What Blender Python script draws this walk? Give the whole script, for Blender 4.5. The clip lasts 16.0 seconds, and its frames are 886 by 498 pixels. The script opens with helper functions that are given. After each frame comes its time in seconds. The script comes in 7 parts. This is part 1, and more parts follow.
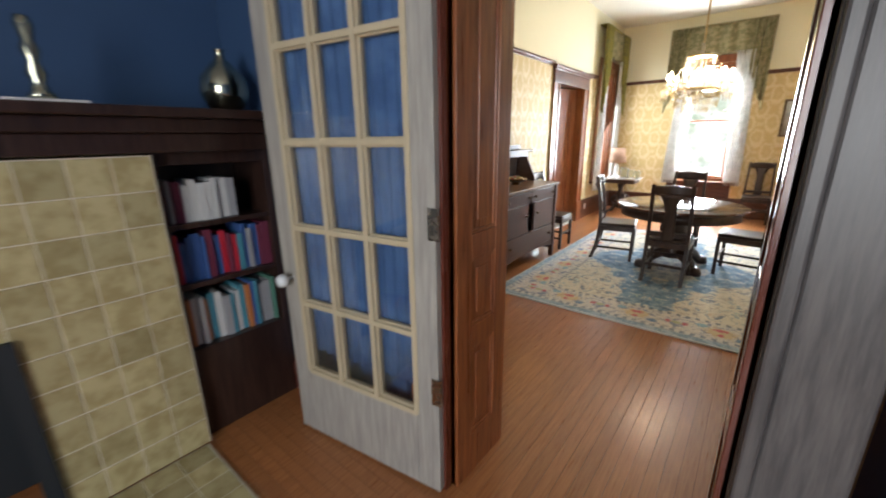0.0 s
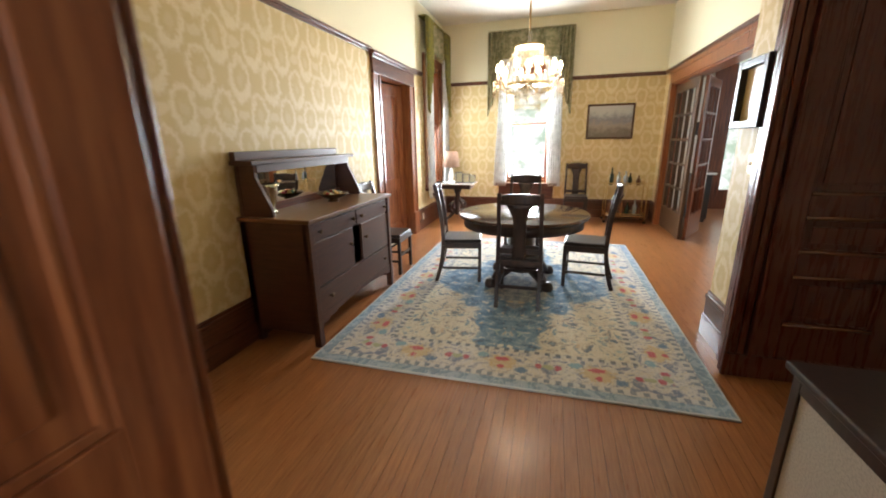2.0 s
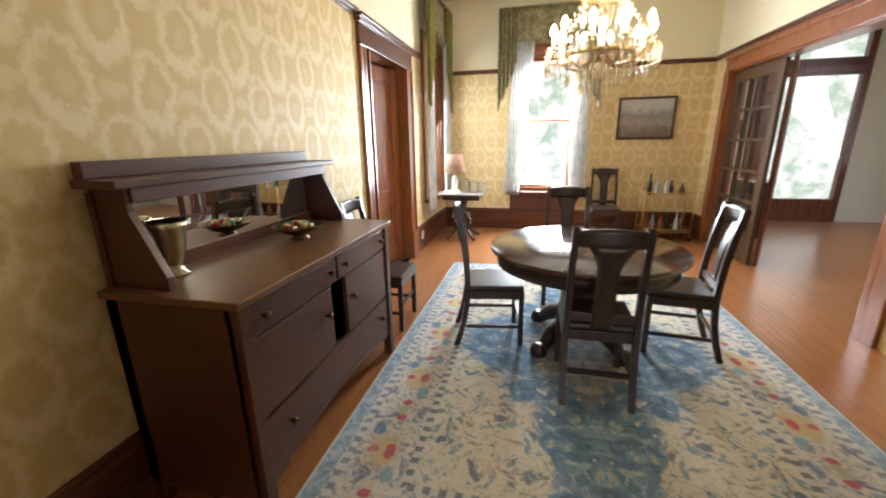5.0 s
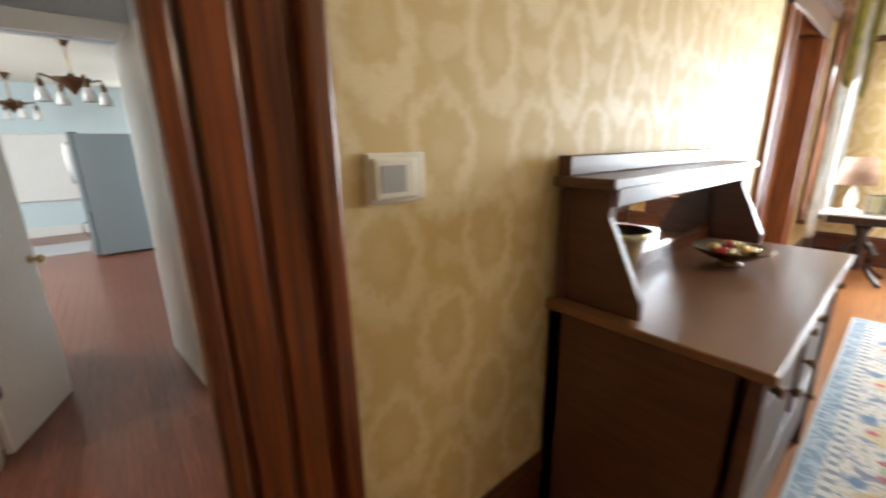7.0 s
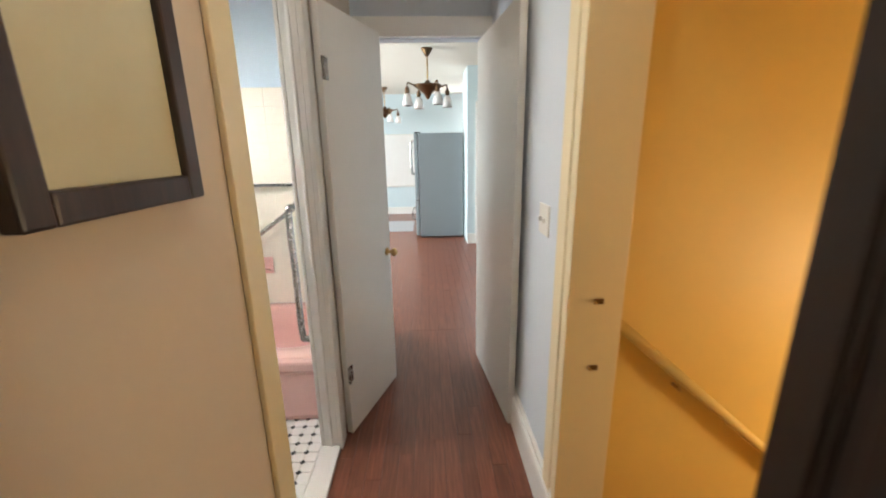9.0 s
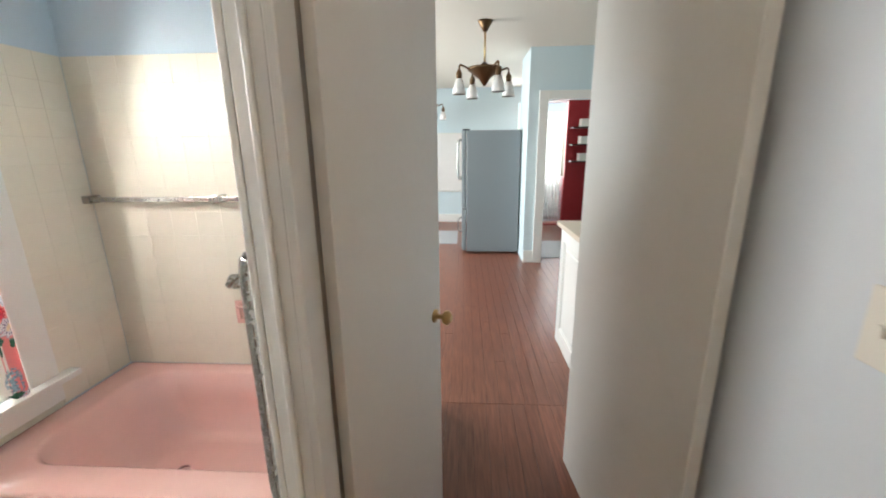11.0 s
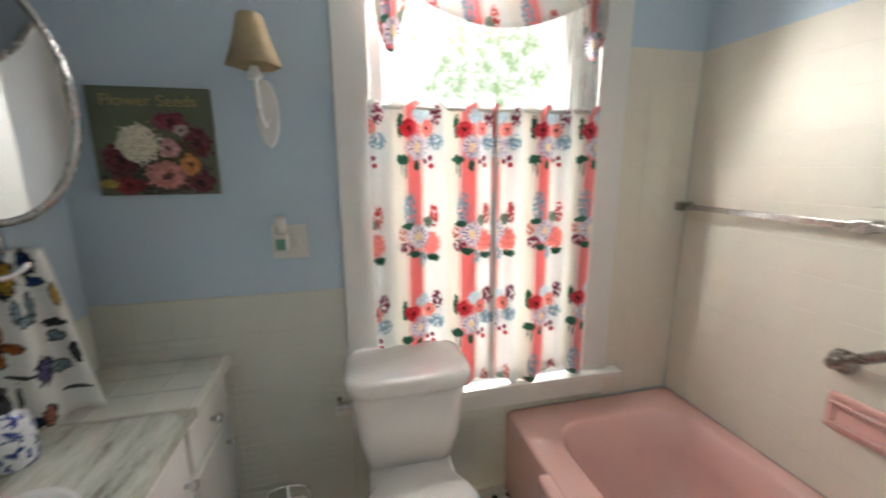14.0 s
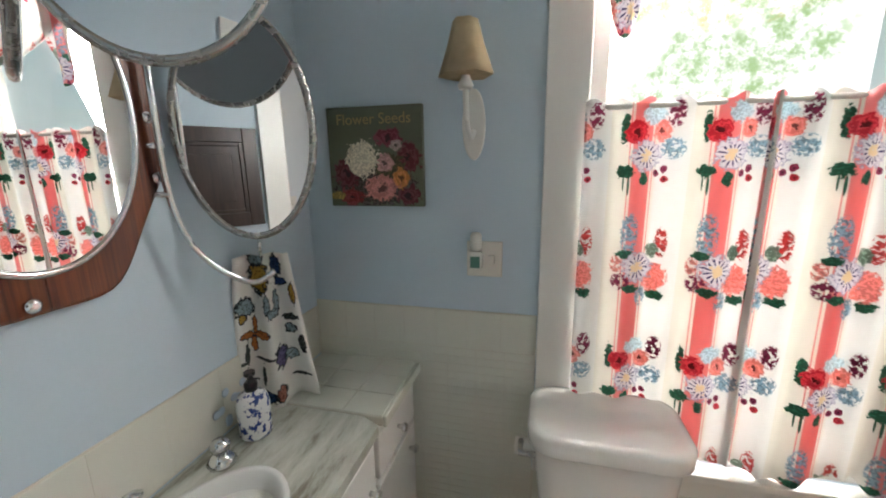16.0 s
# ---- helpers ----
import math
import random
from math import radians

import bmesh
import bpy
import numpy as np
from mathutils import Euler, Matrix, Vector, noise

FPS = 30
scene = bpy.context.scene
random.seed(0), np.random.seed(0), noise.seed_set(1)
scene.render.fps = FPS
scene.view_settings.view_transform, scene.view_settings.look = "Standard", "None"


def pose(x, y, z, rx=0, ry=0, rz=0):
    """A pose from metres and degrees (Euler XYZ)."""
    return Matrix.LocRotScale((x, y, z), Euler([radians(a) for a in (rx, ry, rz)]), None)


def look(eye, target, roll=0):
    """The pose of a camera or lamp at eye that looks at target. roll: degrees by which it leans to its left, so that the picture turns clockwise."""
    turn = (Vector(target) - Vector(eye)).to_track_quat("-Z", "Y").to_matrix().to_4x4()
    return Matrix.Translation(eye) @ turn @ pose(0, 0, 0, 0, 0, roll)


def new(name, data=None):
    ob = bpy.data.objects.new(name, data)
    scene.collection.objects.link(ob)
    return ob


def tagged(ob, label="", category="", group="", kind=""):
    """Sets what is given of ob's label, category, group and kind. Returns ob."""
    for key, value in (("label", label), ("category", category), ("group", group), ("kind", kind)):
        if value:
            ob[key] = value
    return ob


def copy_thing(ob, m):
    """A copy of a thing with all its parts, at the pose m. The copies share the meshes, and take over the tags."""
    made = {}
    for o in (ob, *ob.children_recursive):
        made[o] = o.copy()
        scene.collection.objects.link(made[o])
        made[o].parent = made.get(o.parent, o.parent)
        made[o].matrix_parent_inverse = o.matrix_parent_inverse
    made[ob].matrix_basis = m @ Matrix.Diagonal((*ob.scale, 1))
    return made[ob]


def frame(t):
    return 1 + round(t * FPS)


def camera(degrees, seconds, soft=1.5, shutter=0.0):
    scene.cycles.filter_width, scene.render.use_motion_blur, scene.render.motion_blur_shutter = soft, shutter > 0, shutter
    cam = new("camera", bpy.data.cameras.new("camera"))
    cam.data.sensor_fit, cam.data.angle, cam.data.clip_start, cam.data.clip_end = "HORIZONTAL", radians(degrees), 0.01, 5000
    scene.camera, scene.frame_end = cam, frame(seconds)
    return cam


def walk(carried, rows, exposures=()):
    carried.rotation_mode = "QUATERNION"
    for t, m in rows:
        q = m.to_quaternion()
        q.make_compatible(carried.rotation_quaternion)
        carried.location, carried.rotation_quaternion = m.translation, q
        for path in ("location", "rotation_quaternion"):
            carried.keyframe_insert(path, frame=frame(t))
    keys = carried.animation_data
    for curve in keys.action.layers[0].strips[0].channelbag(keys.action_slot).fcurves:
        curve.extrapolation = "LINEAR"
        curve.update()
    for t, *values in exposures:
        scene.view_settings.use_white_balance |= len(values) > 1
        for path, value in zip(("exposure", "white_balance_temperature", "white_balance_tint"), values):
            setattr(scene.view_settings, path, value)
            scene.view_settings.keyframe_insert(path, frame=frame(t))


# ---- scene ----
cam = camera(97.4, 16.0, soft=1.9, shutter=0.5)
PATH = [
    (0, (0.464, 0.435, 1.525), (-0.739, 1.935, 0.975), -0.8),
    (0.5, (0.312, 0.731, 1.497), (-0.722, 2.355, 0.955), -1.0),
    (1, (0.176, 0.979, 1.492), (-0.689, 2.699, 0.95), -1.0),
    (1.5, (0.108, 1.309, 1.466), (-0.554, 3.119, 0.932), -1.0),
    (2, (0.091, 1.579, 1.473), (-0.433, 3.433, 0.939), -1.0),
    (2.5, (0.021, 1.846, 1.483), (-0.393, 3.727, 0.947), -0.9),
    (3, (-0.025, 2.093, 1.474), (-0.337, 3.994, 0.938), -1.0),
    (5.5, (-0.751, 2.942, 1.469), (-1.321, 4.785, 0.941), -0.8),
    (6, (-0.957, 3.0, 1.464), (-1.823, 4.725, 0.938), -0.8),
    (6.5, (-1.152, 2.927, 1.479), (-2.371, 4.418, 0.941), -0.3),
    (7, (-1.375, 2.809, 1.455), (-2.862, 4.045, 0.947), -0.9),
    (7.5, (-1.632, 2.769, 1.464), (-3.32, 3.708, 0.945), -1.0),
    (8, (-1.821, 2.777, 1.445), (-3.668, 3.351, 0.934), -1.7),
    (8.5, (-2.02, 2.701, 1.467), (-3.939, 2.948, 0.959), -1.1),
    (9, (-2.216, 2.62, 1.479), (-4.15, 2.695, 0.973), -0.9),
    (11.5, (-3.349, 2.444, 1.434), (-5.271, 2.185, 0.948), -0.5),
    (12, (-3.433, 2.384, 1.403), (-5.272, 1.729, 0.967), -0.6),
    (12.5, (-3.483, 2.28, 1.423), (-5.056, 1.126, 0.981), -0.3),
    (13, (-3.489, 2.19, 1.429), (-4.811, 0.752, 0.999), -0.1),
    (13.5, (-3.532, 2.16, 1.42), (-4.433, 0.423, 1.007), -0.6),
    (14, (-3.534, 2.126, 1.417), (-3.974, 0.219, 1.009), -0.4),
    (14.5, (-3.553, 2.117, 1.433), (-3.568, 0.159, 1.023), -0.7),
    (15, (-3.524, 2.071, 1.401), (-3.235, 0.127, 1.032), -0.6),
    (15.5, (-3.481, 2.0, 1.429), (-3.064, 0.084, 1.036), -0.7),
    (16, (-3.491, 1.937, 1.472), (-3.006, 0.043, 1.05), -0.9),
]
walk(cam, [(t, look(eye, target, roll)) for t, eye, target, roll in PATH], [(0, 0.5), (3, 0.45), (5.5, 0.4), (6, 0.5), (7, 0.75), (8.5, 1.2), (9.2, 1.15), (11.5, 0.85), (12.5, 0.6), (16, 0.4)])

# ---- world and light ----
world = bpy.data.worlds.new("world")
world.use_nodes = True
scene.world = world
wn = world.node_tree.nodes
sky = wn.new("ShaderNodeTexSky")
sky.sky_type, sky.sun_disc, sky.sun_elevation, sky.sun_rotation = "NISHITA", False, radians(50), radians(200)
world.node_tree.links.new(sky.outputs[0], wn["Background"].inputs[0])
wn["Background"].inputs[1].default_value = 0.12


def area_lamp(name, eye, target, w, h, watts, colour=(1, 1, 1)):
    d = bpy.data.lights.new(name, "AREA")
    d.shape, d.size, d.size_y, d.energy, d.color = "RECTANGLE", w, h, watts, colour
    ob = new(name, d)
    ob.matrix_world = look(eye, target)
    return ob


# daylight standing in the window openings; kitchen and library ones are unseen
area_lamp("daylight_dining_far", (-0.43, 9.66, 1.6), (-0.43, 5, 0.8), 0.75, 1.7, 250, (0.84, 0.93, 1))
area_lamp("daylight_dining_west", (-2.2, 8.75, 1.6), (0, 8.5, 0.8), 0.8, 1.7, 40, (0.84, 0.93, 1))
# added fill in front of a solid wall, no window opening here
area_lamp("front_hall_fill", (5.9, 7.6, 1.7), (2, 6.8, 0.2), 2.2, 2.4, 115, (0.74, 0.87, 1))
area_lamp("daylight_bath", (-4.04, 0.56, 1.05), (-3.9, 2.5, 0.9), 0.75, 0.9, 17, (1, 0.97, 0.93))
area_lamp("daylight_bath_sky", (-3.81, 0.56, 1.95), (-3.75, 2.5, 1.3), 0.36, 0.62, 42, (1, 0.98, 0.95))
area_lamp("daylight_kitchen_south", (-7.6, -0.55, 1.6), (-7.4, 3, 0.7), 2.2, 1.4, 110, (0.93, 0.98, 1))
area_lamp("daylight_kitchen_west", (-11.2, 4.2, 1.6), (-8, 3.5, 0.7), 1.4, 1.4, 60, (0.93, 0.98, 1))
area_lamp("daylight_library", (1.2, -2.25, 1.7), (0.2, 2, 1.0), 1.6, 1.8, 80, (0.95, 0.97, 1))


def point_lamp(name, p, watts, radius, colour):
    d = bpy.data.lights.new(name, "POINT")
    d.energy, d.shadow_soft_size, d.color = watts, radius, colour
    new(name, d).location = p


point_lamp("chandelier_glow", (-0.19, 5.63, 2.14), 32, 0.2, (1, 0.85, 0.63))
# added fill lights for stairwell and hall, no fixture stands there
point_lamp("stairwell_fill", (-2.7, 4.9, 0.8), 20, 0.15, (1, 0.84, 0.58))
point_lamp("hall_fill", (-2.9, 2.6, 2.6), 4.5, 0.06, (1, 0.92, 0.85))

# ---- materials ----


class Nodes:
    """A small pen for node trees."""

    def __init__(self, name):
        self.m = bpy.data.materials.new(name)
        self.m.use_nodes = True
        self.t = self.m.node_tree
        self.b = self.t.nodes["Principled BSDF"]

    def put(self, sock, v):
        if isinstance(v, bpy.types.NodeSocket):
            self.t.links.new(v, sock)
        elif isinstance(v, (tuple, list)) and len(v) == 3 and sock.type == "RGBA":
            sock.default_value = (*v, 1)
        else:
            sock.default_value = v

    def node(self, kind, **inputs):
        n = self.t.nodes.new(kind)
        for k, v in inputs.items():
            self.put(n.inputs[k.replace("_", " ")], v)
        return n

    def f(self, op, a, b=0.0, c=0.0):
        n = self.t.nodes.new("ShaderNodeMath")
        n.operation = op
        for i, v in enumerate((a, b, c)):
            self.put(n.inputs[i], v)
        return n.outputs[0]

    def mix(self, fac, a, b):
        n = self.t.nodes.new("ShaderNodeMix")
        n.data_type = "RGBA"
        self.put(n.inputs[0], fac), self.put(n.inputs[6], a), self.put(n.inputs[7], b)
        return n.outputs[2]

    def coords(self, which="Object"):
        return self.t.nodes.new("ShaderNodeTexCoord").outputs[which]

    def world(self):
        return self.t.nodes.new("ShaderNodeNewGeometry").outputs["Position"]

    def split(self, v):
        return self.node("ShaderNodeSeparateXYZ", Vector=v).outputs

    def scaled(self, v, s, turn=(0, 0, 0)):
        return self.node("ShaderNodeMapping", Vector=v, Scale=s, Rotation=turn).outputs[0]

    def noise(self, v, scale, detail=3, rough=0.55):
        return self.node("ShaderNodeTexNoise", Vector=v, Scale=scale, Detail=detail, Roughness=rough).outputs[0]

    def ramp(self, fac, stops, mode="LINEAR"):
        n = self.node("ShaderNodeValToRGB", Fac=fac)
        n.color_ramp.interpolation = mode
        e = n.color_ramp.elements
        while len(e) < len(stops):
            e.new(0.5)
        for el, (p, c) in zip(e, stops):
            el.position, el.color = p, (*c, 1)
        return n.outputs[0]

    def step(self, v, a, b):
        n = self.t.nodes.new("ShaderNodeMapRange")
        n.interpolation_type = "SMOOTHSTEP"
        self.put(n.inputs[0], v), self.put(n.inputs[1], a), self.put(n.inputs[2], b)
        return n.outputs[0]

    def bump(self, h, strength=0.2, dist=0.004):
        self.put(self.b.inputs["Normal"], self.node("ShaderNodeBump", Height=h, Strength=strength, Distance=dist).outputs[0])

    def set(self, **kw):
        for k, v in kw.items():
            self.put(self.b.inputs[k.replace("_", " ")], v)
        return self.m


def random_tint(n, col, amount):
    r = n.t.nodes.new("ShaderNodeObjectInfo").outputs["Random"]
    h = n.node("ShaderNodeHueSaturation", Color=col, Value=n.f("MULTIPLY_ADD", r, amount, 1 - amount / 2))
    return h.outputs[0]


def wood(name, dark, light, rough=0.35, grain=(14, 14, 1.2), tint=0.0, coat=0.0):
    n = Nodes(name)
    p = n.world() if tint else n.coords()
    if tint:
        r = n.t.nodes.new("ShaderNodeObjectInfo").outputs["Random"]
        p2 = n.node("ShaderNodeVectorMath", )
        p2.operation = "ADD"
        n.put(p2.inputs[0], p)
        n.put(p2.inputs[1], n.node("ShaderNodeCombineXYZ", X=n.f("MULTIPLY", r, 37.0), Y=n.f("MULTIPLY", r, 11.0)).outputs[0])
        p = p2.outputs[0]
    g = n.noise(n.scaled(p, grain), 3.0, 6, 0.65)
    big = n.noise(p, 1.6, 2)
    c = n.mix(n.step(g, 0.3, 0.72), dark, light)
    c = n.mix(n.f("MULTIPLY", n.step(big, 0.35, 0.75), 0.35), c, dark)
    if tint:
        c = random_tint(n, c, tint)
    n.bump(g, 0.05, 0.002)
    return n.set(Base_Color=c, Roughness=n.f("MULTIPLY_ADD", g, 0.18, rough - 0.09), Coat_Weight=coat, Coat_Roughness=0.15)


def paint(name, colour, rough=0.5, mottle=0.08, bump=0.08, scale=35, dirt=0.0):
    n = Nodes(name)
    p = n.world()
    a, b = n.noise(p, 1.3, 3), n.noise(p, scale, 3)
    v = n.f("ADD", n.f("MULTIPLY_ADD", a, mottle, 1 - mottle / 2), n.f("MULTIPLY_ADD", b, mottle * 0.5, -mottle * 0.25))
    c = n.node("ShaderNodeHueSaturation", Color=colour, Value=v).outputs[0]
    if dirt:
        c = n.mix(n.f("MULTIPLY", n.step(n.noise(p, 5, 6, 0.7), 0.52, 0.75), dirt), c, tuple(x * 0.6 for x in colour))
    n.bump(b, bump, 0.003)
    return n.set(Base_Color=c, Roughness=n.f("MULTIPLY_ADD", a, 0.15, rough - 0.07))


def metal(name, colour, rough=0.25):
    n = Nodes(name)
    g = n.noise(n.coords(), 60, 3)
    return n.set(Base_Color=colour, Metallic=1.0, Roughness=n.f("MULTIPLY_ADD", g, 0.15, rough - 0.07))


def glossy(name, colour, rough=0.12, coat=0.3):
    n = Nodes(name)
    g = n.noise(n.coords(), 9, 3)
    c = n.node("ShaderNodeHueSaturation", Color=colour, Value=n.f("MULTIPLY_ADD", g, 0.08, 0.96)).outputs[0]
    return n.set(Base_Color=c, Roughness=n.f("MULTIPLY_ADD", g, 0.12, rough - 0.04), Coat_Weight=coat, Coat_Roughness=0.08)


def glow(name, colour, strength):
    n = Nodes(name)
    return n.set(Base_Color=colour, Emission_Color=colour, Emission_Strength=strength)


def glass(name, tint=(1, 1, 1), rough=0.02, gloss=0.07):
    n = Nodes(name)
    tr = n.node("ShaderNodeBsdfTransparent", Color=tint).outputs[0]
    gl = n.node("ShaderNodeBsdfGlossy", Roughness=rough).outputs[0]
    mx = n.node("ShaderNodeMixShader", Fac=gloss)
    n.t.links.new(tr, mx.inputs[1]), n.t.links.new(gl, mx.inputs[2])
    n.t.links.new(mx.outputs[0], n.t.nodes["Material Output"].inputs[0])
    return n.m


def cloth_shader(n, colour, through_share):
    d = n.node("ShaderNodeBsdfDiffuse", Color=colour).outputs[0]
    t = n.node("ShaderNodeBsdfTranslucent", Color=colour).outputs[0]
    mx = n.node("ShaderNodeMixShader", Fac=through_share)
    n.t.links.new(d, mx.inputs[1]), n.t.links.new(t, mx.inputs[2])
    n.t.links.new(mx.outputs[0], n.t.nodes["Material Output"].inputs[0])
    return n.m


def fabric(name, colour, share=0.3, second=None, scale=9):
    n = Nodes(name)
    p = n.coords()
    c = n.mix(n.step(n.noise(p, scale, 4), 0.42, 0.6), colour, second or tuple(x * 0.85 for x in colour))
    return cloth_shader(n, c, share)


def damask():
    """Gold wallpaper with staggered wreaths and sprays in paler gold."""
    n = Nodes("gold_damask_wallpaper")
    x, y, z = n.split(n.world())
    nz = n.noise(n.world(), 17, 4, 0.65)
    u = n.f("ADD", n.f("ADD", x, y), n.f("MULTIPLY_ADD", n.noise(n.world(), 6, 2), 0.06, -0.03))
    W, H = 0.33, 0.48

    def wreath(du, dv):
        cu = n.f("MULTIPLY", n.f("SUBTRACT", n.f("FRACT", n.f("ADD", n.f("DIVIDE", u, W), du)), 0.5), 2.0)
        cv = n.f("MULTIPLY", n.f("SUBTRACT", n.f("FRACT", n.f("ADD", n.f("DIVIDE", z, H), dv)), 0.5), 2.0)
        th = n.f("ARCTAN2", cv, cu)
        r = n.f("SQRT", n.f("ADD", n.f("MULTIPLY", n.f("MULTIPLY", cu, cu), 1.9), n.f("MULTIPLY", n.f("MULTIPLY", cv, cv), 1.7)))
        r = n.f("ADD", r, n.f("ADD", n.f("MULTIPLY", n.f("COSINE", n.f("MULTIPLY", th, 14.0)), 0.03), n.f("MULTIPLY_ADD", nz, 0.8, -0.4)))
        inner = n.f("MULTIPLY_ADD", n.f("SINE", th), 0.10, 0.58)
        ring = n.f("MULTIPLY", n.step(r, n.f("SUBTRACT", inner, 0.16), n.f("ADD", inner, 0.10)), n.f("SUBTRACT", 1.0, n.step(r, 0.70, 1.0)))
        heart = n.f("MULTIPLY", n.f("SUBTRACT", 1.0, n.step(r, 0.12, 0.36)), 0.3)
        return n.f("ADD", ring, heart)

    def spray():
        cu = n.f("SUBTRACT", n.f("FRACT", n.f("ADD", n.f("DIVIDE", u, W), 0.5)), 0.5)
        cv = n.f("SUBTRACT", n.f("FRACT", n.f("DIVIDE", z, H)), 0.5)
        r = n.f("SQRT", n.f("ADD", n.f("MULTIPLY", n.f("MULTIPLY", cu, cu), 8.0), n.f("MULTIPLY", n.f("MULTIPLY", cv, cv), 40.0)))
        return n.f("SUBTRACT", 1.0, n.step(n.f("ADD", r, n.f("MULTIPLY_ADD", nz, 1.0, -0.5)), 0.3, 0.6))

    fac = n.f("MINIMUM", n.f("MAXIMUM", n.f("MAXIMUM", wreath(0.0, 0.0), wreath(0.5, 0.5)), n.f("MULTIPLY", spray(), 0.6)), 1.0)
    weave = n.noise(n.scaled(n.world(), (30, 30, 320)), 2.0, 2)
    fac = n.f("MULTIPLY", fac, n.f("MULTIPLY_ADD", weave, 0.7, 0.35))
    c = n.mix(fac, (0.60, 0.45, 0.21), (0.77, 0.65, 0.42))
    c = n.mix(n.f("MULTIPLY", n.step(n.noise(n.world(), 0.9, 3), 0.4, 0.7), 0.2), c, (0.56, 0.43, 0.19))
    return n.set(Base_Color=c, Roughness=n.f("MULTIPLY_ADD", fac, -0.15, 0.62))


def rug_material():
    n = Nodes("blue_cream_oriental_rug")
    x, y, z = n.split(n.coords())
    ax, ay = n.f("ABSOLUTE", x), n.f("ABSOLUTE", y)
    sym = n.node("ShaderNodeCombineXYZ", X=ax, Y=ay).outputs[0]
    edge = n.f("MINIMUM", n.f("SUBTRACT", 1.31, ax), n.f("SUBTRACT", 1.86, ay))
    warp = n.node("ShaderNodeTexNoise", Vector=sym, Scale=7.0, Detail=3.0).outputs[1]
    add = n.t.nodes.new("ShaderNodeVectorMath")
    add.operation = "MULTIPLY_ADD"
    n.put(add.inputs[0], warp), n.put(add.inputs[1], (0.22, 0.22, 0)), n.put(add.inputs[2], sym)
    q = add.outputs[0]
    field = n.noise(q, 2.6, 2)
    rad = n.f("ADD", n.f("MULTIPLY", ax, 0.85), n.f("MULTIPLY", ay, 0.55))
    cream = n.step(n.f("ADD", n.f("MULTIPLY", field, 0.9), n.f("MULTIPLY", rad, 0.75)), 1.02, 1.08)
    blues = n.ramp(n.noise(q, 9, 5, 0.65), [(0.36, (0.03, 0.09, 0.17)), (0.47, (0.07, 0.20, 0.34)), (0.56, (0.20, 0.33, 0.46)), (0.63, (0.62, 0.62, 0.58))])
    creams = n.ramp(n.noise(q, 12, 5, 0.65), [(0.38, (0.14, 0.18, 0.24)), (0.43, (0.52, 0.43, 0.30)), (0.5, (0.76, 0.70, 0.57)), (0.56, (0.70, 0.60, 0.42)), (0.6, (0.22, 0.32, 0.38))])
    c = n.mix(cream, blues, creams)
    # a greyed medallion in the middle and a scrolled outline where blue meets cream
    heart = n.f("SUBTRACT", 1.0, n.step(n.f("ADD", n.f("ADD", n.f("MULTIPLY", ax, 1.5), ay), n.f("MULTIPLY", field, 0.7)), 0.98, 1.03))
    c = n.mix(n.f("MULTIPLY", heart, 0.7), c, n.ramp(n.noise(q, 14, 5), [(0.4, (0.16, 0.18, 0.20)), (0.52, (0.40, 0.37, 0.34)), (0.62, (0.66, 0.60, 0.50))]))
    vor2 = n.node("ShaderNodeTexVoronoi", Vector=q, Scale=13.0)
    dabs = n.f("MULTIPLY", n.f("SUBTRACT", 1.0, n.step(n.f("ADD", vor2.outputs[0], n.f("MULTIPLY_ADD", n.noise(q, 40, 3, 0.7), 0.9, -0.45)), 0.2, 0.3)), n.step(n.split(vor2.outputs[1])[1], 0.3, 0.35))
    c = n.mix(dabs, c, n.ramp(n.split(vor2.outputs[1])[0], [(0, (0.74, 0.70, 0.60)), (0.35, (0.07, 0.14, 0.22)), (0.6, (0.36, 0.48, 0.48)), (0.85, (0.60, 0.46, 0.30))], "CONSTANT"))
    border = n.f("SUBTRACT", 1.0, n.step(edge, 0.44, 0.455))
    bcol = n.ramp(n.noise(q, 13, 4, 0.7), [(0.40, (0.16, 0.20, 0.30)), (0.45, (0.46, 0.44, 0.45)), (0.51, (0.76, 0.71, 0.64)), (0.57, (0.64, 0.56, 0.42)), (0.62, (0.28, 0.31, 0.38))])
    # border blooms: gold rosettes with red hearts, small red pairs between them
    side = n.f("GREATER_THAN", n.f("SUBTRACT", 1.31, ax), n.f("SUBTRACT", 1.86, ay))
    run = n.f("ADD", n.f("MULTIPLY", side, x), n.f("MULTIPLY", n.f("SUBTRACT", 1.0, side), y))
    wob = n.f("MULTIPLY_ADD", n.noise(n.coords(), 34, 4, 0.75), 0.22, -0.11)

    def bloom(shift, off, ru, rv):
        cu = n.f("MULTIPLY", n.f("SUBTRACT", n.f("FRACT", n.f("ADD", n.f("DIVIDE", run, 0.62), shift)), 0.5), 0.62)
        cv = n.f("SUBTRACT", edge, off)
        d = n.f("SQRT", n.f("ADD", n.f("POWER", n.f("DIVIDE", cu, ru), 2.0), n.f("POWER", n.f("DIVIDE", cv, rv), 2.0)))
        return n.f("SUBTRACT", 1.0, n.step(n.f("ADD", d, n.f("MULTIPLY", wob, 9.0)), 0.7, 0.95))

    bcol = n.mix(n.f("MULTIPLY", bloom(0.5, 0.27, 0.13, 0.10), 0.85), bcol, (0.66, 0.47, 0.20))
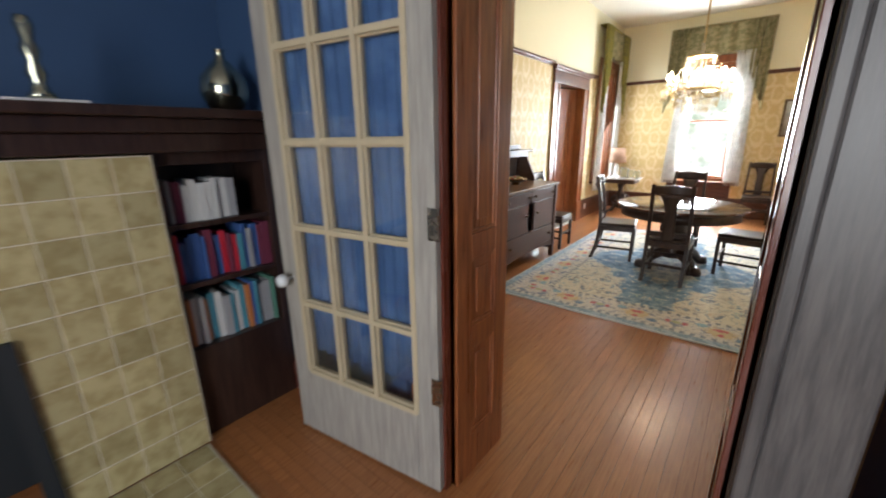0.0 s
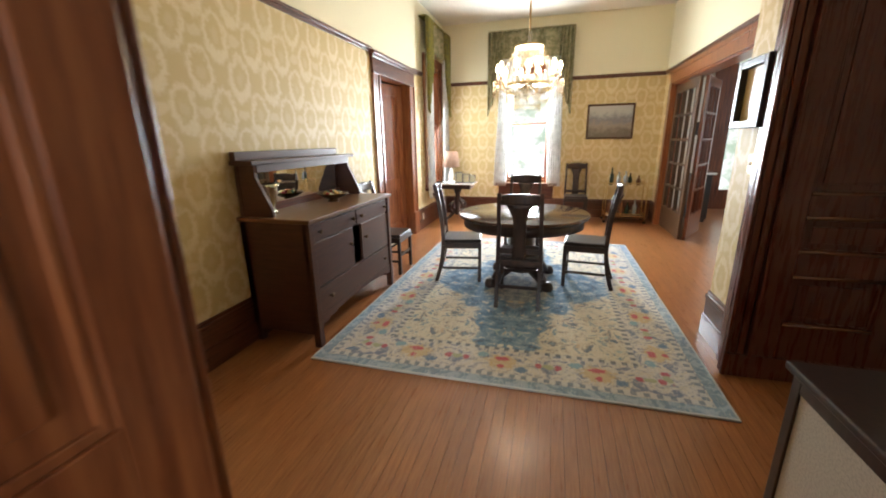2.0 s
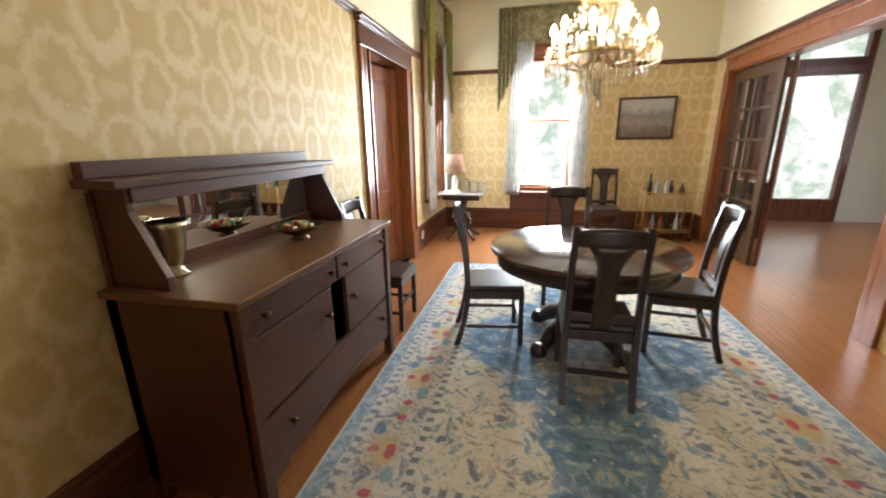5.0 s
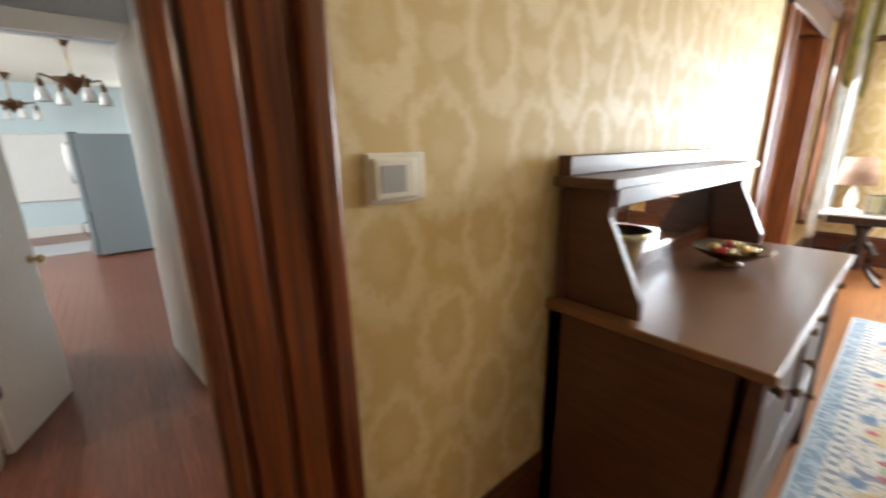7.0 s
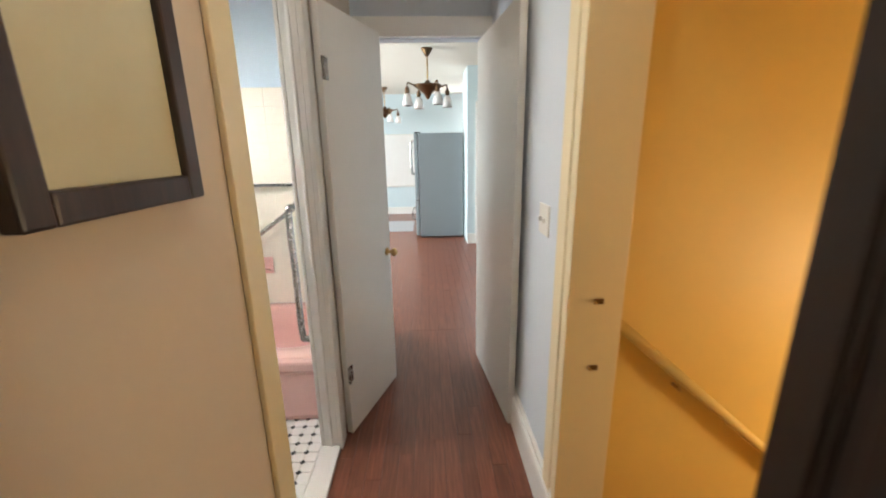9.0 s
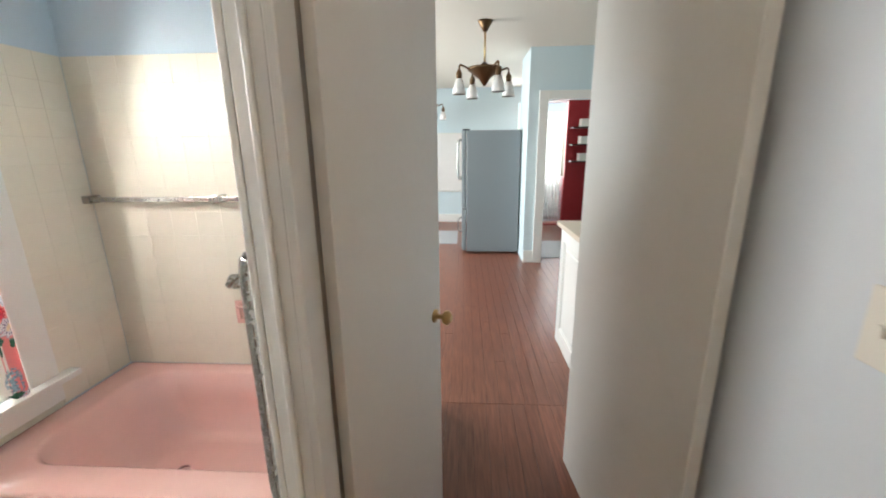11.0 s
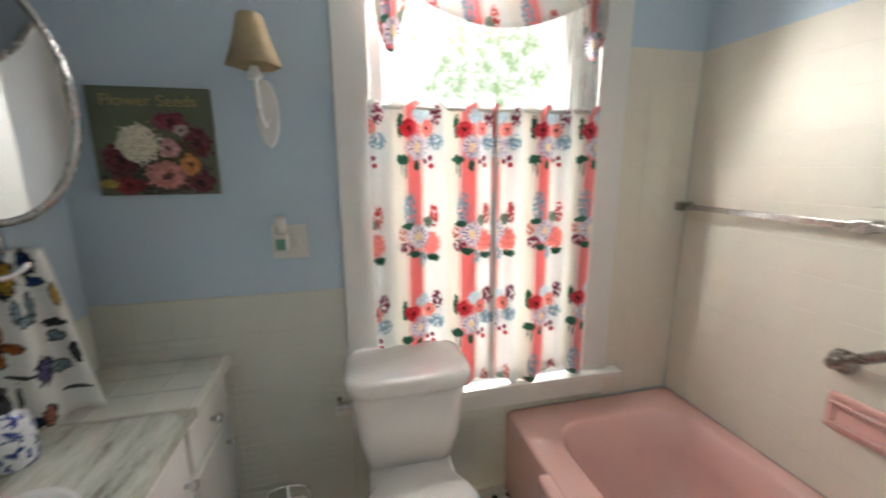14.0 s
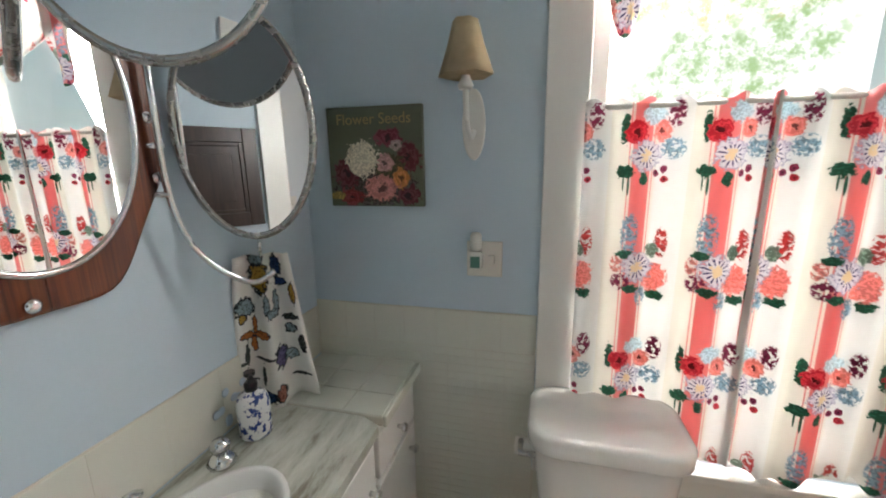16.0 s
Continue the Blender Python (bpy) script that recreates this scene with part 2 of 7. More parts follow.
    for shift, off, ru, rv, col in ((0.5, 0.31, 0.06, 0.03, (0.58, 0.06, 0.08)), (0.5, 0.22, 0.026, 0.03, (0.58, 0.06, 0.08)), (0.10, 0.28, 0.03, 0.035, (0.50, 0.05, 0.09)), (-0.10, 0.28, 0.03, 0.035, (0.50, 0.05, 0.09)), (0.0, 0.28, 0.05, 0.03, (0.42, 0.44, 0.24)), (0.28, 0.2, 0.05, 0.04, (0.10, 0.20, 0.36)), (-0.28, 0.34, 0.05, 0.04, (0.22, 0.40, 0.50))):
        bcol = n.mix(bloom(shift, off, ru, rv), bcol, col)
    c = n.mix(border, c, bcol)
    dash = n.step(n.f("FRACT", n.f("MULTIPLY", run, 14.0)), 0.45, 0.5)
    for lo, hi, col in ((0.425, 0.46, n.mix(dash, (0.08, 0.11, 0.16), (0.66, 0.62, 0.54))), (0.10, 0.135, n.mix(dash, (0.14, 0.19, 0.26), (0.66, 0.64, 0.60))), (0.012, 0.085, n.mix(n.step(n.noise(q, 18, 3), 0.45, 0.55), (0.12, 0.24, 0.36), (0.34, 0.45, 0.56))), (-0.01, 0.012, (0.60, 0.66, 0.68))):
        band = n.f("MULTIPLY", n.step(edge, lo - 0.004, lo), n.f("SUBTRACT", 1.0, n.step(edge, hi, hi + 0.004)))
        c = n.mix(n.f("MULTIPLY", band, 0.85), c, col)
    # worn pile: pale broken streaks along the warp
    worn = n.f("MULTIPLY", n.step(n.noise(n.scaled(n.coords(), (60, 5, 1)), 2, 4, 0.7), 0.53, 0.66), n.step(n.noise(n.coords(), 2.2, 3), 0.35, 0.6))
    c = n.mix(n.f("MULTIPLY", worn, 0.55), c, (0.74, 0.72, 0.68))
    c = n.mix(0.2, c, (0.36, 0.37, 0.40))
    fine = n.noise(n.scaled(n.coords(), (220, 60, 1)), 2, 2)
    c = n.mix(n.f("MULTIPLY", n.step(fine, 0.5, 0.7), 0.2), c, (0.62, 0.58, 0.50))
    n.bump(fine, 0.3, 0.004)
    return n.set(Base_Color=c, Roughness=0.95)


def petal_shape(n, cu, cv, dx, dz, rx, rz, ragged, rough):
    """Distance from a printed shape's heart: below 1 inside; its outline wavers with the noise given."""
    a = n.f("DIVIDE", n.f("SUBTRACT", cu, dx), rx)
    b = n.f("DIVIDE", n.f("SUBTRACT", cv, dz), rz)
    d = n.f("SQRT", n.f("ADD", n.f("MULTIPLY", a, a), n.f("MULTIPLY", b, b)))
    return n.f("ADD", d, n.f("MULTIPLY", n.f("SUBTRACT", ragged, 0.5), rough)), n.f("ARCTAN2", b, a)


def print_shapes(n, c, cu, cv, shapes, fine, k=1.0, gate=None):
    """Lays printed flowers, leaves and sprigs over a ground colour."""
    ragged = n.noise(fine, 75, 2)
    specks = n.noise(fine, 130, 2)
    for kind, dx, dz, rx, rz, col in shapes:
        d, th = petal_shape(n, cu, cv, dx * k, dz * k, rx * k, rz * k, ragged, {"leaf": 1.5, "stem": 0.3, "sprig": 1.2}.get(kind, 1.3))
        m = n.f("SUBTRACT", 1.0, n.step(d, 0.88, 1.0))
        ink = col
        if kind == "daisy":
            wedge = n.step(n.f("COSINE", n.f("MULTIPLY", th, 13.0)), 0.0, 0.6)
            ring = n.f("MULTIPLY", n.step(d, 0.36, 0.42), n.f("SUBTRACT", 1.0, n.step(d, 0.62, 0.72)))
            ink = n.mix(n.f("MULTIPLY", ring, wedge), (0.78, 0.76, 0.80), (0.06, 0.05, 0.16))
            ink = n.mix(n.f("SUBTRACT", 1.0, n.step(d, 0.28, 0.34)), ink, (0.82, 0.68, 0.46))
            ink = n.mix(n.f("MULTIPLY", n.step(d, 0.8, 0.86), 0.6), ink, col)
        elif kind == "rose":
            ink = n.mix(n.step(n.f("SINE", n.f("ADD", n.f("MULTIPLY", d, 13.0), th)), 0.1, 0.5), col, tuple(min(0.9, v * 1.35 + 0.04) for v in col))
            ink = n.mix(n.f("SUBTRACT", 1.0, n.step(d, 0.2, 0.28)), ink, tuple(v * 0.25 for v in col))
        elif kind == "carnation":
            ink = n.mix(n.step(specks, 0.47, 0.53), col, tuple(min(0.95, v * 1.3 + 0.06) for v in col))
        elif kind == "sprig":
            m = n.f("MULTIPLY", m, n.step(ragged, 0.43, 0.5))
            ink = n.mix(n.step(specks, 0.5, 0.56), col, tuple(v * 0.6 for v in col))
        elif kind == "inked":
            ink = n.mix(n.step(d, 0.68, 0.76), n.mix(n.step(specks, 0.52, 0.58), col, tuple(v * 0.3 for v in col)), (0.02, 0.025, 0.03))
        elif kind == "leaf":
            ink = n.mix(n.step(specks, 0.5, 0.62), col, tuple(v * 1.9 for v in col))
        c = n.mix(n.f("MULTIPLY", m, gate) if gate is not None else m, c, ink)
    return c


def curtain_print():
    """Cream cloth, pink stripes with a fine line at each side, two bouquets in turn down each stripe."""
    n = Nodes("pink_striped_flower_cloth")
    uv = n.coords("UV")
    u, v, w = n.split(uv)
    pitch, drop = 0.225, 0.67
    cu = n.f("MULTIPLY", n.f("SUBTRACT", n.f("FRACT", n.f("DIVIDE", u, pitch)), 0.5), pitch)
    off = n.f("ABSOLUTE", n.f("ADD", cu, 0.02))
    c = n.mix(n.step(cu, 0.02, 0.03), (0.84, 0.82, 0.77), (0.86, 0.86, 0.85))
    c = n.mix(n.f("SUBTRACT", 1.0, n.step(off, 0.026, 0.028)), c, (0.80, 0.30, 0.30))
    c = n.mix(n.f("MULTIPLY", n.step(off, 0.033, 0.034), n.f("SUBTRACT", 1.0, n.step(off, 0.036, 0.037))), c, (0.80, 0.36, 0.35))

    def down(start):
        return n.f("MULTIPLY", n.f("SUBTRACT", n.f("FRACT", n.f("ADD", n.f("DIVIDE", n.f("SUBTRACT", v, start), drop), 0.5)), 0.5), drop)

    red, coral, maroon = (0.50, 0.03, 0.06), (0.72, 0.29, 0.26), (0.26, 0.02, 0.09)
    blue, mist, green = (0.33, 0.48, 0.58), (0.50, 0.60, 0.64), (0.02, 0.12, 0.075)
    posy = [("sprig", 0.085, -0.01, 0.045, 0.04, blue), ("leaf", -0.088, 0.06, 0.016, 0.055, green), ("leaf", -0.08, -0.09, 0.032, 0.024, green), ("leaf", -0.015, -0.115, 0.018, 0.026, green),
            ("stem", -0.068, -0.14, 0.004, 0.035, green), ("stem", -0.085, -0.13, 0.003, 0.03, green), ("carnation", 0.01, 0.10, 0.045, 0.036, mist), ("sprig", 0.088, 0.105, 0.03, 0.05, maroon),
            ("rose", -0.05, 0.045, 0.04, 0.042, red), ("rose", 0.045, 0.05, 0.033, 0.036, coral), ("daisy", -0.008, -0.035, 0.056, 0.056, (0.25, 0.25, 0.42)),
            ("rose", 0.035, -0.095, 0.012, 0.013, maroon), ("rose", 0.062, -0.082, 0.012, 0.013, maroon), ("rose", 0.066, -0.115, 0.013, 0.013, red)]
    nosegay = [("sprig", -0.05, 0.115, 0.036, 0.085, blue), ("sprig", 0.075, 0.085, 0.024, 0.06, (0.66, 0.10, 0.10)), ("leaf", 0.045, 0.055, 0.022, 0.03, (0.20, 0.27, 0.22)), ("leaf", -0.06, 0.04, 0.034, 0.017, green),
               ("sprig", -0.09, 0.0, 0.024, 0.035, coral), ("sprig", -0.07, -0.065, 0.038, 0.036, maroon), ("leaf", -0.03, -0.092, 0.034, 0.018, green), ("sprig", 0.015, -0.125, 0.024, 0.045, blue),
               ("leaf", 0.07, -0.115, 0.032, 0.02, green), ("carnation", 0.06, -0.045, 0.046, 0.056, coral), ("daisy", -0.008, -0.01, 0.06, 0.062, (0.25, 0.25, 0.42))]
    c = print_shapes(n, c, cu, down(1.515), posy, uv, 0.78)
    c = print_shapes(n, c, cu, down(1.18), nosegay, uv, 0.78)
    weave = n.noise(n.scaled(uv, (1, 1, 1)), 420, 1)
    c = n.mix(n.f("MULTIPLY", weave, 0.12), c, (0.55, 0.52, 0.48))
    return cloth_shader(n, c, 0.30)


def towel_print():
    """White cloth with inked butterflies and flowers."""
    n = Nodes("butterfly_print_towel_cloth")
    uv = n.coords("UV")
    u, v, w = n.split(uv)
    cu = n.f("SUBTRACT", u, 0.15)
    cv = n.f("SUBTRACT", 0.24, v)
    dark, ochre, steel, orange, navy = (0.05, 0.06, 0.06), (0.42, 0.27, 0.06), (0.26, 0.34, 0.37), (0.45, 0.16, 0.05), (0.03, 0.06, 0.16)
    shapes = [("inked", 0.02, 0.16, 0.046, 0.05, ochre), ("inked", 0.03, 0.205, 0.04, 0.018, steel), ("inked", -0.06, 0.18, 0.026, 0.035, navy), ("inked", -0.07, 0.135, 0.03, 0.014, navy),
              ("inked", 0.085, 0.075, 0.042, 0.03, steel), ("inked", 0.095, 0.045, 0.018, 0.014, ochre), ("inked", -0.04, 0.08, 0.014, 0.04, steel), ("inked", 0.0, 0.08, 0.014, 0.036, steel), ("inked", -0.02, 0.055, 0.03, 0.014, steel),
              ("inked", 0.03, 0.0, 0.034, 0.014, orange), ("inked", 0.075, -0.005, 0.03, 0.012, orange), ("inked", 0.05, 0.025, 0.01, 0.026, orange), ("inked", 0.055, -0.03, 0.012, 0.026, orange),
              ("inked", -0.085, 0.03, 0.03, 0.012, dark), ("inked", -0.08, -0.005, 0.024, 0.016, steel), ("inked", -0.11, -0.05, 0.014, 0.03, dark), ("inked", -0.035, -0.075, 0.026, 0.036, (0.14, 0.12, 0.24)), ("inked", -0.07, -0.085, 0.028, 0.02, steel),
              ("leaf", 0.02, -0.07, 0.04, 0.005, dark), ("leaf", 0.08, -0.06, 0.008, 0.035, dark), ("leaf", 0.10, -0.085, 0.03, 0.006, dark), ("leaf", 0.03, -0.12, 0.006, 0.035, dark), ("leaf", 0.08, -0.135, 0.035, 0.005, dark),
              ("inked", 0.03, -0.18, 0.044, 0.022, navy), ("inked", -0.02, -0.175, 0.02, 0.026, (0.42, 0.18, 0.14)), ("leaf", -0.09, -0.15, 0.028, 0.006, dark), ("inked", -0.11, 0.10, 0.014, 0.035, ochre)]
    return cloth_shader(n, print_shapes(n, (0.80, 0.79, 0.75), cu, cv, shapes, uv, 1.12), 0.12)


def marble():
    n = Nodes("veined_white_marble")
    p = n.coords()
    q = n.noise(n.scaled(p, (9, 2.2, 2), (0, 0, 0.9)), 2.0, 6, 0.65)
    c = n.ramp(q, [(0.35, (0.27, 0.25, 0.20)), (0.45, (0.48, 0.48, 0.41)), (0.6, (0.62, 0.62, 0.55)), (0.75, (0.45, 0.44, 0.36))])
    return n.set(Base_Color=c, Roughness=0.18, Coat_Weight=0.3)


def outdoors(name, white, green, strength, share, fine=9):
    n = Nodes(name)
    p = n.world()
    leaf = n.f("MULTIPLY", n.step(n.noise(p, 1.7, 2), 0.40, 0.52), n.step(n.noise(p, fine, 6, 0.8), 0.40, 0.60))
    c = n.mix(n.f("MULTIPLY", leaf, share), white, green)
    e = n.node("ShaderNodeEmission", Color=c, Strength=strength).outputs[0]
    n.t.links.new(e, n.t.nodes["Material Output"].inputs[0])
    return n.m


def flower_print():
    n = Nodes("printed_flower_panel")
    p = n.coords()
    x, y, z = n.split(p)
    green = n.mix(n.noise(p, 8, 3), (0.07, 0.085, 0.05), (0.17, 0.18, 0.115))
    wine, cream = (0.10, 0.008, 0.014), (0.62, 0.56, 0.42)
    shapes = [("carnation", 0.0, -0.09, 0.15, 0.07, (0.035, 0.02, 0.012)), ("rose", -0.10, -0.045, 0.05, 0.05, wine), ("rose", 0.115, 0.0, 0.045, 0.05, wine), ("rose", 0.05, 0.065, 0.045, 0.03, (0.16, 0.02, 0.035)),
              ("rose", -0.09, -0.125, 0.045, 0.03, (0.20, 0.02, 0.02)), ("rose", 0.115, -0.12, 0.04, 0.035, wine), ("leaf", -0.14, -0.12, 0.025, 0.014, (0.30, 0.22, 0.06)), ("leaf", 0.05, -0.03, 0.06, 0.05, (0.06, 0.05, 0.02)),
              ("rose", 0.035, -0.015, 0.034, 0.032, (0.50, 0.26, 0.24)), ("rose", 0.09, -0.065, 0.032, 0.034, (0.52, 0.20, 0.05)), ("rose", 0.02, -0.095, 0.058, 0.046, (0.52, 0.20, 0.17)), ("rose", 0.075, 0.04, 0.022, 0.02, (0.40, 0.30, 0.26)), ("carnation", -0.045, 0.0, 0.058, 0.06, cream)]
    return n.set(Base_Color=print_shapes(n, green, x, n.f("SUBTRACT", z, 0.155), shapes, p), Roughness=0.4)


def print_picture(name, stops, scale):
    n = Nodes(name)
    x, y, z = n.split(n.coords())
    v = n.f("ADD", n.f("MULTIPLY", z, 1.6), n.f("MULTIPLY_ADD", n.noise(n.coords(), scale, 5, 0.6), 0.6, -0.3))
    return n.set(Base_Color=n.ramp(v, stops), Roughness=0.3)


def patterned_ceramic():
    n = Nodes("blue_white_ceramic")
    p = n.coords()
    v = n.noise(p, 55, 3)
    c = n.mix(n.step(v, 0.53, 0.56), (0.75, 0.76, 0.78), (0.04, 0.07, 0.25))
    return n.set(Base_Color=c, Roughness=0.15)


GOLD_PAPER = damask()
CREAM = paint("cream_wall_paint", (0.76, 0.70, 0.50), 0.7, 0.06)
CEIL = paint("off_white_ceiling_paint", (0.74, 0.71, 0.62), 0.8, 0.05)
# TRIM is lifted for the orange-lit library reveal; TRIM_H stays darker
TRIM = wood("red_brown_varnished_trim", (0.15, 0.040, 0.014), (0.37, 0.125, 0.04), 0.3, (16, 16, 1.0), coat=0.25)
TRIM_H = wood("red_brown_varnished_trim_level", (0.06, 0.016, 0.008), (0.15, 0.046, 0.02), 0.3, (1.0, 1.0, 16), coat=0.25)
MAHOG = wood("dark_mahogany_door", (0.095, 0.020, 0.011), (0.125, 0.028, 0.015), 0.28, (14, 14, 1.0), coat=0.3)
DARKWOOD = wood("dark_brown_furniture_wood", (0.020, 0.010, 0.008), (0.052, 0.026, 0.019), 0.36, (14, 14, 1.3), coat=0.12)
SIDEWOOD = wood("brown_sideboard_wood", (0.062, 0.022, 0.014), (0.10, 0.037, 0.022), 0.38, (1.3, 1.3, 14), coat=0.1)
# lighter copy of the sideboard wood, reflected light put into the top's colour
SIDETOP = wood("lit_sideboard_top_wood", (0.145, 0.064, 0.029), (0.17, 0.078, 0.036), 0.36, (14, 1.2, 14), coat=0.12)
TABLETOP = wood("polished_table_wood", (0.045, 0.018, 0.012), (0.10, 0.045, 0.03), 0.14, (12, 1.2, 12), coat=0.6)
FLOORWOOD = wood("orange_brown_oak_plank", (0.29, 0.105, 0.036), (0.43, 0.18, 0.064), 0.30, (26, 1.6, 1), tint=0.16, coat=0.2)
HALLWOOD = wood("dark_red_brown_plank", (0.13, 0.042, 0.025), (0.25, 0.092, 0.052), 0.36, (1.6, 26, 1), tint=0.3, coat=0.15)
# the light grain tone paints orange-red highlights onto dark red wood
DARKTRIM = wood("deep_red_highlit_trim", (0.040, 0.008, 0.004), (0.25, 0.062, 0.016), 0.3, (22, 22, 0.5), coat=0.25)
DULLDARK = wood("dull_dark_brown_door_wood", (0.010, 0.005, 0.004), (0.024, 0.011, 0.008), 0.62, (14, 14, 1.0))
LIT_MOULDING = wood("highlit_moulding_wood", (0.13, 0.045, 0.02), (0.18, 0.07, 0.03), 0.2, (1.2, 14, 14), coat=0.8)
OLDBROWN = wood("yellow_brown_door_wood", (0.06, 0.028, 0.011), (0.12, 0.06, 0.024), 0.4, (14, 14, 1.0))
GREYWOOD = wood("grey_painted_worn_wood", (0.28, 0.265, 0.24), (0.42, 0.395, 0.35), 0.5, (14, 14, 1.2))
TANWOOD = paint("tan_painted_muntin", (0.50, 0.42, 0.28), 0.5, 0.15)
JOINT = paint("dark_floor_joint", (0.03, 0.012, 0.006), 0.7)
RUG = rug_material()
DOORBLUE = fabric("blue_gathered_door_curtain", (0.10, 0.19, 0.38), 0.2, (0.07, 0.14, 0.30), 6)
BLUEDARK = paint("deep_blue_wall_paint", (0.032, 0.075, 0.165), 0.6, 0.12)
LIB_CEIL = paint("library_ceiling_paint", (0.5, 0.5, 0.48), 0.8)
TILE_TAN = glossy("tan_glazed_tile", (0.44, 0.37, 0.19), 0.22)
_n = Nodes("tan_hearth_tile")
TILE_MIX = _n.set(Base_Color=random_tint(_n, _n.mix(_n.step(_n.noise(_n.world(), 14, 3), 0.35, 0.7), (0.48, 0.41, 0.22), (0.36, 0.29, 0.14)), 0.35), Roughness=0.22)
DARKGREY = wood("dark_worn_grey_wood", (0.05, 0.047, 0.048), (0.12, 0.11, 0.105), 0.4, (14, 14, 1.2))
GROUT = paint("pale_grout", (0.62, 0.56, 0.42), 0.8)
SLATE = paint("dark_firebox", (0.012, 0.016, 0.02), 0.7)
WHITE = paint("white_trim_paint", (0.78, 0.77, 0.73), 0.35, 0.05, 0.05, dirt=0.08)
IVORY = paint("yellowed_ivory_paint", (0.72, 0.62, 0.40), 0.4, 0.06)
BEIGE = paint("beige_hall_paint", (0.58, 0.49, 0.39), 0.6, 0.06)
PALEBLUE = paint("pale_blue_wall_paint", (0.62, 0.67, 0.72), 0.6, 0.06)
BATHBLUE = paint("soft_blue_bath_paint", (0.54, 0.645, 0.72), 0.6, 0.06)
KITBLUE = paint("pale_aqua_kitchen_paint", (0.60, 0.71, 0.74), 0.6, 0.05)
YELLOW = paint("ochre_stairwell_paint", (0.66, 0.45, 0.13), 0.55, 0.08)
REDWALL = paint("deep_red_wall_paint", (0.25, 0.012, 0.016), 0.6)
BATHTILE = glossy("cream_bath_tile", (0.76, 0.71, 0.60), 0.42, 0.0)
BATHTILE2 = glossy("pale_grey_cream_mosaic_tile", (0.68, 0.68, 0.60), 0.34, 0.0)
BATHGROUT = paint("bath_grout", (0.66, 0.63, 0.54), 0.8)
PORCELAIN = glossy("white_porcelain", (0.80, 0.78, 0.75), 0.08, 0.6)
PINK = glossy("pink_enamel", (0.78, 0.475, 0.42), 0.12, 0.5)
MARBLE = marble()
CHROME = metal("chrome", (0.75, 0.75, 0.76), 0.14)
STEEL = metal("brushed_steel", (0.42, 0.41, 0.39), 0.26)
BRASS = metal("aged_brass", (0.55, 0.38, 0.16), 0.3)
BRONZE = metal("dark_bronze", (0.14, 0.085, 0.045), 0.4)
MIRROR = metal("mirror_glass", (0.86, 0.88, 0.88), 0.02)
MIRROR.node_tree.nodes["Principled BSDF"].inputs["Roughness"].links and MIRROR.node_tree.links.remove(MIRROR.node_tree.nodes["Principled BSDF"].inputs["Roughness"].links[0])
MIRROR.node_tree.nodes["Principled BSDF"].inputs["Roughness"].default_value = 0.01
PANE = glass("clear_pane")
CRYSTAL = glass("cut_crystal", (1, 0.96, 0.88), 0.06, 0.38)
BULB = glow("warm_bulb", (1, 0.84, 0.56), 14)
BLACK = paint("black_plastic", (0.012, 0.012, 0.013), 0.35)
FRIDGE = paint("slate_grey_appliance_steel", (0.20, 0.225, 0.24), 0.4, 0.04)
PLASTIC = paint("white_plastic", (0.72, 0.70, 0.64), 0.4)
LEATHER = paint("dark_brown_leather", (0.03, 0.02, 0.016), 0.35, 0.2, 0.3)
SHEER = fabric("white_sheer_curtain", (0.82, 0.82, 0.80), 0.55)
OLIVE = fabric("olive_gold_valance", (0.30, 0.26, 0.075), 0.25, (0.22, 0.20, 0.08), 14)
OLIVE2 = fabric("sage_patterned_valance", (0.26, 0.24, 0.13), 0.3, (0.40, 0.34, 0.20), 16)
SHADE = fabric("cream_lamp_shade", (0.62, 0.50, 0.33), 0.35)
PINKSHADE = fabric("pinkish_lamp_shade", (0.66, 0.47, 0.36), 0.4)
PARCH = fabric("light_woven_panel", (0.58, 0.52, 0.44), 0.0, (0.48, 0.43, 0.36), 120)
FLORAL = curtain_print()
TOWELPRINT = towel_print()
BATH_VIEW = outdoors("bright_leafy_outdoors", (1, 1, 1), (0.30, 0.46, 0.19), 1.2, 0.97)
GARDEN_VIEW = outdoors("bright_garden_outdoors", (1, 1, 1), (0.34, 0.52, 0.36), 0.95, 0.8, 1.2)
HARBOUR = print_picture("harbour_print", [(0.15, (0.16, 0.13, 0.10)), (0.4, (0.32, 0.27, 0.22)), (0.55, (0.22, 0.22, 0.23)), (0.75, (0.45, 0.44, 0.42))], 9)
LANDSCAPE = print_picture("faded_landscape_print", [(0.2, (0.55, 0.50, 0.32)), (0.5, (0.60, 0.58, 0.42)), (0.8, (0.72, 0.64, 0.48))], 5)
GILT = print_picture("gilt_print", [(0.2, (0.45, 0.30, 0.10)), (0.6, (0.55, 0.40, 0.18))], 12)
FLOWERPRINT = flower_print()
CERAMIC = patterned_ceramic()
BOOKS = [paint("book_cloth_" + nm, c, 0.5, 0.1) for nm, c in (("red", (0.45, 0.02, 0.04)), ("blue", (0.05, 0.12, 0.33)), ("grey", (0.35, 0.35, 0.36)), ("white", (0.6, 0.6, 0.58)), ("green", (0.10, 0.24, 0.18)), ("teal", (0.08, 0.28, 0.36)), ("plum", (0.16, 0.03, 0.06)), ("orange", (0.5, 0.18, 0.06)))]
MERCURY = metal("mercury_glass", (0.55, 0.55, 0.42), 0.15)

# ---- mesh pens ----


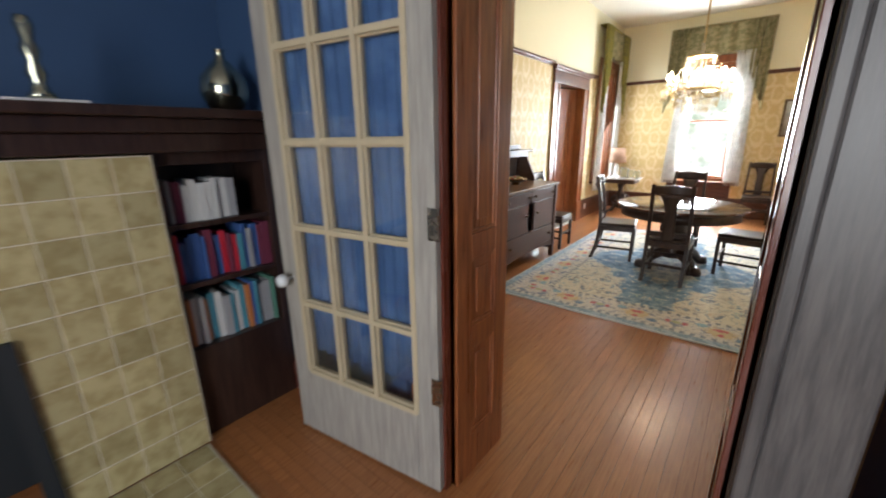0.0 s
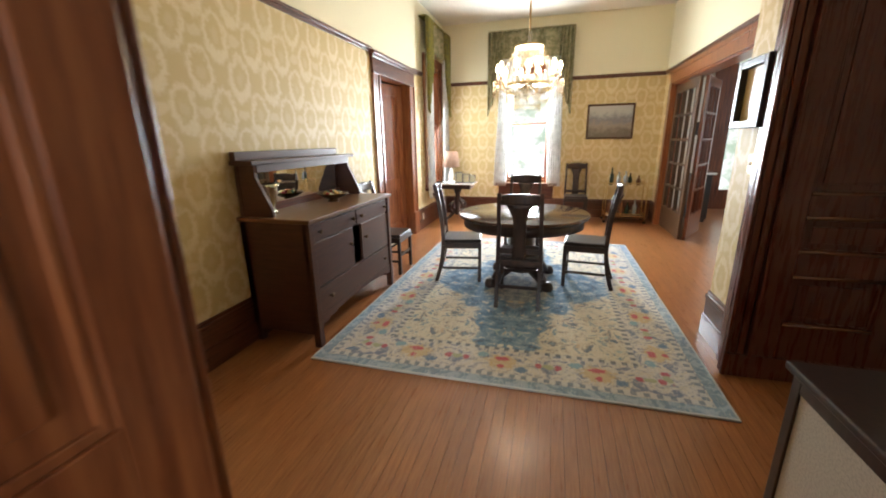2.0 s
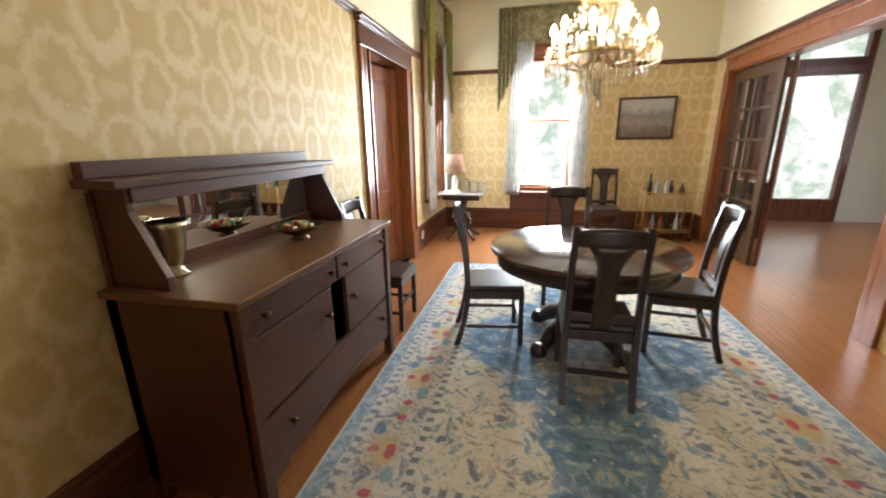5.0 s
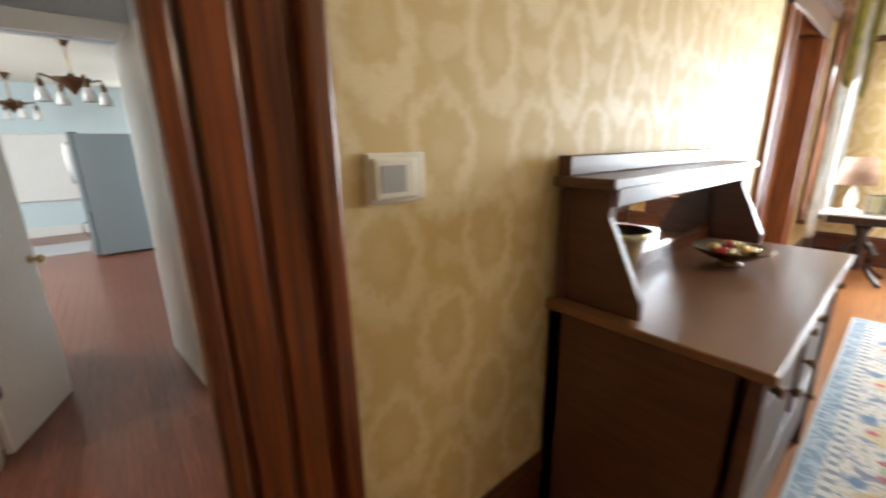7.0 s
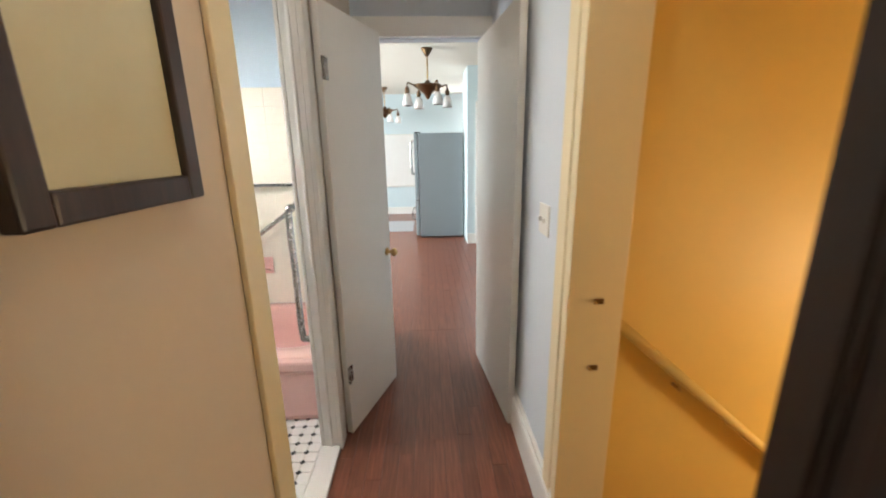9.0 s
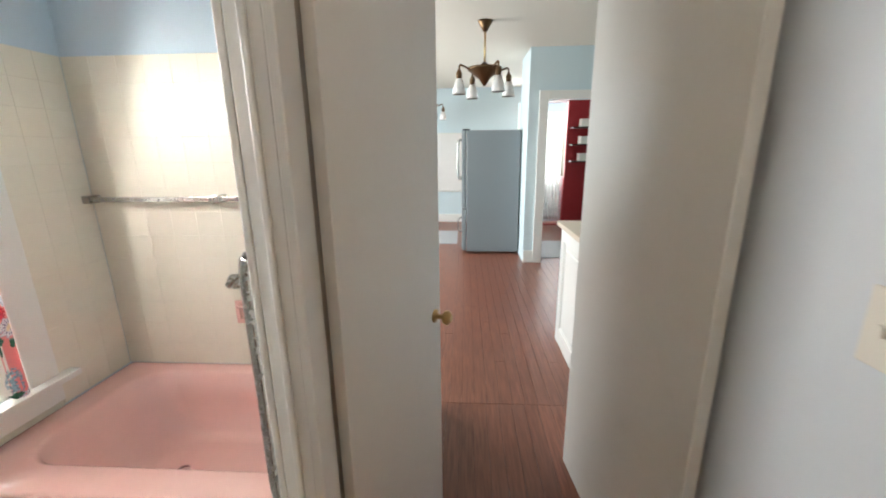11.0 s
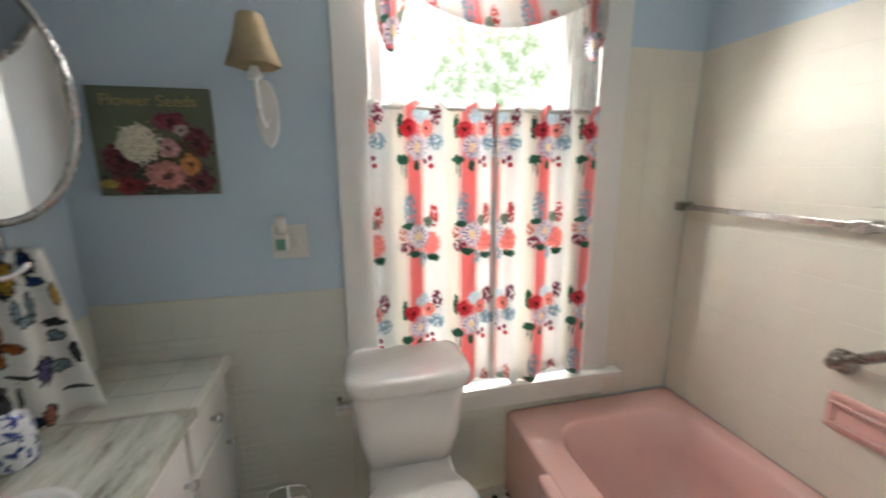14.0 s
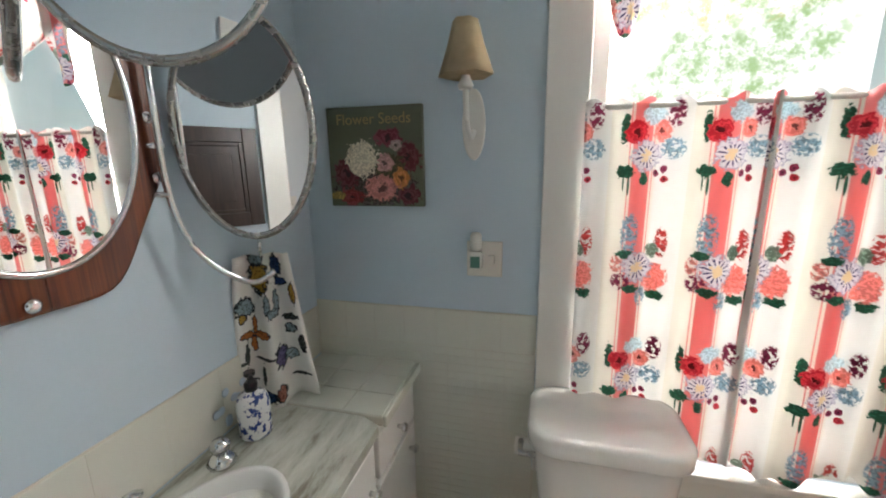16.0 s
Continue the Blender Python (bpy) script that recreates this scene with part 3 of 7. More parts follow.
def box(bm, x0, x1, y0, y1, z0, z1, m=None):
    vs = [bm.verts.new((x, y, z)) for z in (z0, z1) for y in (y0, y1) for x in (x0, x1)]
    if m:
        for v in vs:
            v.co = m @ v.co
    for f in ((0, 2, 3, 1), (4, 5, 7, 6), (0, 1, 5, 4), (2, 6, 7, 3), (0, 4, 6, 2), (1, 3, 7, 5)):
        bm.faces.new([vs[i] for i in f])
    return bm


def boxes(*args):
    bm = bmesh.new()
    for a in args:
        box(bm, *a)
    return bm


def lathe(profile, seg=24, bm=None, m=None):
    bm = bm or bmesh.new()
    rings = []
    for r, z in profile:
        ring = [bm.verts.new((max(r, 0.0004) * math.cos(2 * math.pi * i / seg), max(r, 0.0004) * math.sin(2 * math.pi * i / seg), z)) for i in range(seg)]
        if m:
            for v in ring:
                v.co = m @ v.co
        rings.append(ring)
    for a, b in zip(rings, rings[1:]):
        for i in range(seg):
            bm.faces.new((a[i], a[(i + 1) % seg], b[(i + 1) % seg], b[i]))
    bm.faces.new(list(reversed(rings[0]))), bm.faces.new(rings[-1])
    for f in bm.faces:
        f.smooth = len(f.verts) == 4
    return bm


def tube(path, r, seg=10, bm=None):
    """A round bar along a path of points."""
    bm = bm or bmesh.new()
    path = [Vector(p) for p in path]
    rings = []
    for i, p in enumerate(path):
        d = (path[min(i + 1, len(path) - 1)] - path[max(i - 1, 0)]).normalized()
        a = d.cross((0, 0, 1) if abs(d.z) < 0.9 else (1, 0, 0)).normalized()
        b = d.cross(a)
        rr = r[i] if isinstance(r, (list, tuple)) else r
        rings.append([bm.verts.new(p + rr * (a * math.cos(2 * math.pi * k / seg) + b * math.sin(2 * math.pi * k / seg))) for k in range(seg)])
    for a, b in zip(rings, rings[1:]):
        for k in range(seg):
            bm.faces.new((a[k], b[k], b[(k + 1) % seg], a[(k + 1) % seg])).smooth = True
    bm.faces.new(rings[0]), bm.faces.new(list(reversed(rings[-1])))
    return bm


def bend(points, n=10):
    """A smooth curve through a few points."""
    pts = [Vector(p) for p in points]
    out = []
    for i in range(len(pts) - 1):
        p0, p1, p2, p3 = pts[max(i - 1, 0)], pts[i], pts[i + 1], pts[min(i + 2, len(pts) - 1)]
        for k in range(n):
            t = k / n
            out.append(0.5 * (2 * p1 + (p2 - p0) * t + (2 * p0 - 5 * p1 + 4 * p2 - p3) * t * t + (3 * p1 - p0 - 3 * p2 + p3) * t ** 3))
    return out + [pts[-1]]


def sheet(fn, nu, nv, thick=0.0):
    """A cloth or shell from fn(u, v) -> point, with UVs in metres of cloth given as (point, uv)."""
    bm = bmesh.new()
    uv = bm.loops.layers.uv.new("UVMap")
    grid, uvs = [], {}
    for j in range(nv + 1):
        row = []
        for i in range(nu + 1):
            p, q = fn(i / nu, j / nv)
            v = bm.verts.new(p)
            uvs[v] = q
            row.append(v)
        grid.append(row)
    for j in range(nv):
        for i in range(nu):
            f = bm.faces.new((grid[j][i], grid[j][i + 1], grid[j + 1][i + 1], grid[j + 1][i]))
            f.smooth = True
            for l in f.loops:
                l[uv].uv = uvs[l.vert]
    return bm


def part(name, bm, material, parent=None, label="", bevel=0.0, solid=0.0):
    bmesh.ops.recalc_face_normals(bm, faces=bm.faces)
    me = bpy.data.meshes.new(name)
    bm.to_mesh(me), bm.free()
    me.materials.append(material)
    ob = new(name, me)
    ob.parent = parent
    if label:
        ob["label"] = label
    if solid:
        s = ob.modifiers.new("thickness", "SOLIDIFY")
        s.thickness = solid
    if bevel:
        b = ob.modifiers.new("edge", "BEVEL")
        b.width, b.segments, b.limit_method = bevel, 2, "ANGLE"
    return ob


def structure(name, bm, material, label, category, bevel=0.0):
    return tagged(part(name, bm, material, bevel=bevel), label, category, kind="structure")


def thing(name, label, category, at=(0, 0, 0), turn=0.0, group=""):
    e = new(name)
    e.empty_display_size = 0.05
    e.matrix_world = pose(*at, 0, 0, turn)
    return tagged(e, label, category, group)


def panelled(bm, x0, x1, z0, z1, y0, y1, rows, cols=1, stile=0.1, m=None, recess=0.012):
    """A board from y0 to y1 with sunk panels on both faces; rows are (bottom, top) pairs."""
    box(bm, x0, x1, y0 + recess, y1 - recess, z0, z1, m)
    w = (x1 - x0 - stile * (cols + 1)) / cols
    for k in range(cols + 1):
        a = x0 + k * (w + stile)
        box(bm, a, a + stile, y0, y1, z0, z1, m)
    edges = [z0] + [z for r in rows for z in r] + [z1]
    for a, b in zip(edges[0::2], edges[1::2]):
        for k in range(cols):
            box(bm, x0 + stile + k * (w + stile), x0 + stile + k * (w + stile) + w, y0, y1, a, b, m)
    e, g = 0.016, recess * 0.55
    for a, b in rows:
        for k in range(cols):
            l = x0 + stile + k * (w + stile)
            r = l + w
            for q in ((l, l + e, a, b), (r - e, r, a, b), (l + e, r - e, a, a + e), (l + e, r - e, b - e, b)):
                box(bm, q[0], q[1], y0 + recess - g, y1 - recess + g, q[2], q[3], m)
            if w > 0.12 and b - a > 0.12:
                box(bm, l + 0.05, r - 0.05, y0 + recess * 0.6, y1 - recess * 0.6, a + 0.05, b - 0.05, m)
    return bm


def fluted(bm, x0, x1, y, depth, z0, z1, m=None):
    """An upright casing with rounded flutes: stepped strips on a backing, proud towards -y."""
    box(bm, x0, x1, y - depth * 0.5, y, z0, z1, m)
    w = x1 - x0
    for a, b, d in ((0, 0.14, 1.0), (0.19, 0.45, 0.8), (0.51, 0.77, 0.8), (0.83, 1.0, 1.25)):
        box(bm, x0 + a * w, x0 + b * w, y - depth * d, y - depth * 0.5, z0, z1, m)
    return bm


ROT_W = Matrix.Rotation(radians(90), 4, "Z")     # a board drawn facing -y turns to face +x
ROT_E = Matrix.Rotation(radians(-90), 4, "Z")    # ... to face -x

# ---- structure: dining room ----
X0, X1, Y0, Y1, CEIL_Z, RAIL = -2.09, 1.87, 1.95, 9.55, 3.58, 2.5
CAS = 2.52
structure("wall_west", boxes(
    (X0 - 0.2, X0, 3.1, 6.25, 0, RAIL), (X0 - 0.2, X0, 7.69, 8.35, 0, RAIL), (X0 - 0.2, X0, 8.35, 9.2, 0, 0.68), (X0 - 0.2, X0, 9.2, Y1, 0, RAIL),
    (X0 - 0.2, X0, Y0, 2.1, 0, RAIL)), GOLD_PAPER, "gold damask papered dining room wall", "wall")
structure("wall_west_upper", boxes((X0 - 0.2, X0, Y0, 8.35, RAIL, CEIL_Z), (X0 - 0.2, X0, 9.2, Y1, RAIL, CEIL_Z), (X0 - 0.2, X0, 8.35, 9.2, 2.75, CEIL_Z)),
          CREAM, "cream painted wall above the picture rail", "wall")
structure("wall_north", boxes((X0 - 0.2, -0.86, Y1, Y1 + 0.2, 0, RAIL), (0.0, X1 + 0.2, Y1, Y1 + 0.2, 0, RAIL), (-0.86, 0.0, Y1, Y1 + 0.2, 0, 0.66)),
          GOLD_PAPER, "gold damask papered end wall with a window", "wall")
structure("wall_north_upper", boxes((X0 - 0.2, -0.86, Y1, Y1 + 0.2, RAIL, CEIL_Z), (0.0, X1 + 0.2, Y1, Y1 + 0.2, RAIL, CEIL_Z), (-0.86, 0.0, Y1, Y1 + 0.2, 2.75, CEIL_Z)),
          CREAM, "cream painted end wall above the picture rail", "wall")
structure("wall_east", boxes((X1, X1 + 0.2, 9.12, Y1, 0, RAIL), (1.29, X1 + 0.2, 4.24, 4.78, 0, CEIL_Z), (X1, X1 + 0.2, 4.78, 6.08, 0, RAIL)),
          GOLD_PAPER, "gold papered pier and wall beside a wide opening", "wall")
structure("wall_east_upper", boxes((X1, X1 + 0.2, 4.78, Y1, RAIL, CEIL_Z)), CREAM, "cream painted wall above a wide opening", "wall")
structure("wall_alcove", boxes((2.35, 2.5, 1.55, 4.3, 0, CEIL_Z), (2.07, 2.35, 4.24, 4.4, 0, CEIL_Z)), PALEBLUE, "pale blue painted alcove wall", "wall")
structure("wall_south", boxes((X0 - 0.2, -0.66, 1.75, Y0, 0, CEIL_Z), (0.80, 2.35, 1.75, Y0, 0, CEIL_Z), (-0.66, 0.80, 1.75, Y0, 2.45, CEIL_Z)),
          GOLD_PAPER, "gold papered wall round the library doorway", "wall")
structure("ceiling", boxes((X0 - 0.2, 2.5, 1.75, Y1 + 0.2, CEIL_Z, CEIL_Z + 0.15)), CEIL, "off-white plaster dining room ceiling", "ceiling")


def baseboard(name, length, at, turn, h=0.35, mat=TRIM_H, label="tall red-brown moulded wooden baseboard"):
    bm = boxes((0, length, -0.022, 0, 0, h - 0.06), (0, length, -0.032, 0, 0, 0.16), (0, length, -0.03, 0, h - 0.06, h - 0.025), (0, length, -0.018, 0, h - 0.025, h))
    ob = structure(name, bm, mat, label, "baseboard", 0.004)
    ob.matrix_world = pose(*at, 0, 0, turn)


baseboard("baseboard", 3.1, (X0, 3.12, 0), 90)
baseboard("baseboard", Y1 - 7.72, (X0, 7.72, 0), 90)
baseboard("baseboard", X1 - X0, (X0, Y1, 0), 0)
baseboard("baseboard", 0.54, (1.29, 4.78, 0), -90)
baseboard("baseboard", 0.4, (X1, Y1, 0), -90)
baseboard("baseboard", 1.4, (-0.67, Y0, 0), 180)


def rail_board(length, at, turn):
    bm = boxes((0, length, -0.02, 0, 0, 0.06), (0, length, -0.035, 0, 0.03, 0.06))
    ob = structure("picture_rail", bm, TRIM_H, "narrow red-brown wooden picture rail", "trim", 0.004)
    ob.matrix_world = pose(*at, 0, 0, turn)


rail_board(5.3 - 2.0, (X0, 2.95, RAIL), 90)
rail_board(0.42, (X0, 7.72, RAIL), 90)
rail_board(0.9, (X0, Y1, RAIL), 0)
rail_board(1.75, (0.13, Y1, RAIL), 0)
rail_board(3.8, (X1, Y1, RAIL), -90)


def door_case(name, y0, y1, top, at_x, turn_m, label):
    """Fluted casing with a cornice round a doorway in a wall."""
    ob = thing(name, label, "door casing")
    ob["kind"] = "structure"
    w = 0.2
    m = Matrix.Translation((at_x, 0, 0)) @ turn_m
    for a in (y0 - w, y1):
        part("casing", fluted(bmesh.new(), a, a + w, 0, 0.035, 0, top, m), TRIM, ob, bevel=0.003)
        part("plinth", box(bmesh.new(), a - 0.006, a + w + 0.006, -0.055, 0, 0, 0.36, m), TRIM, ob, bevel=0.004)
    bm = bmesh.new()
    box(bm, y0 - w, y1 + w, -0.035, 0, top, top + 0.16, m)
    box(bm, y0 - w - 0.02, y1 + w + 0.02, -0.06, 0, top + 0.16, top + 0.19, m)
    box(bm, y0 - w - 0.04, y1 + w + 0.04, -0.085, 0, top + 0.19, top + 0.22, m)
    box(bm, y0 - w - 0.01, y1 + w + 0.01, -0.045, 0, top - 0.02, top, m)
    part("cornice", bm, TRIM_H, ob, bevel=0.004)
    return ob


# west door: standing part open in its casing
door_case("door_1_casing", 6.43, 7.5, 2.3, X0, ROT_W, "fluted red-brown wooden door casing with a cornice")
structure("door_jamb", boxes((X0 - 0.2, X0, 6.25, 6.43, 0, RAIL), (X0 - 0.2, X0, 7.5, 7.69, 0, RAIL), (X0 - 0.2, X0, 6.43, 7.5, 2.3, RAIL)), TRIM, "red-brown wooden door jamb", "jamb")
d = thing("door_1", "red-brown panelled wooden door standing ajar in its casing", "door", (X0 - 0.12, 7.48, 0.01), 252)
d["kind"] = "structure"
part("door_leaf", panelled(bmesh.new(), 0, 1.02, 0, 2.27, -0.02, 0.022, [(0.2, 0.75), (0.9, 2.12)], 2, 0.11), TRIM, d, bevel=0.003)
k = part("door_knob", lathe([(0.012, 0), (0.012, 0.03), (0.028, 0.045), (0.03, 0.06), (0.0, 0.075)], 16), BRASS, d, "small brass knob")
k.matrix_local = pose(0.96, -0.02, 1.0, 90, 0, 0)
structure("wall_back_passage", boxes((-3.6, -3.5, 6.0, 7.9, 0, 2.6), (-3.5, -2.29, 5.9, 6.0, 0, 2.6), (-3.5, -2.29, 7.9, 8.0, 0, 2.6), (-3.6, -2.29, 5.9, 8.0, 2.6, 2.7), (-3.6, -2.29, 5.9, 8.0, -0.1, 0)), BEIGE, "beige painted passage behind the open door", "wall")


def sash_window(name, w, z0, z1, mid, depth, wood_mat, label, at, turn, group=""):
    """A double-hung window: drawn facing -y, its middle at x 0."""
    ob = thing(name, label, "window", at, turn)
    ob["kind"] = "structure"
    h = w / 2
    fr = boxes((-h, -h + 0.05, 0, depth, z0, z1), (h - 0.05, h, 0, depth, z0, z1), (-h + 0.05, h - 0.05, 0, depth, z1 - 0.05, z1), (-h + 0.05, h - 0.05, 0, depth, z0, z0 + 0.05))
    part("window_frame", fr, wood_mat, ob, bevel=0.003)
    for a, b, y in ((mid - 0.02, z1 - 0.05, 0.09), (z0 + 0.05, mid + 0.02, 0.05)):
        part("sash", boxes((-h + 0.05, -h + 0.09, y, y + 0.035, a, b), (h - 0.09, h - 0.05, y, y + 0.035, a, b), (-h + 0.09, h - 0.09, y, y + 0.035, a, a + 0.045), (-h + 0.09, h - 0.09, y, y + 0.035, b - 0.04, b)), wood_mat, ob, bevel=0.002)
        p = part("pane", boxes((-h + 0.09, h - 0.09, y + 0.014, y + 0.018, a + 0.045, b - 0.04)), PANE, ob)
        p.visible_shadow = False
    return ob


def drape(name, label, w_top, w_bot, z0, z1, shift, mat, at, turn, folds=6, amp=0.03, uvw=None):
    """A hanging curtain that gathers sideways towards its foot."""
    def fn(u, v):
        z = z1 + (z0 - z1) * v
        wid = w_top + (w_bot - w_top) * v ** 0.8
        x = (u - 0.5) * wid + shift * v ** 0.8
        y = amp * math.sin(u * folds * 2 * math.pi + 0.6 * math.sin(5 * v)) * (0.6 + 0.4 * v)
        return (x, y, z), (u * (uvw or wid), z)
    ob = part(name, sheet(fn, folds * 10, 24), mat, None, solid=0.003)
    tagged(ob, label, "curtain")
    ob.matrix_world = pose(*at, 0, 0, turn)
    return ob


def valance(label, w, at, turn, mat, edge):
    """A gathered valance with long tails at both ends and a shallow arched middle."""
    ob = thing("valance", label, "valance", at, turn)

    def mid(u, v):
        drop = 0.62 - 0.16 * math.sin(math.pi * u) + 0.03 * math.sin(8 * math.pi * u)
        return ((u - 0.5) * w, -0.10 + 0.02 * math.sin(u * 40), -drop * v), (u, v)
    part("swag", sheet(mid, 60, 10), mat, ob, solid=0.004)
    for s in (-1, 1):
        def tail(u, v):
            drop = 1.45 - 0.7 * u + 0.03 * math.sin(25 * u)
            return (s * (w / 2 + 0.03 - 0.28 * u), -0.12 - 0.03 * math.sin(u * 28 + 1) - 0.02, -drop * v), (u, v)
        part("tail", sheet(tail, 40, 12), edge, ob, "olive tail hanging at the side", solid=0.004)
    part("board", boxes((-w / 2 - 0.03, w / 2 + 0.03, -0.13, 0, 0, 0.02)), edge, ob)


sash_window("window_1", 0.86, 0.66, 2.75, 1.76, 0.14, TRIM, "tall double-hung window in red-brown wood", (-0.43, Y1, 0), 0)
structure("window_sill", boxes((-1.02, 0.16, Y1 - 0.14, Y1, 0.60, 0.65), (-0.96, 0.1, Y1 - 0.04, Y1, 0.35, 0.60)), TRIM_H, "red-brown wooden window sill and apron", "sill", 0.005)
structure("window_trim", boxes((-0.99, -0.86, Y1 - 0.035, Y1 - 0.002, 0.65, 2.88), (0.0, 0.13, Y1 - 0.035, Y1 - 0.002, 0.65, 2.88), (-0.86, 0.0, Y1 - 0.035, Y1 - 0.002, 2.75, 2.88)), TRIM, "red-brown wooden window casing", "trim", 0.005)
sash_window("window_2", 0.86, 0.68, 2.75, 1.76, 0.14, TRIM, "tall double-hung window beside the panelled door", (X0, 8.775, 0), 90)
structure("window_sill", boxes((X0, X0 + 0.12, 8.2, 9.35, 0.62, 0.67)), TRIM_H, "red-brown wooden window sill", "sill", 0.005)
structure("window_trim", boxes((X0 + 0.002, X0 + 0.035, 8.22, 8.35, 0.67, 2.88), (X0 + 0.002, X0 + 0.035, 9.2, 9.33, 0.67, 2.88), (X0 + 0.002, X0 + 0.035, 8.35, 9.2, 2.75, 2.88)), TRIM, "red-brown wooden window casing", "trim", 0.005)
drape("curtain", "white sheer curtain drawn aside at the window", 0.30, 0.24, 0.6, 2.9, -0.14, SHEER, (-0.79, Y1 - 0.13, 0), 0)
drape("curtain", "white sheer curtain drawn aside at the window", 0.30, 0.24, 0.6, 2.9, 0.10, SHEER, (0.0, Y1 - 0.13, 0), 0)
drape("curtain", "white sheer curtain beside the door casing", 0.26, 0.24, 0.5, 2.9, 0, SHEER, (X0 + 0.12, 8.25, 0), 90)
drape("curtain", "white sheer curtain in the corner", 0.26, 0.24, 0.55, 2.9, 0, SHEER, (X0 + 0.12, 9.25, 0), 90)
valance("sage and olive gathered window valance with tails", 1.46, (-0.43, Y1 - 0.01, 3.36), 0, OLIVE2, OLIVE2)
valance("olive gold gathered window valance with tails", 1.3, (X0 + 0.01, 8.75, 3.36), 90, OLIVE2, OLIVE)
structure("backdrop_garden", boxes((-9, 9, 15.0, 15.05, -2, 8)), GARDEN_VIEW, "bright washed-out garden outside the window", "backdrop")
structure("backdrop_west_garden", boxes((-6.0, -5.95, 8.2, 13, -2, 8)), GARDEN_VIEW, "bright washed-out garden beyond the west window", "backdrop")

# wide opening to the front hall
structure("opening_trim", boxes((X1 - 0.035, X1, 5.92, 9.12, 2.30, 2.49), (X1 - 0.05, X1, 5.9, 9.15, 2.44, 2.49), (X1 - 0.035, X1 + 0.2, 9.02, 9.16, 0, 2.30), (X1 - 0.035, X1, 5.94, 6.08, 0, 2.30), (X1 - 0.035, X1 + 0.235, 6.08, 6.14, 0, 2.28), (X1, X1 + 0.2, 6.14, 9.02, 2.28, 2.5)),
          TRIM, "red-brown wooden trim of a wide opening", "trim", 0.004)


def glazed_door(name, w, h, cols, rows, base, frame_mat, bar_mat, label, at, turn, thick=0.042, stile=0.11):
    """A french door with glass lights; drawn from its hinge along x."""
    ob = thing(name, label, "door", at, turn)
    ob["kind"] = "structure"
    t = thick / 2
    part("door_frame", boxes((0, stile, -t, t, 0, h), (w - stile, w, -t, t, 0, h), (stile, w - stile, -t, t, 0, base), (stile, w - stile, -t, t, h - stile, h)), frame_mat, ob, bevel=0.003)
    gw, gh = (w - 2 * stile) / cols, (h - stile - base) / rows
    for i in range(cols + 1):
        x = stile + gw * i
        part("muntin", boxes((x - 0.012, x + 0.012, -t - 0.006, t + 0.006, base, h - stile), (x - 0.019, x + 0.019, -0.01, 0.01, base, h - stile)), bar_mat, ob, bevel=0.003)
    for j in range(rows + 1):
        z = base + gh * j
        part("muntin", boxes((stile, w - stile, -t - 0.004, t + 0.004, z - 0.012, z + 0.012), (stile, w - stile, -0.009, 0.009, z - 0.019, z + 0.019)), bar_mat, ob, bevel=0.003)
    for i in range(cols):
        for j in range(rows):
            part("pane", boxes((stile + gw * i + 0.013, stile + gw * (i + 1) - 0.013, -0.003, 0.003, base + gh * j + 0.013, base + gh * (j + 1) - 0.013)), PANE, ob).visible_shadow = False
    return ob


glazed_door("door_2", 1.08, 2.25, 3, 5, 0.35, OLDBROWN, OLDBROWN, "yellow-brown french door folded open beside the opening", (1.93, 8.98, 0.01), -90)
glazed_door("door_2_leaf", 0.85, 2.25, 3, 5, 0.35, DARKTRIM, DARKTRIM, "brown french door leaf folded back", (1.99, 7.88, 0.01), 62)
# front hall
structure("wall_front_hall", boxes((6.0, 6.2, 4.3, 11.2, 0, CEIL_Z), (2.0, 3.05, 11.0, 11.2, 0, CEIL_Z), (4.6, 6.0, 11.0, 11.2, 0, CEIL_Z), (3.05, 4.6, 11.0, 11.2, 3.35, CEIL_Z), (2.5, 6.0, 4.3, 4.4, 0, CEIL_Z), (2.07, 2.1, Y1, 11.0, 0, CEIL_Z)),
          CEIL, "white painted front hall wall", "wall")
structure("ceiling_front_hall", boxes((2.07, 6.2, 4.3, 11.2, CEIL_Z, CEIL_Z + 0.1)), CEIL, "white front hall ceiling", "ceiling")
w3 = thing("window_3", "tall dark wooden front window with a transom", "window")
w3["kind"] = "structure"
part("window_frame", boxes((3.05, 3.42, 10.94, 11.05, 0, 3.35), (4.5, 4.6, 10.94, 11.05, 0, 3.35), (3.42, 4.5, 10.94, 11.05, 2.42, 2.68), (3.42, 4.5, 10.94, 11.05, 3.2, 3.35), (3.42, 4.5, 10.94, 11.05, 0, 0.40), (3.42, 4.5, 10.9, 10.94, 2.46, 2.56)), DARKTRIM, w3, bevel=0.006)
part("pane", boxes((3.42, 4.5, 10.99, 10.996, 0.40, 2.42)), PANE, w3).visible_shadow = False
part("pane", boxes((3.42, 4.5, 10.99, 10.996, 2.68, 3.2)), PANE, w3).visible_shadow = False
rad = thing("hall_stand", "dark narrow stand with a white marble top", "hall stand", (2.62, 9.6, 0))
part("body", boxes((-0.12, 0.12, -0.25, 0.25, 0.06, 0.84), (-0.1, 0.1, -0.23, 0.23, 0, 0.06)), BLACK, rad, bevel=0.01)
part("top", boxes((-0.16, 0.16, -0.3, 0.3, 0.84, 0.875)), PORCELAIN, rad, "white stone top", bevel=0.008)
sw = thing("wall_picture", "small dark framed picture on the white hall wall", "picture", (2.9, 10.98, 1.5))
part("picture_frame", boxes((-0.1, 0.1, -0.02, 0, 0, 0.26)), BLACK, sw, bevel=0.004)

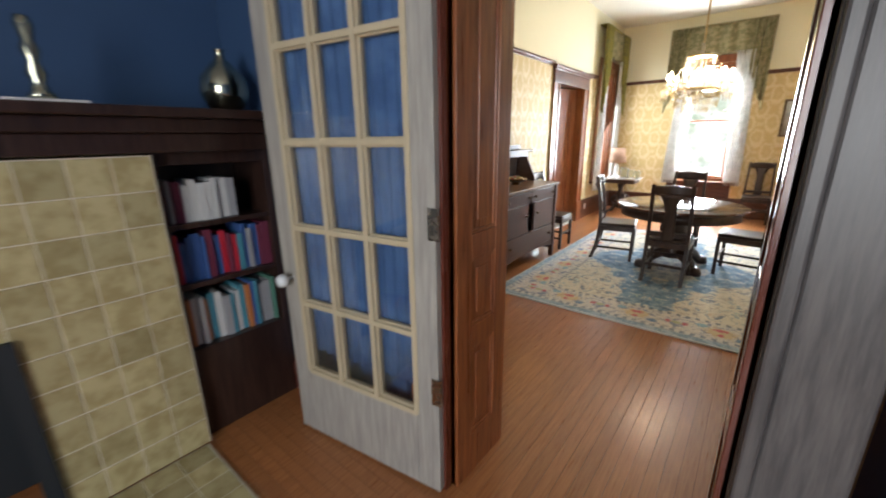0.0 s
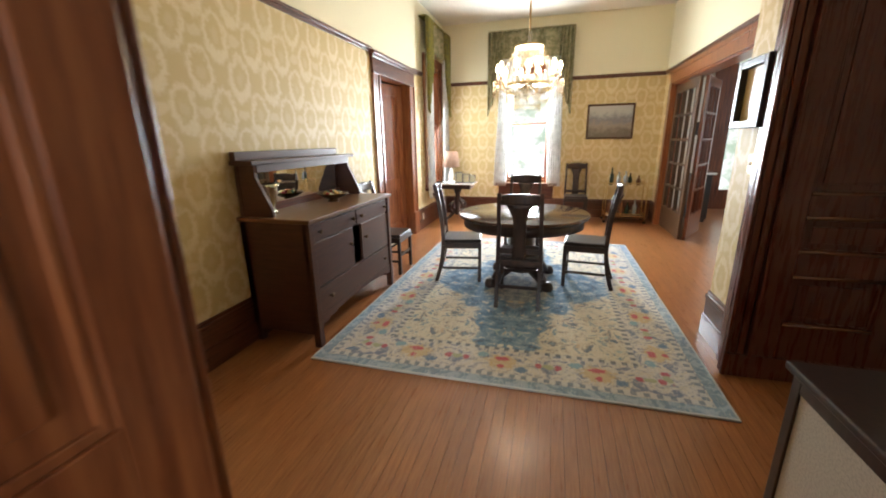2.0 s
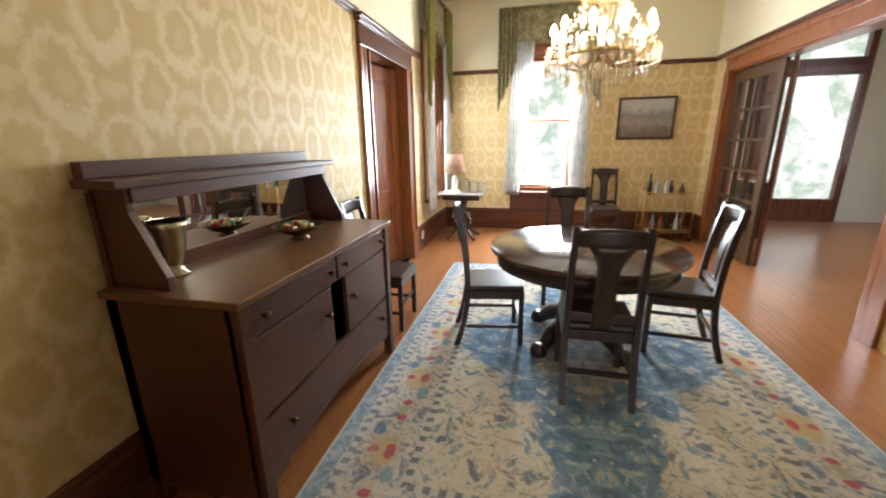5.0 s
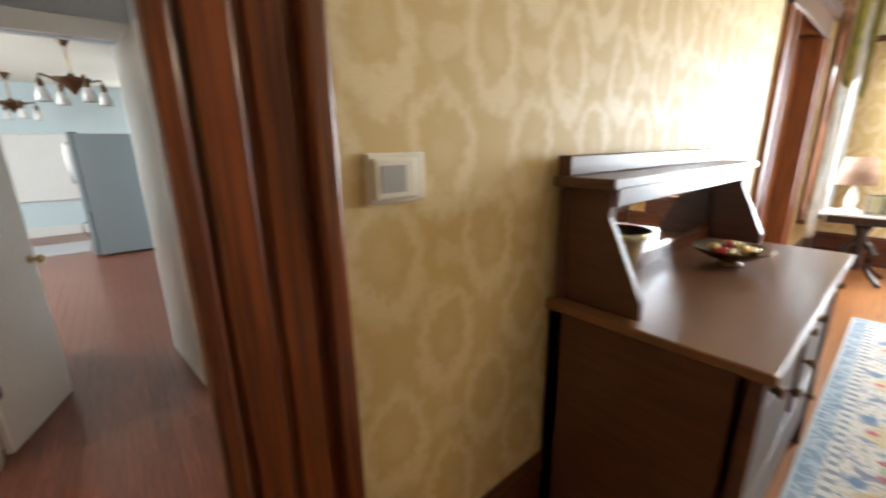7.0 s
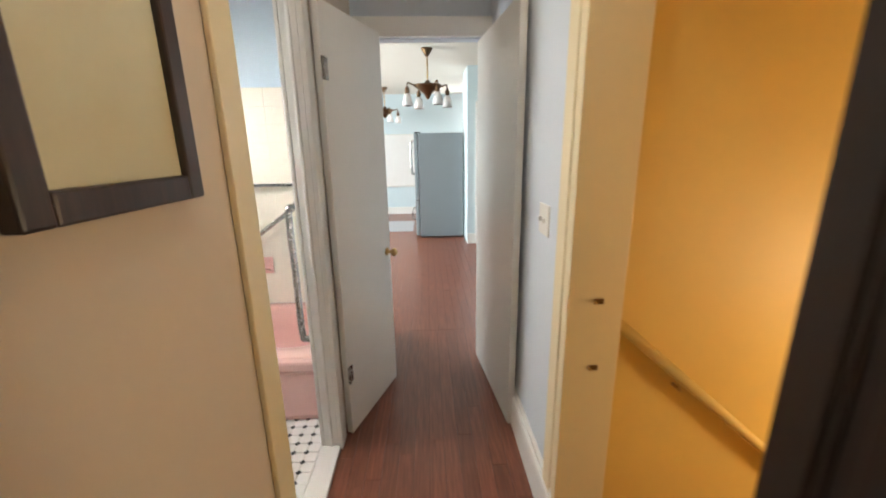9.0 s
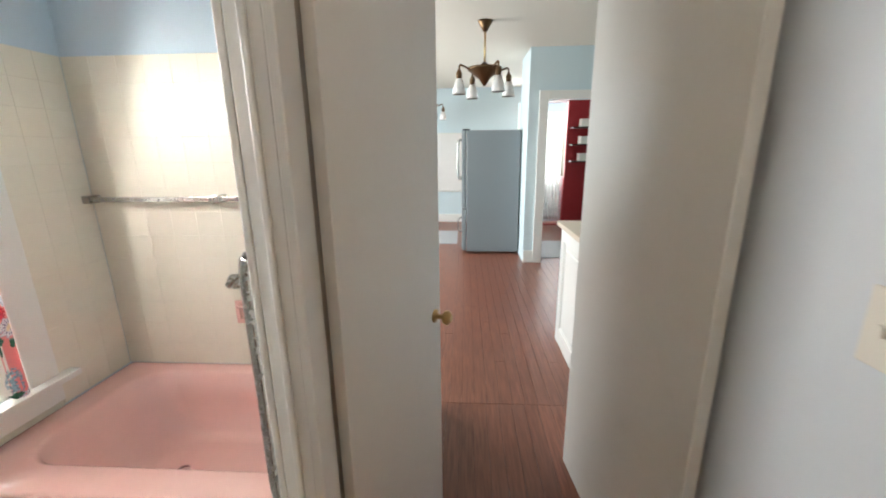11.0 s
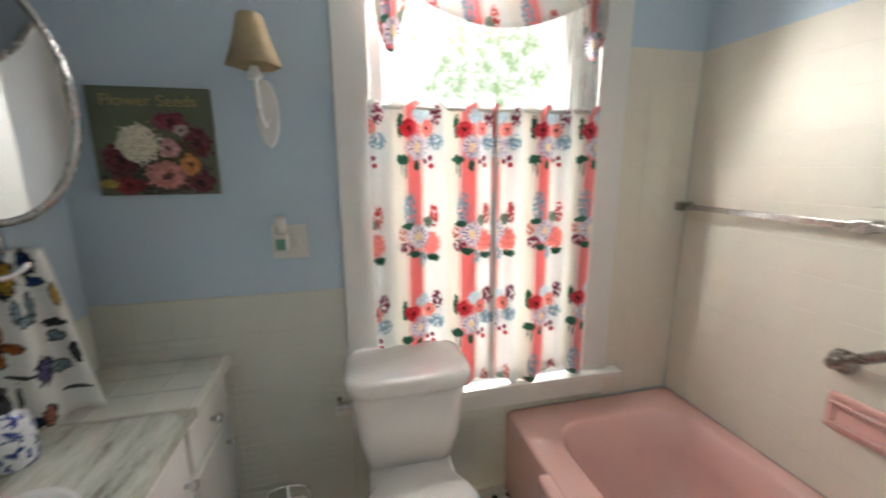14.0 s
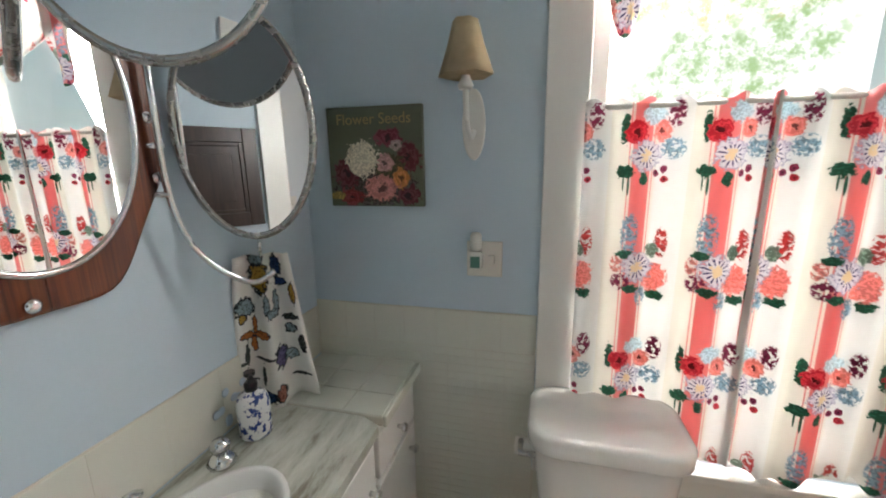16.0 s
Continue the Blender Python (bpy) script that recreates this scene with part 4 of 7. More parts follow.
# dark panelled door at the pier
dd = thing("door_3", "dark mahogany panelled door with gilt-lit mouldings", "door", (1.28, 4.2, 0.005))
dd["kind"] = "structure"
part("door_leaf", panelled(bmesh.new(), 0.06, 0.73, 0, 2.9, -0.03, 0.03, [(0.373, 0.674), (0.825, 1.02), (1.156, 2.75)], 1, 0.12, None, 0.026), MAHOG, dd, bevel=0.004)
# lighter bars along the panel edges stand in for highlights on the ledges
for z in (0.373, 0.674, 0.825, 1.02, 1.156):
    part("moulding", tube([(0.18, -0.03, z), (0.61, -0.03, z)], 0.011, 10), LIT_MOULDING, dd, "lighter half-round bar standing in for a moulding highlight")
part("casing", fluted(bmesh.new(), -0.08, 0.06, 0.04, 0.07, 0, 3.0), MAHOG, dd, bevel=0.004)
part("casing_return", boxes((-0.05, 0.0, 0.04, 0.16, 0, 3.0)), MAHOG, dd, bevel=0.008)
part("base_block", boxes((-0.09, 0.75, -0.045, -0.02, 0, 0.15)), MAHOG, dd, bevel=0.004)

# library doorway: panelled reveals and casings
rv = thing("doorway_library", "deep panelled red-brown wooden doorway reveal", "doorway")
rv["kind"] = "structure"
pan = [(0.22, 0.66), (0.76, 1.06), (1.16, 2.2)]
# lit and shaded sides by colour: left in light TRIM, right in dark MAHOG
part("reveal", panelled(bmesh.new(), 1.56, 1.94, 0, 2.4, -0.03, 0.02, pan, 1, 0.10, Matrix.Translation((-0.40, 0, 0)) @ ROT_W), TRIM, rv, bevel=0.003)
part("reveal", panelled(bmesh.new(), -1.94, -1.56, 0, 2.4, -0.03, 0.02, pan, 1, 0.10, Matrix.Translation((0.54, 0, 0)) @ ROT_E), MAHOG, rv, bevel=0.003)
part("lintel", boxes((-0.42, 0.56, 1.56, 1.94, 2.36, 2.42)), TRIM, rv)
for a, b in ((-0.64, -0.40), (0.54, 0.78)):
    part("casing", fluted(bmesh.new(), a, b, 0, 0.035, 0, 2.4, Matrix.Translation((0, Y0, 0)) @ Matrix.Rotation(math.pi, 4, "Z") @ Matrix.Translation((-(a + b), 0, 0))), TRIM, rv, bevel=0.003)
# dark wood here carries the shade beside the open door
part("casing", fluted(bmesh.new(), -0.60, -0.40, 1.55, 0.03, 0, 2.4), MAHOG, rv, "casing on the library side, darkened for shade", bevel=0.003)
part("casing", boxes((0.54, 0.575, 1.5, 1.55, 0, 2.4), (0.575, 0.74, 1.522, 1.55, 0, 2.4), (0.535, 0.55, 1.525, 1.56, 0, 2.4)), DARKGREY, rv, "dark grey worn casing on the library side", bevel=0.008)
part("head_casing", boxes((-0.64, 0.78, Y0, Y0 + 0.035, 2.4, 2.58), (-0.6, 0.74, 1.52, 1.55, 2.4, 2.55)), TRIM, rv, bevel=0.004)

# ---- structure: library ----
structure("wall_library", boxes((-2.2, -2.0, -2.4, 1.75, 0, 3.2), (-2.0, -0.66, 1.55, 1.75, 0, 3.2), (0.80, 2.4, 1.55, 1.75, 0, 3.2), (-0.66, 0.80, 1.55, 1.75, 2.45, 3.2), (2.4, 2.6, -2.4, 1.75, 0, 3.2), (-2.0, 0.35, -2.4, -2.2, 0, 3.2), (2.05, 2.4, -2.4, -2.2, 0, 3.2), (0.35, 2.05, -2.4, -2.2, 0, 0.75), (0.35, 2.05, -2.4, -2.2, 2.65, 3.2)), BLUEDARK, "deep blue painted library wall", "wall")
structure("ceiling_library", boxes((-2.2, 2.6, -2.4, 1.75, 3.2, 3.3)), LIB_CEIL, "white library ceiling", "ceiling")
baseboard("baseboard", 1.3, (-2.0, 1.55, 0), 0, 0.22, MAHOG, "dark wooden library baseboard")
baseboard("baseboard", 1.55, (0.82, 1.55, 0), 0, 0.5, MAHOG, "dark wooden library wainscot")
gd = glazed_door("door_4", 0.88, 2.36, 3, 5, 0.37, GREYWOOD, TANWOOD, "worn grey french door with tan muntins, standing open", (-0.41, 1.50, 0.015), 188)
kb = part("door_knob", lathe([(0.01, 0), (0.01, 0.03), (0.03, 0.045), (0.034, 0.06), (0.025, 0.08), (0, 0.085)], 8), glossy("clear_cut_knob", (0.75, 0.78, 0.8), 0.05), gd, "cut glass knob")
kb.matrix_local = pose(0.82, 0.02, 0.87, -90, 0, 0)
for z in (0.45, 1.15, 1.95):
    hg = part("hinge", boxes((-0.012, 0.03, 0.018, 0.026, 0, 0.12)), STEEL, gd, "steel butt hinge")
    hg.location = (0, 0, z)

part("door_curtain", sheet(lambda u, v: ((0.10 + 0.68 * u, -0.034 + 0.007 * math.sin(u * 75 + math.sin(4 * v)), 0.47 + 1.78 * v), (u, v)), 110, 8), DOORBLUE, gd, "blue gathered curtain behind the glass", solid=0.002)

# ---- structure: hall, stairwell, bathroom, kitchen ----
HC = 2.75
# doorway from the dining room
rv2 = thing("doorway_hall", "deep panelled dark red-brown doorway reveal", "doorway")
rv2["kind"] = "structure"
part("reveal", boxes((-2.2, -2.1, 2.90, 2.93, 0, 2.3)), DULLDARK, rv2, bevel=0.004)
part("casing", fluted(bmesh.new(), 2.87, 3.12, 0, 0.05, 0, 2.3, Matrix.Translation((X0, 0, 0)) @ ROT_W), DARKTRIM, rv2, bevel=0.012)
part("casing", boxes((X0, X0 + 0.035, Y0, 2.12, 0, 2.3)), TRIM, rv2, bevel=0.005)
part("head_casing", boxes((X0, X0 + 0.04, Y0, 3.12, 2.3, 2.48), (-2.5, X0, 2.12, 2.9, 2.3, 2.34)), TRIM, rv2, bevel=0.005)
structure("wall_hall_core", boxes((-2.2, -2.1, 2.932, 3.1, 0, CEIL_Z), (-2.5, -2.2, 3.076, 3.1, 0, CEIL_Z), (-2.42, -2.1, 1.75, 2.12, 0, CEIL_Z), (-2.42, -2.1, 2.12, 2.9, 2.34, CEIL_Z)), BEIGE, "thick beige wall between dining room and hall", "wall")
structure("wall_hall_south", boxes((-3.29, -2.42, 2.107, 2.14, 0, HC), (-5.12, -3.92, 2.107, 2.14, 0, HC), (-3.92, -3.29, 2.107, 2.14, 2.1, HC)), BEIGE, "beige painted hall wall", "wall")
structure("wall_hall_north", boxes((-5.12, -3.39, 3.08, 3.2, 0, HC), (-3.39, -2.52, 3.08, 3.2, 2.2, HC), (-2.52, -2.42, 3.08, 3.2, 0, HC)), PALEBLUE, "pale blue-white painted hall wall", "wall")
structure("wall_hall_end", boxes((-5.22, -5.12, 2.06, 2.25, 0, HC), (-5.22, -5.12, 3.09, 3.2, 0, HC), (-5.22, -5.12, 2.25, 3.09, 2.19, HC)), PALEBLUE, "pale wall over the kitchen doorway", "wall")
structure("door_frame", boxes((-5.1, -5.06, 2.13, 2.25, 0, 2.31), (-5.1, -5.06, 2.25, 3.08, 2.19, 2.31), (-5.22, -5.10, 2.25, 2.275, 0, 2.19)), WHITE, "white painted kitchen door frame", "door frame", 0.004)
structure("ceiling_hall", boxes((-5.12, -2.42, 2.0, 3.2, HC, HC + 0.1)), CEIL, "white hall ceiling", "ceiling")
baseboard("baseboard", 0.6, (-4.0, 3.08, 0), 0, 0.2, WHITE, "white painted hall baseboard")
baseboard("baseboard", 1.1, (-5.1, 3.08, 0), 0, 0.2, WHITE, "white painted hall baseboard")
# bath doorway trim
structure("door_frame_bath", boxes((-3.29, -3.18, 2.141, 2.158, 0, 2.2)), IVORY, "yellowed ivory casing of the bathroom doorway", "door frame", 0.004)
structure("door_frame_bath_far", boxes((-3.99, -3.895, 2.141, 2.162, 0, 2.2), (-3.895, -3.29, 2.141, 2.162, 2.1, 2.2), (-3.93, -3.9, 2.07, 2.141, 0, 2.1), (-3.30, -3.27, 2.07, 2.141, 0, 2.1), (-3.975, -3.9, 2.052, 2.069, 0, 2.2), (-3.29, -3.18, 2.052, 2.069, 0, 2.2), (-3.9, -3.29, 2.052, 2.069, 2.1, 2.2),
          (-3.9, -3.888, 2.10, 2.115, 0, 2.1)), WHITE, "white painted bathroom door frame", "door frame", 0.004)
structure("threshold", boxes((-3.9, -3.29, 2.05, 2.15, 0.0, 0.022)), PORCELAIN, "white marble bathroom threshold", "threshold", 0.004)


def slab_door(name, label, w, h, at, turn, mat, knob_x=None, hinges=()):
    ob = thing(name, label, "door", at, turn)
    ob["kind"] = "structure"
    part("door_leaf", boxes((0, w, -0.018, 0.018, 0, h)), mat, ob, bevel=0.003)
    if knob_x:
        for s in (-1, 1):
            kn = part("door_knob", lathe([(0.024, 0), (0.024, 0.006), (0.009, 0.01), (0.009, 0.03), (0.024, 0.04), (0.026, 0.052), (0.012, 0.064)], 16), BRASS, ob, "brass knob")
            kn.matrix_local = pose(knob_x, s * 0.018, 0.87, -90 * s, 0, 0)
    for z in hinges:
        part("hinge", tube([(0.0, -0.024, z), (0.0, -0.024, z + 0.09)], 0.008, 8), STEEL, ob, "painted steel hinge")
        part("hinge_leaf", boxes((0.004, 0.04, -0.021, -0.018, z, z + 0.09)), STEEL, ob)
    return ob


slab_door("door_5", "plain white bathroom door swung out into the hall", 0.56, 2.06, (-4.0, 2.18, 0.012), 180 - 20, WHITE, 0.51, (0.3, 1.75))
d7 = thing("door_7", "dark brown panelled door swung open beside the stair doorway", "door", (-2.13, 2.925, 0.01), 161)
d7["kind"] = "structure"
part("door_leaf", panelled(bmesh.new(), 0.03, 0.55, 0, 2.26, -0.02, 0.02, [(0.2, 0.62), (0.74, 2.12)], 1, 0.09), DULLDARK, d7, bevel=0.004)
slab_door("door_6", "plain white door folded back against the hall wall", 0.76, 2.08, (-4.02, 3.045, 0.012), 180 + 6, WHITE)
hk = thing("light_switch", "white double light switch plate on the hall wall", "light switch", (-3.7, 3.08, 1.14))
part("plate", boxes((-0.06, 0.06, -0.008, 0, 0, 0.12)), PLASTIC, hk, bevel=0.003)
for sx in (-0.025, 0.025):
    part("toggle", boxes((sx - 0.005, sx + 0.005, -0.02, -0.008, 0.05, 0.07)), PLASTIC, hk, bevel=0.002)
# stairwell
structure("wall_stairwell", boxes((-3.56, -3.46, 3.2, 6.0, -2.2, HC), (-2.5, -2.4, 3.2, 6.0, -2.2, HC), (-3.56, -2.4, 6.0, 6.1, -2.2, HC)), YELLOW, "ochre yellow painted stairwell wall", "wall")
structure("ceiling_stairwell", boxes((-3.56, -2.45, 3.2, 6.1, HC, HC + 0.1)), YELLOW, "ochre painted stairwell ceiling", "ceiling")
structure("door_frame_stair", boxes((-3.42, -3.37, 3.065, 3.25, 0, 2.2), (-3.5, -3.42, 3.06, 3.078, 0, 2.3), (-2.54, -2.5, 3.10, 3.22, 0, 2.2), (-3.37, -2.54, 3.065, 3.22, 2.17, 2.22)), IVORY, "ivory painted stair door frame", "door frame", 0.003)
structure("stair_landing", boxes((-3.46, -2.55, 3.2, 3.42, -0.15, 0.0)), HALLWOOD, "brown wooden landing at the head of the stairs", "landing", 0.006)
for i in range(9):
    structure("stair_tread", boxes((-3.46, -2.55, 3.42 + i * 0.25, 3.70 + i * 0.25, -0.22 - i * 0.19, -0.18 - i * 0.19)), HALLWOOD, "brown wooden basement stair tread", "stair", 0.006)
hr = thing("handrail", "ochre painted wooden handrail sloping down the stairwell wall", "handrail", (-3.42, 3.27, 0.88))
part("rail", tube([(0, 0, 0), (0, 1.5, -1.32)], 0.02, 12), YELLOW, hr)
for q in (0.25, 1.1):
    part("bracket", tube([(-0.04, q, -0.88 * q - 0.05), (0, q, -0.88 * q - 0.05), (0, q, -0.88 * q)], 0.007, 8), BRASS, hr)
for z in (0.98, 0.74):
    lp = thing("latch", "small brass latch plate on the door frame", "latch", (-3.368, 3.17, z))
    part("plate", boxes((-0.002, 0.003, -0.02, 0.012, 0, 0.018)), BRONZE, lp, bevel=0.001)
    part("pin", tube([(0.003, -0.02, 0.012), (0.02, -0.02, 0.012)], 0.004, 8), BRASS, lp)
# bathroom shell
BX0, BX1, BY0, BY1, BC = -4.96, -2.68, 0.70, 1.98, 2.6
structure("wall_bath_south", boxes((BX0 - 0.1, -4.48, BY0 - 0.15, BY0, 0, BC), (-3.61, BX1 + 0.1, BY0 - 0.15, BY0, 0, BC), (-4.48, -3.61, BY0 - 0.15, BY0, 0, 0.52), (-4.48, -3.61, BY0 - 0.15, BY0, 2.3, BC)), BATHBLUE, "soft blue painted bathroom window wall", "wall")
structure("wall_bath_west", boxes((BX0 - 0.1, BX0, BY0, 2.105, 0, BC)), BATHBLUE, "soft blue painted wall over the bath", "wall")
structure("wall_bath_east", boxes((BX1, BX1 + 0.1, BY0, 2.105, 0, BC)), BATHBLUE, "soft blue painted wall over the vanity", "wall")
structure("wall_bath_north", boxes((-3.29, BX1, 2.07, 2.105, 0, BC), (BX0, -3.93, 2.07, 2.105, 0, BC), (-3.93, -3.29, 2.07, 2.105, 2.1, BC)), BATHBLUE, "soft blue painted bathroom door wall", "wall")
structure("ceiling_bath", boxes((BX0 - 0.1, BX1 + 0.1, BY0 - 0.15, 2.105, BC, BC + 0.1)), CEIL, "white bathroom ceiling", "ceiling")
# kitchen shell
KC = 2.6
structure("wall_kitchen", boxes((-5.22, -5.12, -0.6, 2.06, 0, KC), (-5.22, -5.12, 3.2, 6.2, 0, KC), (-11.2, -8.7, -0.7, -0.6, 0, KC), (-6.5, -5.12, -0.7, -0.6, 0, KC), (-8.7, -6.5, -0.7, -0.6, 0, 0.9), (-8.7, -6.5, -0.7, -0.6, 2.3, KC),
          (-11.3, -11.2, -0.7, 3.5, 0, KC), (-11.3, -11.2, 4.9, 6.2, 0, KC), (-11.3, -11.2, 3.5, 4.9, 0, 0.9), (-11.3, -11.2, 3.5, 4.9, 2.3, KC), (-8.3, -8.2, 3.24, 3.47, 0, KC), (-8.3, -8.2, 4.4, 6.2, 0, KC), (-8.3, -8.2, 3.47, 4.4, 2.02, KC), (-8.9, -8.3, 3.24, 3.34, 0, KC), (-11.2, -5.12, 6.2, 6.3, 0, KC)),
          KITBLUE, "pale aqua painted kitchen wall", "wall")
structure("ceiling_kitchen", boxes((-11.3, -5.12, -0.7, 6.3, KC, KC + 0.1)), CEIL, "white kitchen ceiling", "ceiling")
structure("kitchen_trim", boxes((-8.2, -8.17, 3.36, 3.47, 0, 2.12), (-8.2, -8.17, 3.47, 4.4, 2.02, 2.12), (-8.2, -8.17, 4.4, 4.5, 0, 2.12), (-8.2, -8.175, 3.24, 3.36, 0, 0.16), (-11.2, -11.17, -0.6, 3.4, 0, 0.16), (-11.2, -11.17, -0.6, 3.4, 0.62, 0.66)), WHITE, "white painted kitchen door trim and baseboard", "trim", 0.004)
structure("wall_red_room", boxes((-10.9, -10.8, 3.34, 4.3, 0, 0.01), (-10.9, -10.8, 4.35, 6.2, 0, KC)), REDWALL, "deep red painted wall in the next room", "wall")

# ---- things: dining room ----
rug = thing("rug", "blue and cream oriental rug with a red-flecked border", "rug", (-0.18, 5.54, 0))
part("carpet", boxes((-1.31, 1.31, -1.86, 1.86, 0.001, 0.013)), RUG, rug, bevel=0.004)

# sideboard
sb = thing("sideboard", "dark brown mission-style wooden sideboard with a mirrored back", "sideboard", (-1.5, 3.84, 0))
L, D, T = 1.395, 0.57, 0.97
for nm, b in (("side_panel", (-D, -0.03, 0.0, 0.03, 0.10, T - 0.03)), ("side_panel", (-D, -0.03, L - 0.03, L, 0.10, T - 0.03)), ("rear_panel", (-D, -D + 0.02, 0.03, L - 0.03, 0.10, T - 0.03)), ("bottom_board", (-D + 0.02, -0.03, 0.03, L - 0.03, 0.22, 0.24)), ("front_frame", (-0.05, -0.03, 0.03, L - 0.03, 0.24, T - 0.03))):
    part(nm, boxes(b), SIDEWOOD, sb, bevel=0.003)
part("top", boxes((-D - 0.005, 0.02, -0.02, L + 0.02, T - 0.03, T)), SIDETOP, sb, "brown top, lightened for the light it reflects", bevel=0.005)
for x in (-D, -0.055):
    for y in (0.0, L - 0.055):
        part("leg", boxes((x, x + 0.055, y, y + 0.055, 0, T - 0.03)), SIDEWOOD, sb, bevel=0.004)


def drawer_front(y0, y1, z0, z1, knobs, name="drawer"):
    dr = part(name, boxes((-0.03, -0.012, y0, y1, z0, z1)), SIDEWOOD, sb, bevel=0.003)
    for ky, kz in knobs:
        k = part("knob", lathe([(0.008, 0), (0.008, 0.012), (0.016, 0.018), (0.017, 0.026), (0.008, 0.032)], 14), BRONZE, dr, "dark metal knob")
        k.matrix_local = pose(-0.012, ky, kz, 0, 90, 0)


drawer_front(0.065, 0.69, 0.80, 0.92, [(0.13, 0.86), (0.62, 0.86)])
drawer_front(0.705, 1.33, 0.80, 0.92, [(0.77, 0.86), (1.26, 0.86)])
drawer_front(0.065, 0.62, 0.46, 0.785, [(0.56, 0.66)], "cabinet_door")
drawer_front(0.775, 1.33, 0.46, 0.785, [(0.83, 0.66)], "cabinet_door")
drawer_front(0.065, 1.33, 0.24, 0.445, [(0.20, 0.345), (1.2, 0.345)])
part("centre_panel", boxes((-0.045, -0.03, 0.63, 0.765, 0.46, 0.785)), DARKWOOD, sb, "dark recessed centre panel")
arch = bmesh.new()
for i in range(12):
    a, b = 0.055 + (L - 0.11) * i / 12, 0.055 + (L - 0.11) * (i + 1) / 12
    t = abs((i + 0.5) / 12 - 0.5) * 2
    box(arch, -0.03, -0.012, a, b, 0.235 - 0.06 * t ** 3 - 0.03, 0.238)
part("apron", arch, SIDEWOOD, sb)
part("back_panel", boxes((-D, -D + 0.03, 0.02, L - 0.02, T, 1.32)), SIDEWOOD, sb, bevel=0.003)
part("top_shelf", boxes((-D, -D + 0.19, -0.015, L + 0.03, 1.335, 1.365)), SIDEWOOD, sb, bevel=0.004)
part("crest_rail", boxes((-D, -D + 0.045, 0.0, L - 0.05, 1.365, 1.425)), SIDEWOOD, sb, bevel=0.004)
part("shelf_lip", boxes((-D + 0.15, -D + 0.17, 0.05, L - 0.05, 1.28, 1.335)), SIDEWOOD, sb, bevel=0.003)
for y in (0.03, L - 0.06):
    bm = bmesh.new()
    prof = [(-D, T), (-D + 0.27, T), (-D + 0.27, T + 0.05), (-D + 0.16, 1.25), (-D + 0.16, 1.335), (-D, 1.335)]
    lo, hi = [bm.verts.new((x, y, z)) for x, z in prof], [bm.verts.new((x, y + 0.03, z)) for x, z in prof]
    bm.faces.new(lo), bm.faces.new(list(reversed(hi)))
    for i in range(6):
        bm.faces.new((lo[i], hi[i], hi[(i + 1) % 6], lo[(i + 1) % 6]))
    part("side_bracket", bm, SIDEWOOD, sb, bevel=0.003)
mr = part("mirror", boxes((-D + 0.03, -D + 0.036, 0.10, L - 0.10, T + 0.06, 1.28)), MIRROR, sb, "long bevelled mirror")
part("mirror_rail", boxes((-D + 0.03, -D + 0.05, 0.06, L - 0.06, T, T + 0.06)), TRIM_H, mr)

v = thing("vase", "fluted gold and silver trumpet vase on the sideboard", "vase", (-1.94, 4.03, 0.97))
part("body", lathe([(0.05, 0), (0.052, 0.01), (0.03, 0.03), (0.03, 0.05), (0.047, 0.09), (0.055, 0.14), (0.064, 0.19), (0.085, 0.222), (0.08, 0.22), (0.058, 0.185), (0.04, 0.1)], 24), MERCURY, v)
b = thing("bowl", "shallow footed bowl of coloured ornaments on the sideboard", "bowl", (-1.80, 4.68, 0.97))
part("dish", lathe([(0.05, 0), (0.05, 0.008), (0.03, 0.02), (0.08, 0.035), (0.13, 0.065), (0.14, 0.075), (0.13, 0.072), (0.07, 0.045), (0.0, 0.04)], 28), BRONZE, b)
rn = random.Random(5)
for i in range(14):
    a, r = rn.uniform(0, 6.28), rn.uniform(0, 0.085)
    o = part("ornament", lathe([(0, -0.022), (0.016, -0.015), (0.022, 0), (0.016, 0.015), (0, 0.022)], 12), [BRASS, MERCURY, BOOKS[0], BOOKS[4]][i % 4], b)
    o.location = (r * math.cos(a), r * math.sin(a), 0.065 + 0.02 * (0.09 - r) / 0.09)
th = thing("thermostat", "white thermostat with a grey screen on the papered wall", "thermostat", (X0, 3.27, 1.35))
part("plate", boxes((0, 0.012, -0.07, 0.075, -0.01, 0.095)), PLASTIC, th, bevel=0.004)
part("body", boxes((0.012, 0.03, -0.065, 0.04, 0.0, 0.085)), PLASTIC, th, bevel=0.006)
part("screen", boxes((0.03, 0.032, -0.05, 0.01, 0.015, 0.07)), BOOKS[2], th, "grey display")

# round table
tb = thing("dining_table", "round dark wooden pedestal dining table with a polished top", "table", (-0.19, 5.65, 0))
part("tabletop", lathe([(0.0, 0.715), (0.645, 0.715), (0.66, 0.722), (0.662, 0.742), (0.65, 0.75), (0.0, 0.75)], 64), TABLETOP, tb, "glossy round top")
part("apron", lathe([(0.60, 0.62), (0.61, 0.62), (0.61, 0.715), (0.60, 0.715)], 64), DARKWOOD, tb)
part("pedestal", lathe([(0.16, 0.13), (0.17, 0.18), (0.14, 0.24), (0.14, 0.55), (0.18, 0.62), (0.3, 0.70), (0.3, 0.715)], 8), DARKWOOD, tb)
